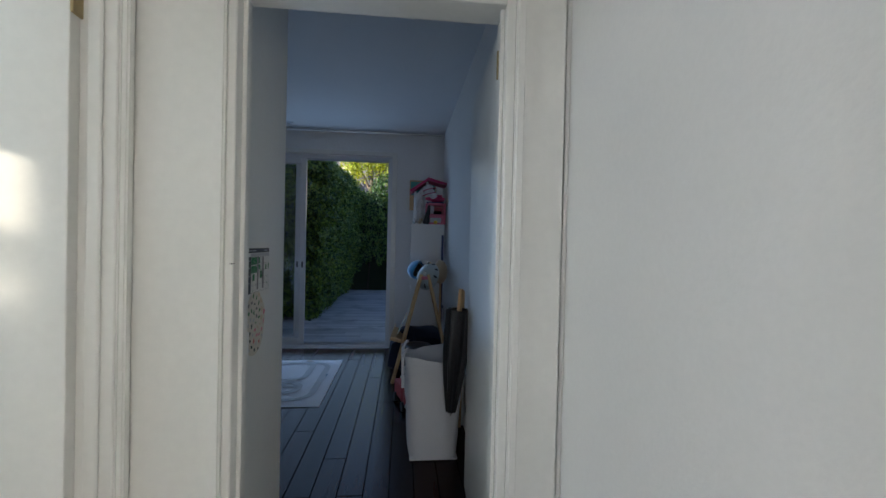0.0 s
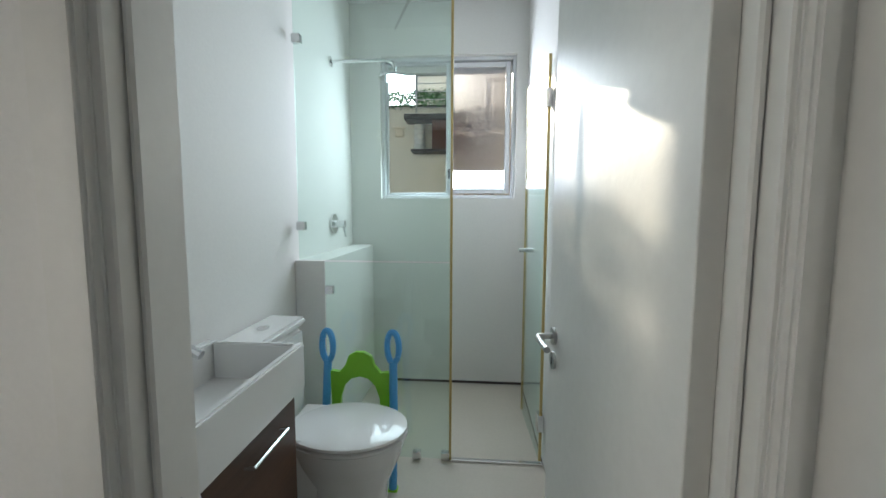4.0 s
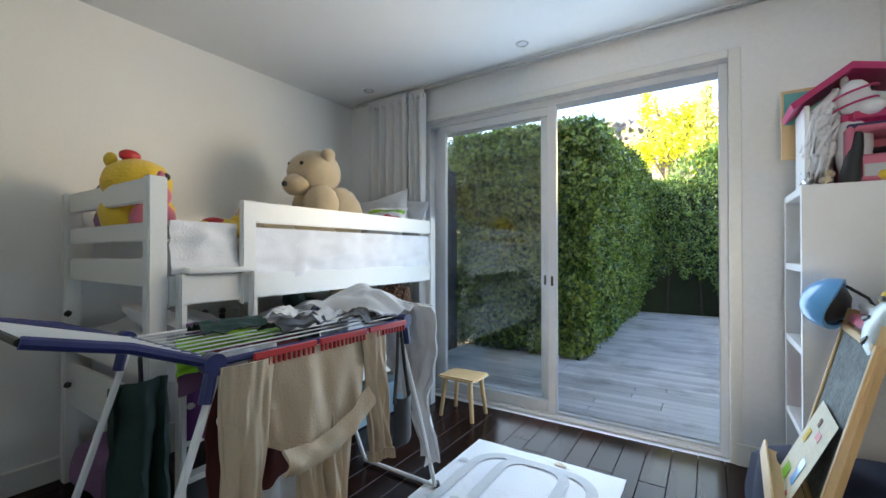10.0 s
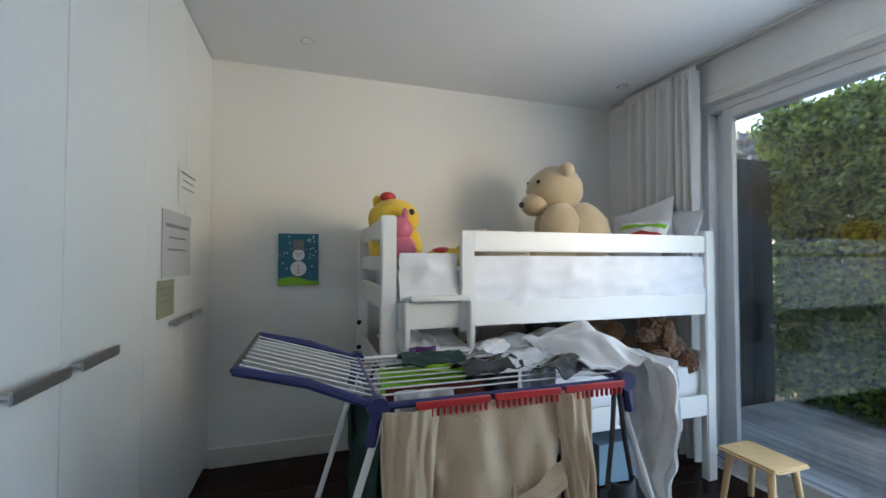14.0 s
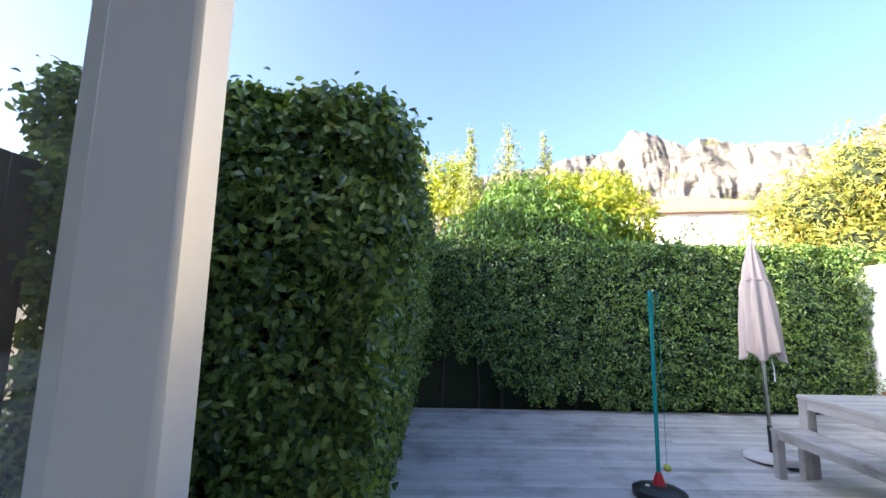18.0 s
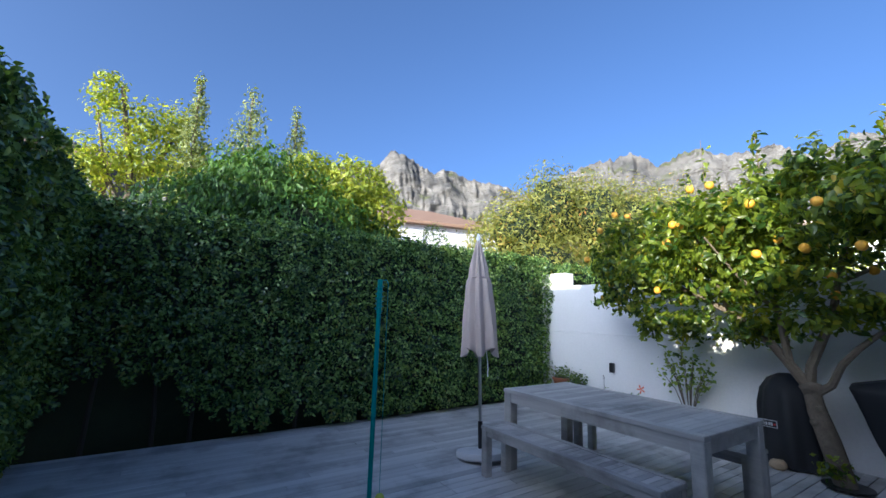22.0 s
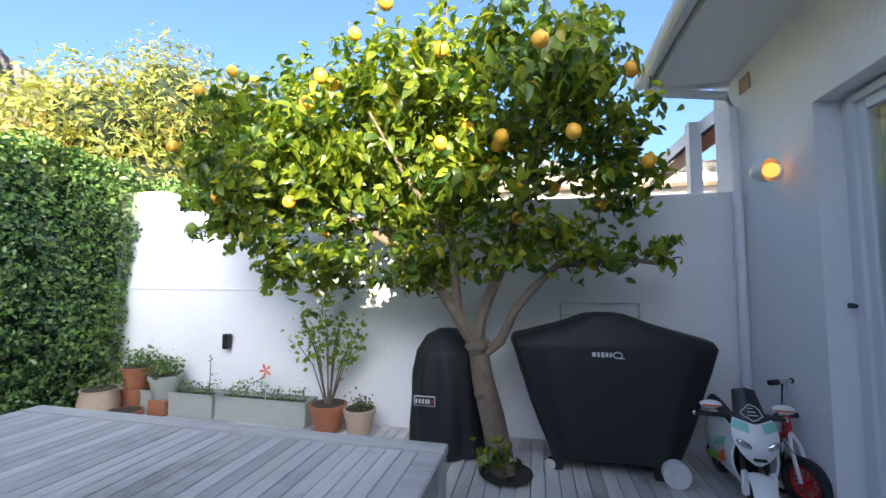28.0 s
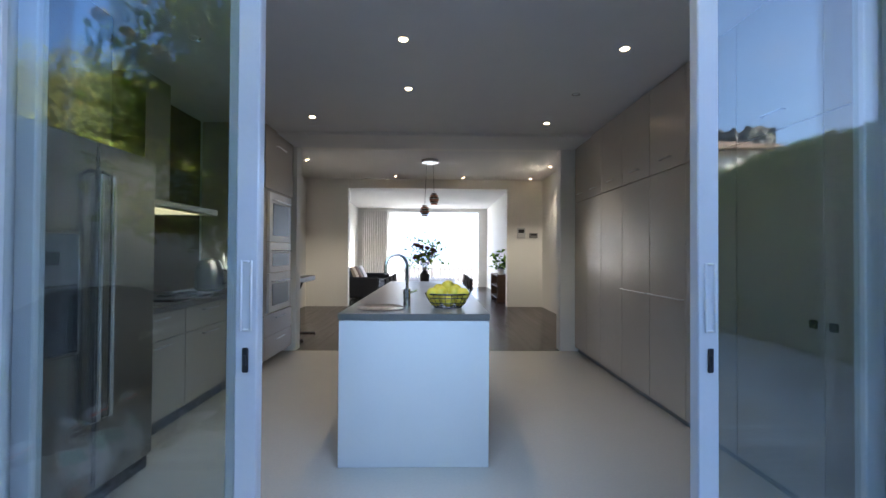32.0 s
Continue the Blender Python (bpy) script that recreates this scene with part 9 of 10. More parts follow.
M_BAMBOO = leafy("feathery_leaves", (0.03, 0.08, 0.014), (0.10, 0.19, 0.03), 0.5, 0.28)
M_YGREEN = leafy("yellow_green_leaves", (0.14, 0.20, 0.02), (0.34, 0.37, 0.04), 0.5, 0.4)
M_OLIVE = leafy("olive_orange_leaves", (0.11, 0.14, 0.03), (0.32, 0.32, 0.07), 0.55, 0.35, (0.42, 0.18, 0.05))
M_CYP = leafy("pale_cypress", (0.10, 0.14, 0.05), (0.30, 0.34, 0.13), 0.6, 0.3)
UP = [(0, 0, 0), (0.1, 0, 1.5), (0, 0.1, 3.0)]
GZ = -0.34
bush("feathery_tree", pose(1.5, 13.9, GZ) @ Matrix.Diagonal((0.96, 0.9, 0.965, 1)), [((0, 0, 3.5), (1.5, 1.2, 1.45)), ((-1.2, -0.3, 2.9), (1.2, 1.1, 1.2)), ((1.3, -0.1, 2.9), (1.3, 1.1, 1.3)), ((0.4, -0.7, 3.0), (1.4, 0.9, 1.3)), ((2.2, -0.1, 2.5), (0.9, 0.9, 1.2)), ((-0.5, -0.4, 3.7), (0.9, 0.8, 0.9)), ((-1.9, -0.2, 2.4), (0.7, 0.8, 0.9))], 30000, 0.15, M_BAMBOO, "rounded feathery green tree behind the hedge", [(UP, 0.16)], 0.82, 0.34, 2.6)
for x, y, z, r in ((0.17, 15.0, 6.35, 0.36), (1.13, 15.0, 6.42, 0.6), (2.10, 15.2, 6.30, 0.42)):
    bush("columnar_tree", pose(x, y, GZ), [((0.05 * math.sin(k * 2.1), 0, z - 0.2 - k * 0.42), (r * (0.32 + 0.24 * min(k, 3)), r * (0.32 + 0.24 * min(k, 3)), 0.36)) for k in range(6)], 2200, 0.095, M_CYP, "slim pale green conifer above the hedge", [([(0, 0, 0), (0, 0, 3), (0, 0, z - 0.2)], 0.06)], 0.35, 0.4)
bush("thin_tree", pose(-0.75, 15.4, GZ), [((0.1, 0, 5.2), (0.75, 0.6, 0.6)), ((0.65, 0.1, 5.3), (0.55, 0.5, 0.7)), ((-0.5, 0, 5.6), (0.4, 0.5, 0.5)), ((0.2, 0, 4.5), (1.0, 0.7, 0.7)), ((1.0, 0, 4.3), (0.8, 0.7, 0.9)), ((-0.6, 0, 4.3), (0.6, 0.6, 0.7)), ((-0.5, 0, 6.0), (0.25, 0.25, 0.2))], 6000, 0.11, M_YGREEN, "airy yellow-green tree behind the hedge", [([(0, 0, 0), (0.05, 0, 2.5), (0.0, 0, 4.2), (-0.3, 0, 5.9)], 0.1), ([(0, 0, 3.0), (0.3, 0, 4.2), (0.7, 0.1, 5.5)], 0.06), ([(0, 0, 3.4), (-0.4, 0, 4.3), (-0.6, 0, 5.3)], 0.05)], 0.2)
bush("yellow_tree", pose(3.0, 13.7, GZ), [((0, 0, 4.3), (0.8, 0.7, 0.62)), ((-0.85, 0.2, 4.5), (0.5, 0.5, 0.45)), ((0.5, 0, 3.8), (0.7, 0.7, 0.7)), ((-0.4, 0, 3.7), (0.8, 0.7, 0.8))], 6500, 0.12, M_YGREEN, "bright yellow-green tree in sun", [(UP, 0.1)], 0.6)
bush("green_tree", pose(4.35, 14.2, GZ), [((0, 0, 2.7), (0.9, 0.7, 0.95)), ((-0.7, 0.2, 2.9), (0.8, 0.7, 1.0))], 6000, 0.12, M_BAMBOO, "green tree behind the hedge", [(UP, 0.1)], 0.75, 0.3)
bush("round_bush", pose(5.15, 14.0, GZ), [((0, 0, 3.3), (0.42, 0.4, 0.62))], 1800, 0.06, M_HEDGE2, "small round clipped tree", [(UP, 0.06)], 0.8)
bush("sunlit_shrub", pose(8.3, 13.2, GZ), [((0, 0, 4.5), (1.1, 1.0, 1.4)), ((-1.1, 0.1, 3.8), (1.1, 1.0, 1.2)), ((-2.0, 0.1, 3.2), (0.8, 0.8, 1.1)), ((1.2, -0.4, 4.5), (1.1, 1.1, 1.3)), ((2.4, -0.8, 4.3), (1.2, 1.2, 1.5)), ((3.6, -1.4, 4.2), (1.3, 1.3, 1.5)), ((-0.6, -0.4, 2.9), (1.6, 0.9, 1.2)), ((1.6, -0.9, 3.0), (1.8, 1.0, 1.2)), ((4.6, -2.6, 4.0), (1.4, 1.4, 1.5))], 42000, 0.13, M_OLIVE, "tall olive and orange shrub in low sun behind the wall", [(UP, 0.12), ([(1.8, -0.6, 0), (1.9, -0.6, 2), (2.0, -0.6, 4)], 0.1)], 0.55, 0.3)
bush("sunlit_shrub", pose(8.4, 11.2, GZ), [((0, 0, 2.5), (0.9, 0.8, 0.9)), ((1.2, -1.0, 2.5), (1.2, 1.1, 1.0)), ((2.4, -2.4, 2.6), (1.2, 1.2, 1.1))], 9000, 0.1, M_YGREEN, "yellow-green shrub above the garden wall", [(UP, 0.08)], 0.7, category="shrub")


def house(m, w, d, h, rise, label, roofmat, wallmat=None):
    o = thing("house", m, label, "house")
    b = B()
    box(b, -w / 2, w / 2, -d / 2, d / 2, 0, h)
    part("wall", b, wallmat or M_PLASTER, o)
    b = B()
    q = [(-w / 2 - 0.5, -d / 2 - 0.5), (w / 2 + 0.5, -d / 2 - 0.5), (w / 2 + 0.5, d / 2 + 0.5), (-w / 2 - 0.5, d / 2 + 0.5)]
    lo = [b.verts.new((x, y, h)) for x, y in q]
    lo2 = [b.verts.new((x, y, h + 0.15)) for x, y in q]
    r0, r1 = b.verts.new((-w / 2 + d / 2, 0, h + rise)), b.verts.new((w / 2 - d / 2, 0, h + rise))
    b.faces.new(lo[::-1])
    for k in range(4):
        b.faces.new((lo[k], lo[(k + 1) % 4], lo2[(k + 1) % 4], lo2[k]))
    b.faces.new((lo2[0], lo2[1], r1, r0)), b.faces.new((lo2[2], lo2[3], r0, r1)), b.faces.new((lo2[1], lo2[2], r1)), b.faces.new((lo2[3], lo2[0], r0))
    part("roof", b, roofmat, o, "", None, False)
    for k in range(3):
        x = -w / 2 + (k + 0.6) * w / 3.4
        b = B()
        frame_ring(b, x, x + 1.0, h - 1.5, h - 0.4, -d / 2 - 0.06, -d / 2 + 0.02, 0.08)
        win = part("window", b, M_ALU, o)
        b = B()
        box(b, x + 0.08, x + 0.92, -d / 2 - 0.02, -d / 2 - 0.005, h - 1.42, h - 0.48)
        part("pane", b, M_GLASS, win)
    return o


M_BRTILE = mat("brown_roof_tile", (0.24, 0.15, 0.10), 0.8, vary=0.15, scale=3, bump=0.3, stretch=(1, 6, 1))
house(pose(12.5, 29, -0.34, 0, 0, -12), 11, 8, 6.6, 1.9, "white house with a brown hipped roof behind the trees", M_BRTILE)
house(pose(-7.5, 27, -0.34, 0, 0, 8), 9, 7, 6.6, 1.6, "cream house with a brown tiled roof behind the trees", M_BRTILE, M_NEIGH)
house(pose(19, 12.2, -0.34, 0, 0, -70), 8, 6, 4.2, 1.3, "white low house beyond the garden wall", M_BRTILE)
house(pose(15.5, 6.4, -0.34, 0, 0, -88), 9, 5, 3.9, 1.0, "white low house with a pale roof next door", M_CLAY)
# open timber roof end next door
lean = thing("carport", pose(7.55, 5.2, -0.34), "neighbour's lean-to with brown timber rafters and white fascia", "carport")
M_RAFTER = wood("brown_rafters", (0.16, 0.06, 0.03), (0.30, 0.13, 0.06), 1, 0.5)
b = B()
prism(b, [(-0.9, 3.76), (0.25, 2.89), (0.25, 3.04), (-0.9, 3.93)], -0.6, 1.1, Matrix(((0, 0, 1, 0), (1, 0, 0, 0), (0, 1, 0, 0), (0, 0, 0, 1))))
part("roof", b, M_RAFTER, lean)
b = B()
prism(b, [(-0.9, 3.94), (0.3, 3.05), (0.3, 3.18), (-0.9, 4.09)], -0.65, 1.2, Matrix(((0, 0, 1, 0), (1, 0, 0, 0), (0, 1, 0, 0), (0, 0, 0, 1))))
part("fascia", b, M_ALU, lean, "white fascia")
b = B()
box(b, -1.0, -0.9, 0.35, 0.45, 0, 3.1)
part("post", b, M_ALU, lean, "white post")


# ---- kitchen ----
M_DARKTOP = mat("dark_steel_worktop", (0.22, 0.215, 0.21), 0.3, 0.6, vary=0.08, scale=3, bump=0.04)
M_BROWNWALL = mat("dark_brown_panel", (0.10, 0.065, 0.045), 0.4, vary=0.06, scale=2, bump=0.03)
M_ISLAND = mat("pale_lacquer", (0.70, 0.70, 0.70), 0.35, vary=0.015, bump=0.02)
isl = thing("kitchen_island", pose(4.01, 2.55, 0), "pale kitchen island with a dark steel worktop", "kitchen island")
b = B()
box(b, -0.10, 0.43, -1.40, 1.405, 0.04, 0.875)
part("carcass", b, M_ISLAND, isl)
b = B()
box(b, -0.452, 0.452, 1.407, 1.425, 0.0, 0.877, 0.002)
part("end_panel", b, M_ISLAND, isl)
b = B()
box(b, -0.452, 0.452, -1.45, -1.43, 0.0, 0.877, 0.002)
part("end_panel", b, M_ISLAND, isl)
for k in range(5):
    b = B()
    box(b, 0.432, 0.452, -1.42 + k * 0.565, -0.862 + k * 0.565, 0.09, 0.87, 0.002)
    part("door", b, M_ISLAND, isl)
b = B()
box(b, -0.458, 0.458, -1.46, 1.43, 0.88, 0.92, 0.003)
part("worktop", b, M_DARKTOP, isl, "dark brushed steel worktop")
snk = thing("island_sink", pose(4.24, 3.71, 0.92), "round steel prep sink set in the worktop", "sink")
b = B()
lathe(b, [(0.155, 0.001), (0.16, 0.004), (0.15, 0.006), (0.14, 0.002), (0.02, 0.0015)], 32)
part("bowl", b, M_CHROME, snk)
tp = thing("kitchen_tap", pose(4.08, 3.62, 0.92), "chrome swan-neck kitchen tap", "tap")
b = B()
cyl(b, (0, 0, 0), (0, 0, 0.12), 0.026, seg=16)
part("body", b, M_CHROME, tp)
rod(tp, "spout", M_CHROME, [(0, 0, 0.1), (0, 0, 0.28)] + [(0.07 - 0.07 * math.cos(a), 0.02 * a, 0.28 + 0.075 * math.sin(a)) for a in np.linspace(0.2, math.pi, 9)] + [(0.14, 0.06, 0.22)], 0.011, "", 10)
rod(tp, "lever", M_CHROME, [(-0.02, 0, 0.09), (-0.07, 0, 0.11)], 0.007)
fr = thing("fruit_bowl", pose(3.80, 3.68, 0.92), "oval dark wire bowl full of lemons", "fruit bowl")
for z, r in ((0.004, 0.09), (0.035, 0.12), (0.07, 0.14), (0.095, 0.15)):
    b = B()
    tube(b, [(r * math.cos(a), 0.72 * r * math.sin(a), z) for a in np.linspace(0, math.tau, 28, endpoint=False)], 0.0035 if z < 0.09 else 0.006, 6, True)
    part("hoop", b, M_BLACK, fr)
for k in range(22):
    a = k * math.tau / 22
    rod(fr, "wire", M_BLACK, [(r * math.cos(a), 0.72 * r * math.sin(a), z) for z, r in ((0.004, 0.09), (0.035, 0.12), (0.07, 0.14), (0.095, 0.15))], 0.0022, seg=4)
lem = fruit_mesh[0].copy()
lem.materials.clear()
lem.materials.append(mat("yellow_lemon_skin", (0.80, 0.62, 0.06), 0.4, vary=0.08, bump=0.2))
for k, (x, y, z) in enumerate(((-0.08, 0, 0.045), (0, 0.03, 0.045), (0.08, 0, 0.045), (0, -0.04, 0.045), (-0.04, 0.02, 0.1), (0.05, 0.01, 0.1), (0.1, 0.03, 0.09), (-0.1, 0.03, 0.09), (0, -0.02, 0.135), (-0.05, -0.03, 0.11), (0.06, -0.04, 0.11))):
    o = tagged(new("lemon", lem), "ripe yellow lemon in the wire bowl", "lemon", "lemons in the bowl")
    o.matrix_basis = pose(3.80 + x, 3.68 + y, 0.925 + z, 70, 20 * k, 50 * k)


def bar_stool(y):
    o = thing("bar_stool", pose(3.72, y, 0), "dark wooden bar stool beside the island", "bar stool", "island stools")
    b = B()
    lathe(b, [(0.02, 0.63), (0.17, 0.64), (0.18, 0.655), (0.17, 0.67), (0.05, 0.665)], 24)
    part("seat", b, M_WALNUT, o)
    for k in range(4):
        a = math.pi / 4 + k * math.pi / 2
        rod(o, "leg", M_WALNUT, [(0.2 * math.cos(a), 0.2 * math.sin(a), 0), (0.11 * math.cos(a), 0.11 * math.sin(a), 0.64)], 0.016)
    b = B()
    tube(b, [(0.17 * math.cos(a), 0.17 * math.sin(a), 0.22) for a in np.linspace(0, math.tau, 16, endpoint=False)], 0.008, 6, True)
    part("foot_ring", b, M_STEEL, o)
    return o


for y in (3.3, 2.5, 1.75):
    bar_stool(y)
M_FRIDGE = mat("fridge_steel", (0.34, 0.34, 0.335), 0.24, 1.0, vary=0.05, scale=2, stretch=(1, 1, 30), bump=0.03)
fg = thing("fridge", pose(5.57, 3.95, 0), "large double-door stainless steel fridge", "fridge")
b = B()
box(b, 0.05, 0.78, 0.0, 0.92, 0.03, 1.83, 0.004)
part("body", b, M_GREY, fg)
for y0, y1 in ((0.003, 0.425), (0.431, 0.917)):
    b = B()
    box(b, 0.0, 0.048, y0, y1, 0.09, 1.83, 0.01, 3)
    d = part("door", b, M_FRIDGE, fg)
    y = 0.39 if y0 < 0.1 else 0.466
    b = B()
    tube(b, [(0.0, y, 0.44), (-0.05, y, 0.46), (-0.05, y, 1.66), (0.0, y, 1.68)], 0.013, 10)
    part("handle", b, M_CHROME, d, "vertical bar handle")
b = B()
box(b, 0.02, 0.06, 0.02, 0.9, 0.01, 0.085, 0.003)
part("plinth", b, M_BLACK, fg)
b = B()
frame_ring(b, 0.52, 0.86, 0.80, 1.38, -0.012, 0.0, 0.02)
bmesh.ops.transform(b, matrix=Matrix(((0, 1, 0, 0), (1, 0, 0, 0), (0, 0, 1, 0), (0, 0, 0, 1))), verts=b.verts[:])
part("dispenser_frame", b, M_FRIDGE, fg)
b = B()
box(b, -0.006, 0.0, 0.54, 0.84, 0.82, 1.12)
part("dispenser_recess", b, M_BLACK, fg, "dark dispenser recess")
b = B()
box(b, -0.008, 0.0, 0.54, 0.84, 1.13, 1.36)
part("dispenser_panel", b, M_GREY, fg)
b = B()
box(b, -0.011, -0.008, 0.64, 0.74, 1.22, 1.28)
part("display", b, M_BLACK, fg)
tall = thing("tall_cabinet", pose(5.86, 3.93, 0), "tall dark cabinet built round the fridge", "cabinet")
b = B()
box(b, 0.0, 0.598, 0.0, 1.18, 1.86, 2.71)
part("overhead_unit", b, M_BROWNWALL, tall)
b = B()
box(b, 0.0, 0.598, 0.98, 1.18, 0, 1.86)
part("side_unit", b, M_BROWNWALL, tall)
b = B()
box(b, 6.455, 6.4595, 1.95, 3.93, 0.9, 2.71)
setting("wall_panel_kitchen", b, M_BROWNWALL, "dark brown splashback and wall panel behind the stove", "wall panel")
for k in range(3):
    y0 = 1.96 + k * 0.65
    o = thing("base_cabinet", pose(5.80, y0, 0), "pale lacquered base cabinet under the worktop", "cabinet", "kitchen base cabinets")
    b = B()
    box(b, 0.02, 0.64, 0.0, 0.646, 0.1, 0.858)
    part("carcass", b, M_CAB, o)
    b = B()
    box(b, 0.06, 0.62, 0.0, 0.646, 0.0, 0.1)
    part("plinth", b, M_GREY, o)
    for z0, z1 in ((0.11, 0.66), (0.665, 0.855)):
        b = B()
        box(b, 0.0, 0.019, 0.003, 0.643, z0, z1, 0.002)
        d = part("front", b, M_CAB, o)
        b = B()
        tube(b, [(0.0, 0.22, z1 - 0.04), (-0.025, 0.22, z1 - 0.04), (-0.025, 0.43, z1 - 0.04), (0, 0.43, z1 - 0.04)], 0.005, 6)
        part("handle", b, M_STEEL, d)
b = B()
box(b, 5.78, 6.45, 1.955, 3.925, 0.86, 0.90, 0.003)
solo("worktop", b, M_DARKTOP, Matrix(), "dark stone worktop along the kitchen wall", "worktop")
hood = thing("cooker_hood", pose(6.15, 3.05, 1.62), "dark steel chimney cooker hood", "cooker hood")
b = B()
box(b, -0.25, 0.29, -0.42, 0.42, 0.0, 0.05, 0.004)
part("canopy", b, M_STEEL, hood)
b = B()
box(b, 0.02, 0.29, -0.15, 0.15, 0.05, 1.09)
part("chimney", b, M_FRIDGE, hood)
b = B()
box(b, -0.15, 0.2, -0.3, 0.3, -0.004, -0.001)
part("lamp_panel", b, glow("hood_lamp", (1.0, 0.75, 0.4), 0.15), hood, "warm lamp strip")
tw = thing("oven_tower", pose(5.75, 1.08, 0), "tall pale cabinet with built-in ovens", "oven tower")
b = B()
box(b, 0.02, 0.69, 0.0, 0.86, 0.08, 2.71)
part("carcass", b, M_CAB, tw)
for z0, z1, mt, nm in ((0.1, 0.34, M_CAB, "drawer"), (0.345, 0.59, M_CAB, "drawer"), (2.0, 2.70, M_CAB, "door")):
    b = B()
    box(b, 0.0, 0.019, 0.004, 0.856, z0, z1, 0.002)
    d = part(nm, b, mt, tw)
    b = B()
    tube(b, [(0, 0.3, z0 + (z1 - z0) * 0.75), (-0.025, 0.3, z0 + (z1 - z0) * 0.75), (-0.025, 0.56, z0 + (z1 - z0) * 0.75), (0, 0.56, z0 + (z1 - z0) * 0.75)], 0.005, 6)
    part("handle", b, M_STEEL, d)
for z0, z1 in ((0.61, 1.05), (1.06, 1.40), (1.41, 1.97)):
    b = B()
    box(b, -0.012, 0.019, 0.10, 0.76, z0, z1, 0.004)
    ov = part("oven", b, M_SHINE, tw, "pale steel oven front")
    b = B()
    box(b, -0.016, -0.012, 0.18, 0.68, z0 + 0.07, z1 - 0.12, 0.002)
    part("oven_window", b, M_BLACK, ov)
    b = B()
    tube(b, [(-0.012, 0.16, z1 - 0.09), (-0.04, 0.16, z1 - 0.09), (-0.04, 0.70, z1 - 0.09), (-0.012, 0.70, z1 - 0.09)], 0.007, 8)
    part("oven_handle", b, M_CHROME, ov)
for x, y, s, mt, lb in ((6.2, 3.6, 0.1, M_BLACK, "black kettle on the worktop"), (6.2, 3.35, 0.07, M_STEEL, "steel canister on the worktop"), (6.15, 2.3, 0.13, M_BLACK, "black coffee machine on the worktop")):
    b = B()
    lathe(b, [(s * 0.8, 0), (s, 0.02), (s, s * 1.6), (s * 0.7, s * 2.3), (s * 0.2, s * 2.5)], 16)
    tube(b, [(-s, 0, s * 1.6), (-s * 1.5, 0, s * 1.5), (-s * 1.4, 0, s * 0.6), (-s, 0, s * 0.5)], 0.01, 6)
    solo("kitchen_pot", b, mt, pose(x, y, 0.901), lb, "kitchenware")
b = B()
box(b, -0.26, 0.2, -0.28, 0.28, 0, 0.02, 0.004)
for x, y in ((-0.12, -0.14), (-0.12, 0.14), (0.1, -0.14), (0.1, 0.14)):
    tube(b, [(x + 0.07 * math.cos(a), y + 0.07 * math.sin(a), 0.035) for a in np.linspace(0, math.tau, 14, endpoint=False)], 0.007, 5, True)
solo("hob", b, M_BLACK, pose(6.13, 3.02, 0.901), "black gas hob on the worktop", "hob")
# wall of tall cupboards
for k, (y0, y1) in enumerate(((1.06, 1.91), (1.91, 2.95), (2.95, 3.97), (3.97, 5.10))):
    o = thing("tall_cupboard", pose(2.04, y0, 0), "pale full-height kitchen cupboard" + (" with steel bar handles" if k in (1, 2) else " with small square pulls" if k == 3 else " with glossy doors"), "cupboard", "kitchen cupboard wall")
    w = y1 - y0
    b = B()
    box(b, -0.58, -0.02, 0.001, w - 0.001, 0.06, 2.71)
    part("carcass", b, M_CAB, o)
    b = B()
    box(b, -0.56, -0.05, 0.001, w - 0.001, 0, 0.06)
    part("plinth", b, M_GREY, o)
    for z0, z1 in ((0.065, 1.955), (1.965, 2.705)):
        d = None
        for a, c in ((0.003, w / 2 - 0.0015), (w / 2 + 0.0015, w - 0.003)):
            b = B()
            box(b, -0.019, 0.0, a, c, z0, z1, 0.0015)
            d = part("door", b, M_CAB, o)
            if z0 > 1:
                m_ = (a + c) / 2
                b = B()
                tube(b, [(0, m_ - 0.07, 2.06), (0.025, m_ - 0.07, 2.06), (0.025, m_ + 0.07, 2.06), (0, m_ + 0.07, 2.06)], 0.004, 6)
                part("handle", b, M_STEEL, d)
            elif k in (1, 2):
                q0, q1 = (a + 0.02, c - 0.02)
                if (k == 1 and a > 0.2) or (k == 2 and a < 0.2):
                    b = B()
                    tube(b, [(0, q0, 0.95), (0.03, q0, 0.95), (0.03, q1, 0.95), (0, q1, 0.95)], 0.005, 6)
                    part("handle", b, M_STEEL, d)
            elif k == 3:
                m_ = c - 0.05 if a < 0.2 else a + 0.05
                b = B()
                box(b, 0.0, 0.012, m_ - 0.02, m_ + 0.02, 0.93, 0.97, 0.003)
                part("handle", b, M_BLACK, d, "small dark square pull")
for x, y, on in ((4.11, 3.72, 1), (4.13, 2.90, 1), (2.68, 2.01, 1), (5.19, 2.13, 1), (2.58, 3.64, 1), (2.64, 2.83, 0), (5.5, 3.7, 0)):
    downlight(x, y, 2.715 if y > 1.62 else 2.68, on, r=0.036)
for x, y in ((6.39, -1.51), (1.54, -1.9), (4.83, -3.11), (3.24, -3.24), (1.63, -3.3)):
    downlight(x, y, 3.09, 1, r=0.036)


def spot(x, y, z, watts, angle=95):
    lamp = new("downlight_beam", bpy.data.lights.new("downlight_beam", "SPOT"))
    lamp.data.energy, lamp.data.spot_size, lamp.data.spot_blend, lamp.data.shadow_soft_size, lamp.data.color = watts, radians(angle), 0.6, 0.04, (1.0, 0.78, 0.52)
    lamp.matrix_world = look((x, y, z - 0.02), (x, y, 0))


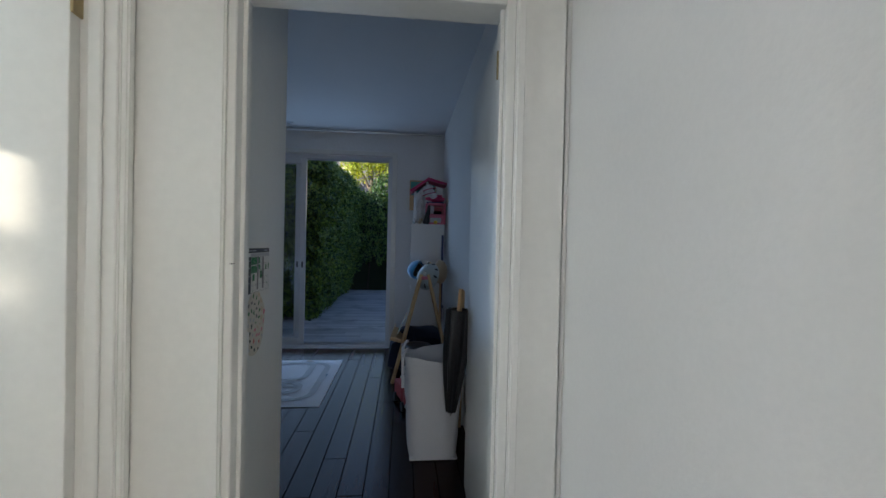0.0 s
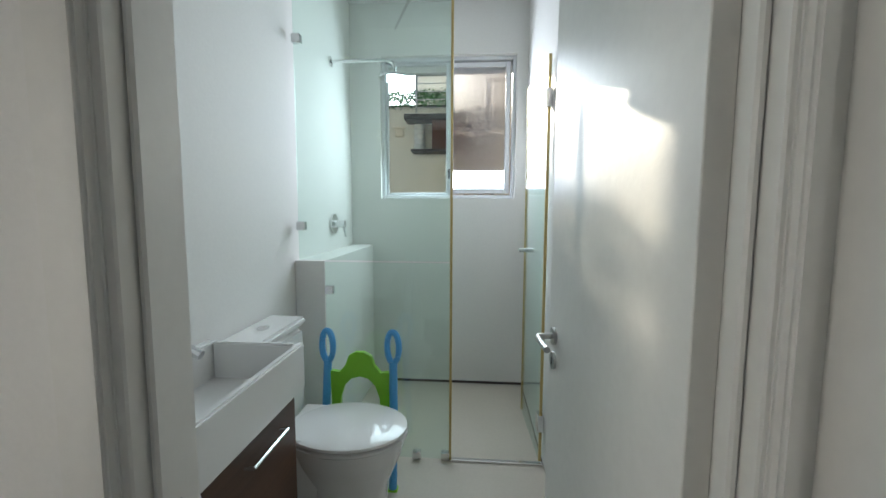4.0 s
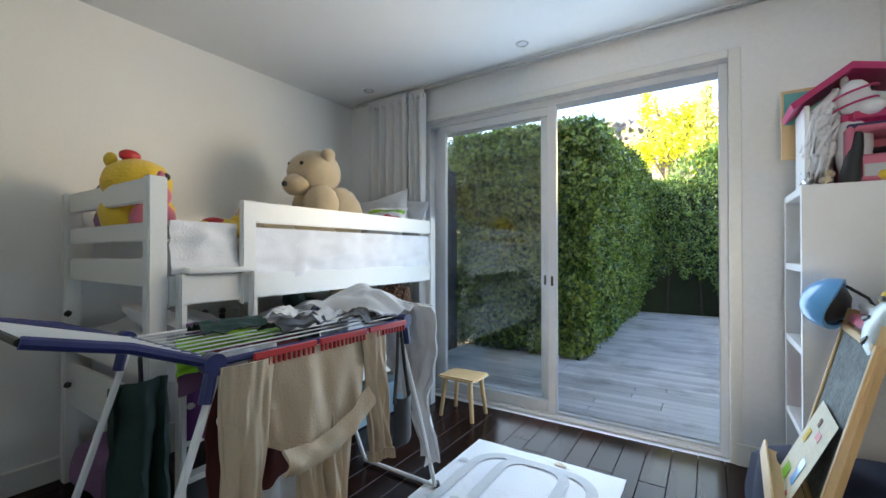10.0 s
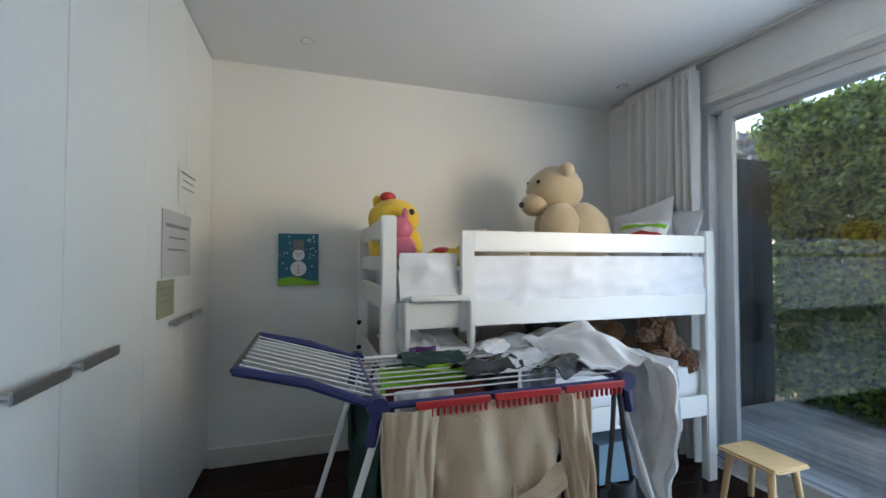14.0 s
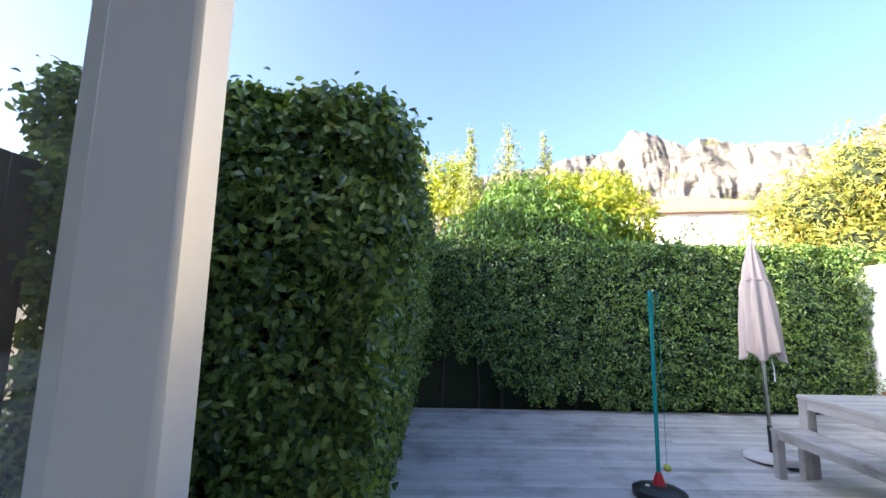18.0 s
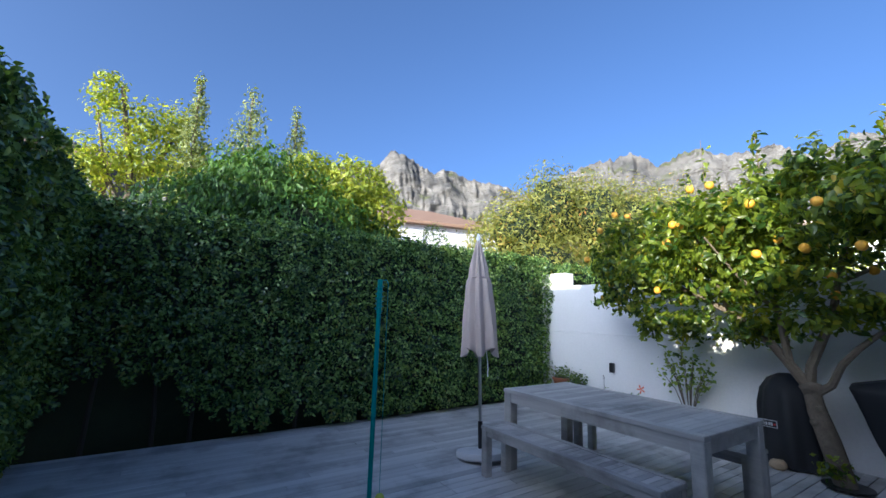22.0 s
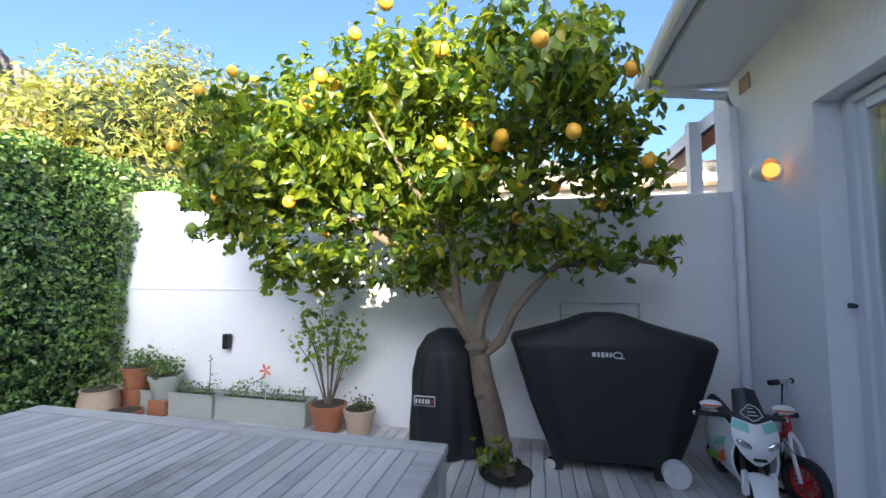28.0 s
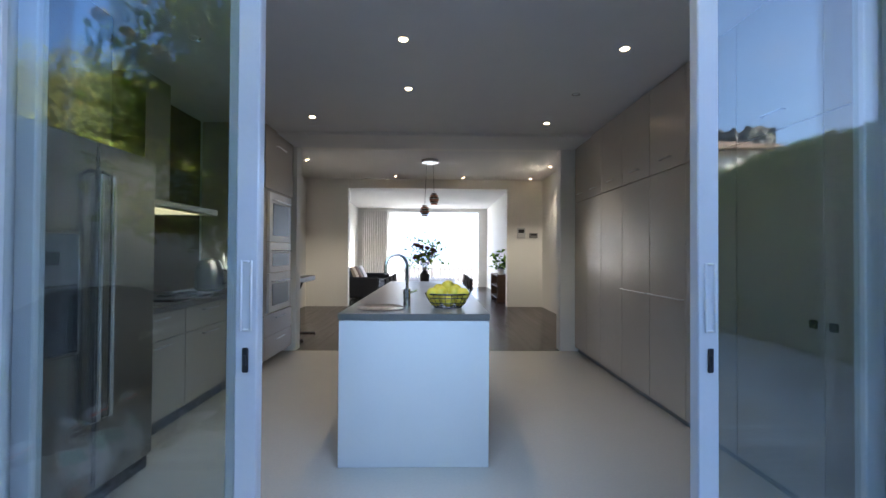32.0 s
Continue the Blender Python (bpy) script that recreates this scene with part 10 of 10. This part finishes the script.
for x, y in ((4.11, 3.72), (4.13, 2.90), (2.68, 2.01), (5.19, 2.13)):
    spot(x, y, 2.70, 3.2)
for x, y in ((6.39, -1.51), (1.54, -1.9), (4.0, -3.1)):
    spot(x, y, 3.08, 16, 120)

# ---- dining and living rooms ----
dt = thing("dining_table", pose(4.0, -1.3, 0), "long dark wooden dining table", "table")
b = B()
box(b, -0.5, 0.5, -1.1, 1.1, 0.72, 0.76, 0.004)
part("tabletop", b, M_WALNUT, dt)
for x in (-0.43, 0.43):
    for y in (-1.0, 1.0):
        bar(dt, "leg", M_WALNUT, x - 0.035, x + 0.035, y - 0.035, y + 0.035, 0, 0.72)


def dining_chair(x, y, rz):
    o = thing("dining_chair", pose(x, y, 0, 0, 0, rz), "dark bentwood dining chair at the table", "chair", "chairs round the dining table")
    b = B()
    box(b, -0.22, 0.22, -0.22, 0.22, 0.44, 0.475, 0.012, 2)
    part("seat", b, M_BLACK, o)
    for sx in (-1, 1):
        rod(o, "leg", M_BLACK, [(sx * 0.2, 0.2, 0), (sx * 0.19, 0.18, 0.45)], 0.015)
        rod(o, "leg", M_BLACK, [(sx * 0.2, -0.22, 0), (sx * 0.19, -0.19, 0.45), (sx * 0.2, -0.25, 0.86)], 0.015)
    b = B()
    sheet(b, 8, 3, lambda u, v: Vector(((u - 0.5) * 0.42, -0.24 - 0.04 * math.sin(u * math.pi), 0.66 + 0.2 * v)), 0.015)
    part("backrest", b, M_BLACK, o)


for x, y, r in ((3.52, -0.6, -90), (3.52, -1.3, -90), (3.52, -2.0, -90), (4.48, -0.6, 90), (4.48, -1.3, 90), (4.48, -2.0, 90)):
    dining_chair(x, y, r)
vase = thing("flower_vase", pose(4.08, -0.9, 0.761), "vase of dark red flowers and leaves on the dining table", "vase")
b = B()
lathe(b, [(0.06, 0), (0.08, 0.04), (0.085, 0.14), (0.05, 0.2), (0.055, 0.22)], 18)
part("vase", b, M_BLACK, vase)
p = rng.normal(size=(240, 3)) * (0.17, 0.14, 0.13) + (0, 0, 0.52)
v, f = leaves(p, rng.normal(size=(240, 3)) + (0, 0, 0.6), 0.1, rng, 0.8, 0.4)
tagged(link("foliage", np_mesh("leaves", v, f), M_HEDGE, vase), "dark sprays of leaves", kind="stuff")
for k in range(14):
    a = k * 2.4
    tip = (0.18 * math.cos(a), 0.15 * math.sin(a), 0.45 + 0.25 * (k * 0.618 % 1))
    rod(vase, "stem", M_TRUNK, [(0, 0, 0.15), (tip[0] * 0.4, tip[1] * 0.4, 0.36), tip], 0.004, seg=4)
    b = B()
    ball(b, tip, (0.045, 0.045, 0.035), 2, 0.3, 5)
    part("flower", b, M_REDCL, vase)
pend = thing("pendant_lamp", pose(4.0, -1.45, 3.09), "pendant lamp with a round ceiling plate and two ribbed wooden shades", "pendant lamp")
b = B()
lathe(b, [(0.16, -0.05), (0.165, -0.02), (0.165, 0.0)], 28)
part("ceiling_plate", b, M_STEEL, pend)
for x, y, z in ((-0.08, 0.1, -0.74), (0.10, -0.05, -0.95)):
    rod(pend, "cord", M_BLACK, [(x * 0.7, y * 0.7, -0.05), (x, y, z + 0.1)], 0.004)
    for k in range(6):
        b = B()
        r = 0.095 * math.sin(0.75 + k * 0.36)
        lathe(b, [(r * 0.96, z - 0.13 + k * 0.038), (r, z - 0.12 + k * 0.038), (r * 0.97, z - 0.108 + k * 0.038)], 20)
        part("shade_ring", b, M_BROWN if k % 2 else M_TERRA, pend, "ribbed brown shade ring")
    b = B()
    ball(b, (x, y, z), 0.03, 2)
    part("bulb", b, M_WHITE, pend)
for o in [q for q in pend.children if q.name.startswith("shade_ring")][:6]:
    o.matrix_basis = Matrix.Translation((-0.08, 0.1, 0))
for o in [q for q in pend.children if q.name.startswith("shade_ring")][6:]:
    o.matrix_basis = Matrix.Translation((0.10, -0.05, 0))
kb = thing("keyboard_piano", pose(6.0, 0.15, 0, 0, 0, 90), "electric piano on a black folding stand", "keyboard")
b = B()
box(b, -0.45, 0.45, -0.15, 0.15, 0.84, 0.92, 0.01)
part("case", b, M_BLACK, kb)
b = B()
box(b, -0.43, 0.43, -0.14, 0.0, 0.92, 0.928, 0.002)
part("keys", b, M_WHITE, kb, "row of white keys")
for s in (-1, 1):
    rod(kb, "stand_leg", M_BLACK, [(s * 0.3, -0.2, 0), (-s * 0.3, 0.0, 0.84)], 0.015)
    rod(kb, "stand_foot", M_BLACK, [(s * 0.3, -0.22, 0.015), (s * 0.3, 0.2, 0.015)], 0.015)
for x, z, w, h, mt, lb in ((1.8, 1.8, 0.2, 0.25, M_LGREY, "white intercom screen on the wall"), (1.5, 1.74, 0.2, 0.12, M_GREY, "small dark alarm panel on the wall")):
    o = thing("intercom", pose(x, -3.485, z), lb, "intercom")
    b = B()
    box(b, -w / 2, w / 2, -0.015, 0.015, -h / 2, h / 2, 0.005)
    part("case", b, mt, o)
    b = B()
    box(b, -w * 0.35, w * 0.35, 0.015, 0.018, 0, h * 0.35)
    part("screen", b, M_BLACK, o)
b = B()
box(b, -0.02, 0.0, -0.12, 0.12, -0.2, 0.2, 0.003)
solo("framed_picture", b, M_BROWN, pose(7.019, -0.9, 1.75), "small dark framed picture on the dining wall", "picture")
M_SOFA = mat("charcoal_upholstery", (0.03, 0.03, 0.034), 0.9, vary=0.1, bump=0.2)
sofa = thing("sofa", pose(5.95, -6.2, 0, 0, 0, 0), "charcoal corner sofa with pale cushions", "sofa")
for nm, q in (("base", (-0.5, 0.8, -1.2, 1.2, 0.06, 0.3)), ("seat_cushion", (-0.48, 0.5, -1.15, 0.0, 0.3, 0.46)), ("seat_cushion", (-0.48, 0.5, 0.01, 1.15, 0.3, 0.46)), ("backrest", (0.5, 0.78, -1.2, 1.2, 0.3, 0.82)), ("armrest", (-0.5, 0.5, 1.15, 1.35, 0.06, 0.62)), ("armrest", (-0.5, 0.5, -1.4, -1.2, 0.06, 0.62))):
    b = B()
    box(b, *q, 0.04, 3)
    part(nm, b, M_SOFA, sofa)
for y, mt in ((0.8, M_BEIGE), (0.3, M_BROWN), (-0.4, M_LINEN)):
    soft_box("cushion", -0.22, 0.22, -0.22, 0.22, 0, 0.12, 0.8, 0.01, 6, mt, pose(6.25, -6.2 + y, 0.66, 0, -65, 0), "square cushion on the sofa", "cushion", y)
cons = thing("console_shelf", pose(2.1, -5.0, 0), "dark console shelf with books by the living room wall", "shelf")
for z in (0.1, 0.4, 0.7):
    bar(cons, "board", M_WALNUT, -0.2, 0.15, -0.6, 0.6, z, z + 0.03)
for y in (-0.6, 0.57):
    bar(cons, "side", M_WALNUT, -0.2, 0.15, y, y + 0.03, 0, 0.73)
pl = planted("potted_plant", pose(2.1, -4.7, 0.73), [(0.07, 0), (0.1, 0.14), (0.1, 0.15)], M_WHITE, "green leafy plant in a white pot on the console", 70, 0.16, 0.42, 0.16, M_HEDGE2, category="plant")
for k in range(2):
    x0 = 5.75 + k * 0.5
    c = thing("curtain", pose(x0 + 0.22, -9.35, 0), "long off-white curtain beside the living room window", "curtain")
    b = B()
    sheet(b, 60, 6, lambda u, v: Vector(((u - 0.5) * 0.46, 0.04 * math.sin(u * 6 * math.tau), 0.02 + 2.9 * v)), 0.002)
    part("cloth", b, M_CURT, c)
sheer = thing("sheer_curtain", pose(5.42, -9.38, 0), "thin sheer curtain drawn half across the window", "curtain")
b = B()
sheet(b, 60, 6, lambda u, v: Vector(((u - 0.5) * 0.5, 0.03 * math.sin(u * 7 * math.tau), 0.02 + 2.85 * v)))
part("cloth", b, mat("sheer_cloth", (0.75, 0.75, 0.74), 0.9, trans=0.5), sheer)
b = B()
box(b, 1.9, 6.9, -11.3, -9.7, -0.3, -0.03)
setting("balcony", b, M_SCREED, "pale balcony floor towards the sea", "balcony")
bl = thing("balustrade", pose(4.0, -11.2, -0.03), "white turned balustrade at the balcony edge", "balustrade")
b = B()
box(b, -2.1, 2.9, -0.09, 0.09, 0.88, 0.98, 0.01)
part("handrail", b, M_PLASTER, bl)
b = B()
box(b, -2.1, 2.9, -0.09, 0.09, 0, 0.08, 0.01)
part("kerb", b, M_PLASTER, bl)
b = B()
lathe(b, [(0.05, 0.08), (0.05, 0.12), (0.03, 0.16), (0.06, 0.3), (0.055, 0.42), (0.03, 0.6), (0.028, 0.75), (0.05, 0.82), (0.05, 0.88)], 10)
bmesh_bal = done(b, "baluster", True)
bmesh_bal.materials.append(M_PLASTER)
for k in range(26):
    o = new("baluster", bmesh_bal)
    o.parent = bl
    o.matrix_basis = pose(-1.95 + k * 0.19, 0, 0)
bm = B()
bmesh.ops.create_grid(bm, x_segments=1, y_segments=1, size=1200, matrix=Matrix.Translation((0, -1240, -0.28)))
setting("water", bm, mat("sea_water", (0.05, 0.12, 0.18), 0.15, vary=0.1, scale=0.2, bump=0.2, fine=2), "pale blue sea beyond the balcony", "sea")
# glowing box added to whiten the sky behind the living room window
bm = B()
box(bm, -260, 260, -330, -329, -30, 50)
setting("backdrop_glow", bm, glow("bright_sky_glow", (0.95, 0.97, 1.0), 0.16), "bright white haze over the sea horizon", "haze")


# ---- boards of floors and deck ----
def boards(parent, name, x0, x1, y0, y1, z, t, width, lengths, along, material, gap, seed, edge=0.0025):
    """Planks laid in rows with staggered joints, each a piece of its own on shared meshes."""
    rnd = random.Random(seed)
    meshes = {}

    def piece(L):
        if L not in meshes:
            b = B()
            if along == "x":
                box(b, gap / 2, L - gap / 2, gap / 2, width - gap / 2, -t, 0, edge)
            else:
                box(b, gap / 2, width - gap / 2, gap / 2, L - gap / 2, -t, 0, edge)
            meshes[L] = done(b, name)
            meshes[L].materials.append(material)
        return meshes[L]

    a0, a1, c0, c1 = (x0, x1, y0, y1) if along == "x" else (y0, y1, x0, x1)
    rows = int((c1 - c0) / width + 0.5)
    for r in range(rows):
        c, a = c0 + r * width, a0
        first = True
        while a < a1 - 0.01:
            L = rnd.choice(lengths)
            if first:
                L = round(L * rnd.choice((0.4, 0.6, 0.8, 1.0)), 2)
                first = False
            L = round(min(L, a1 - a), 2)
            if a1 - a - L < 0.3:
                L = round(a1 - a, 2)
            o = new(name, piece(L))
            o.parent = parent
            o.matrix_basis = pose(a, c, z + rnd.uniform(-0.0008, 0.0008)) if along == "x" else pose(c, a, z + rnd.uniform(-0.0006, 0.0006))
            a += L


boards(FLOOR_BED, "floorboard", -2.66, 0.92, 1.60, 5.20, 0.0, 0.018, 0.128, (1.2, 1.8, 2.4), "y", M_FLOOR, 0.002, 1)
boards(FLOOR_HALL, "floorboard", -0.30, 0.96, -1.2, 1.60, 0.0, 0.018, 0.128, (1.2, 1.8), "y", M_FLOOR, 0.002, 2)
boards(FLOOR_DINE, "floorboard", 1.28, 7.02, -9.5, 1.02, 0.0, 0.018, 0.128, (3.0, 4.2), "y", M_DINE, 0.001, 3, 0.0005)
boards(DECK, "deck_board", -2.5, 6.2, 5.44, 11.62, DZ, 0.022, 0.096, (2.4, 3.0, 3.6), "x", M_DECK, 0.006, 4)
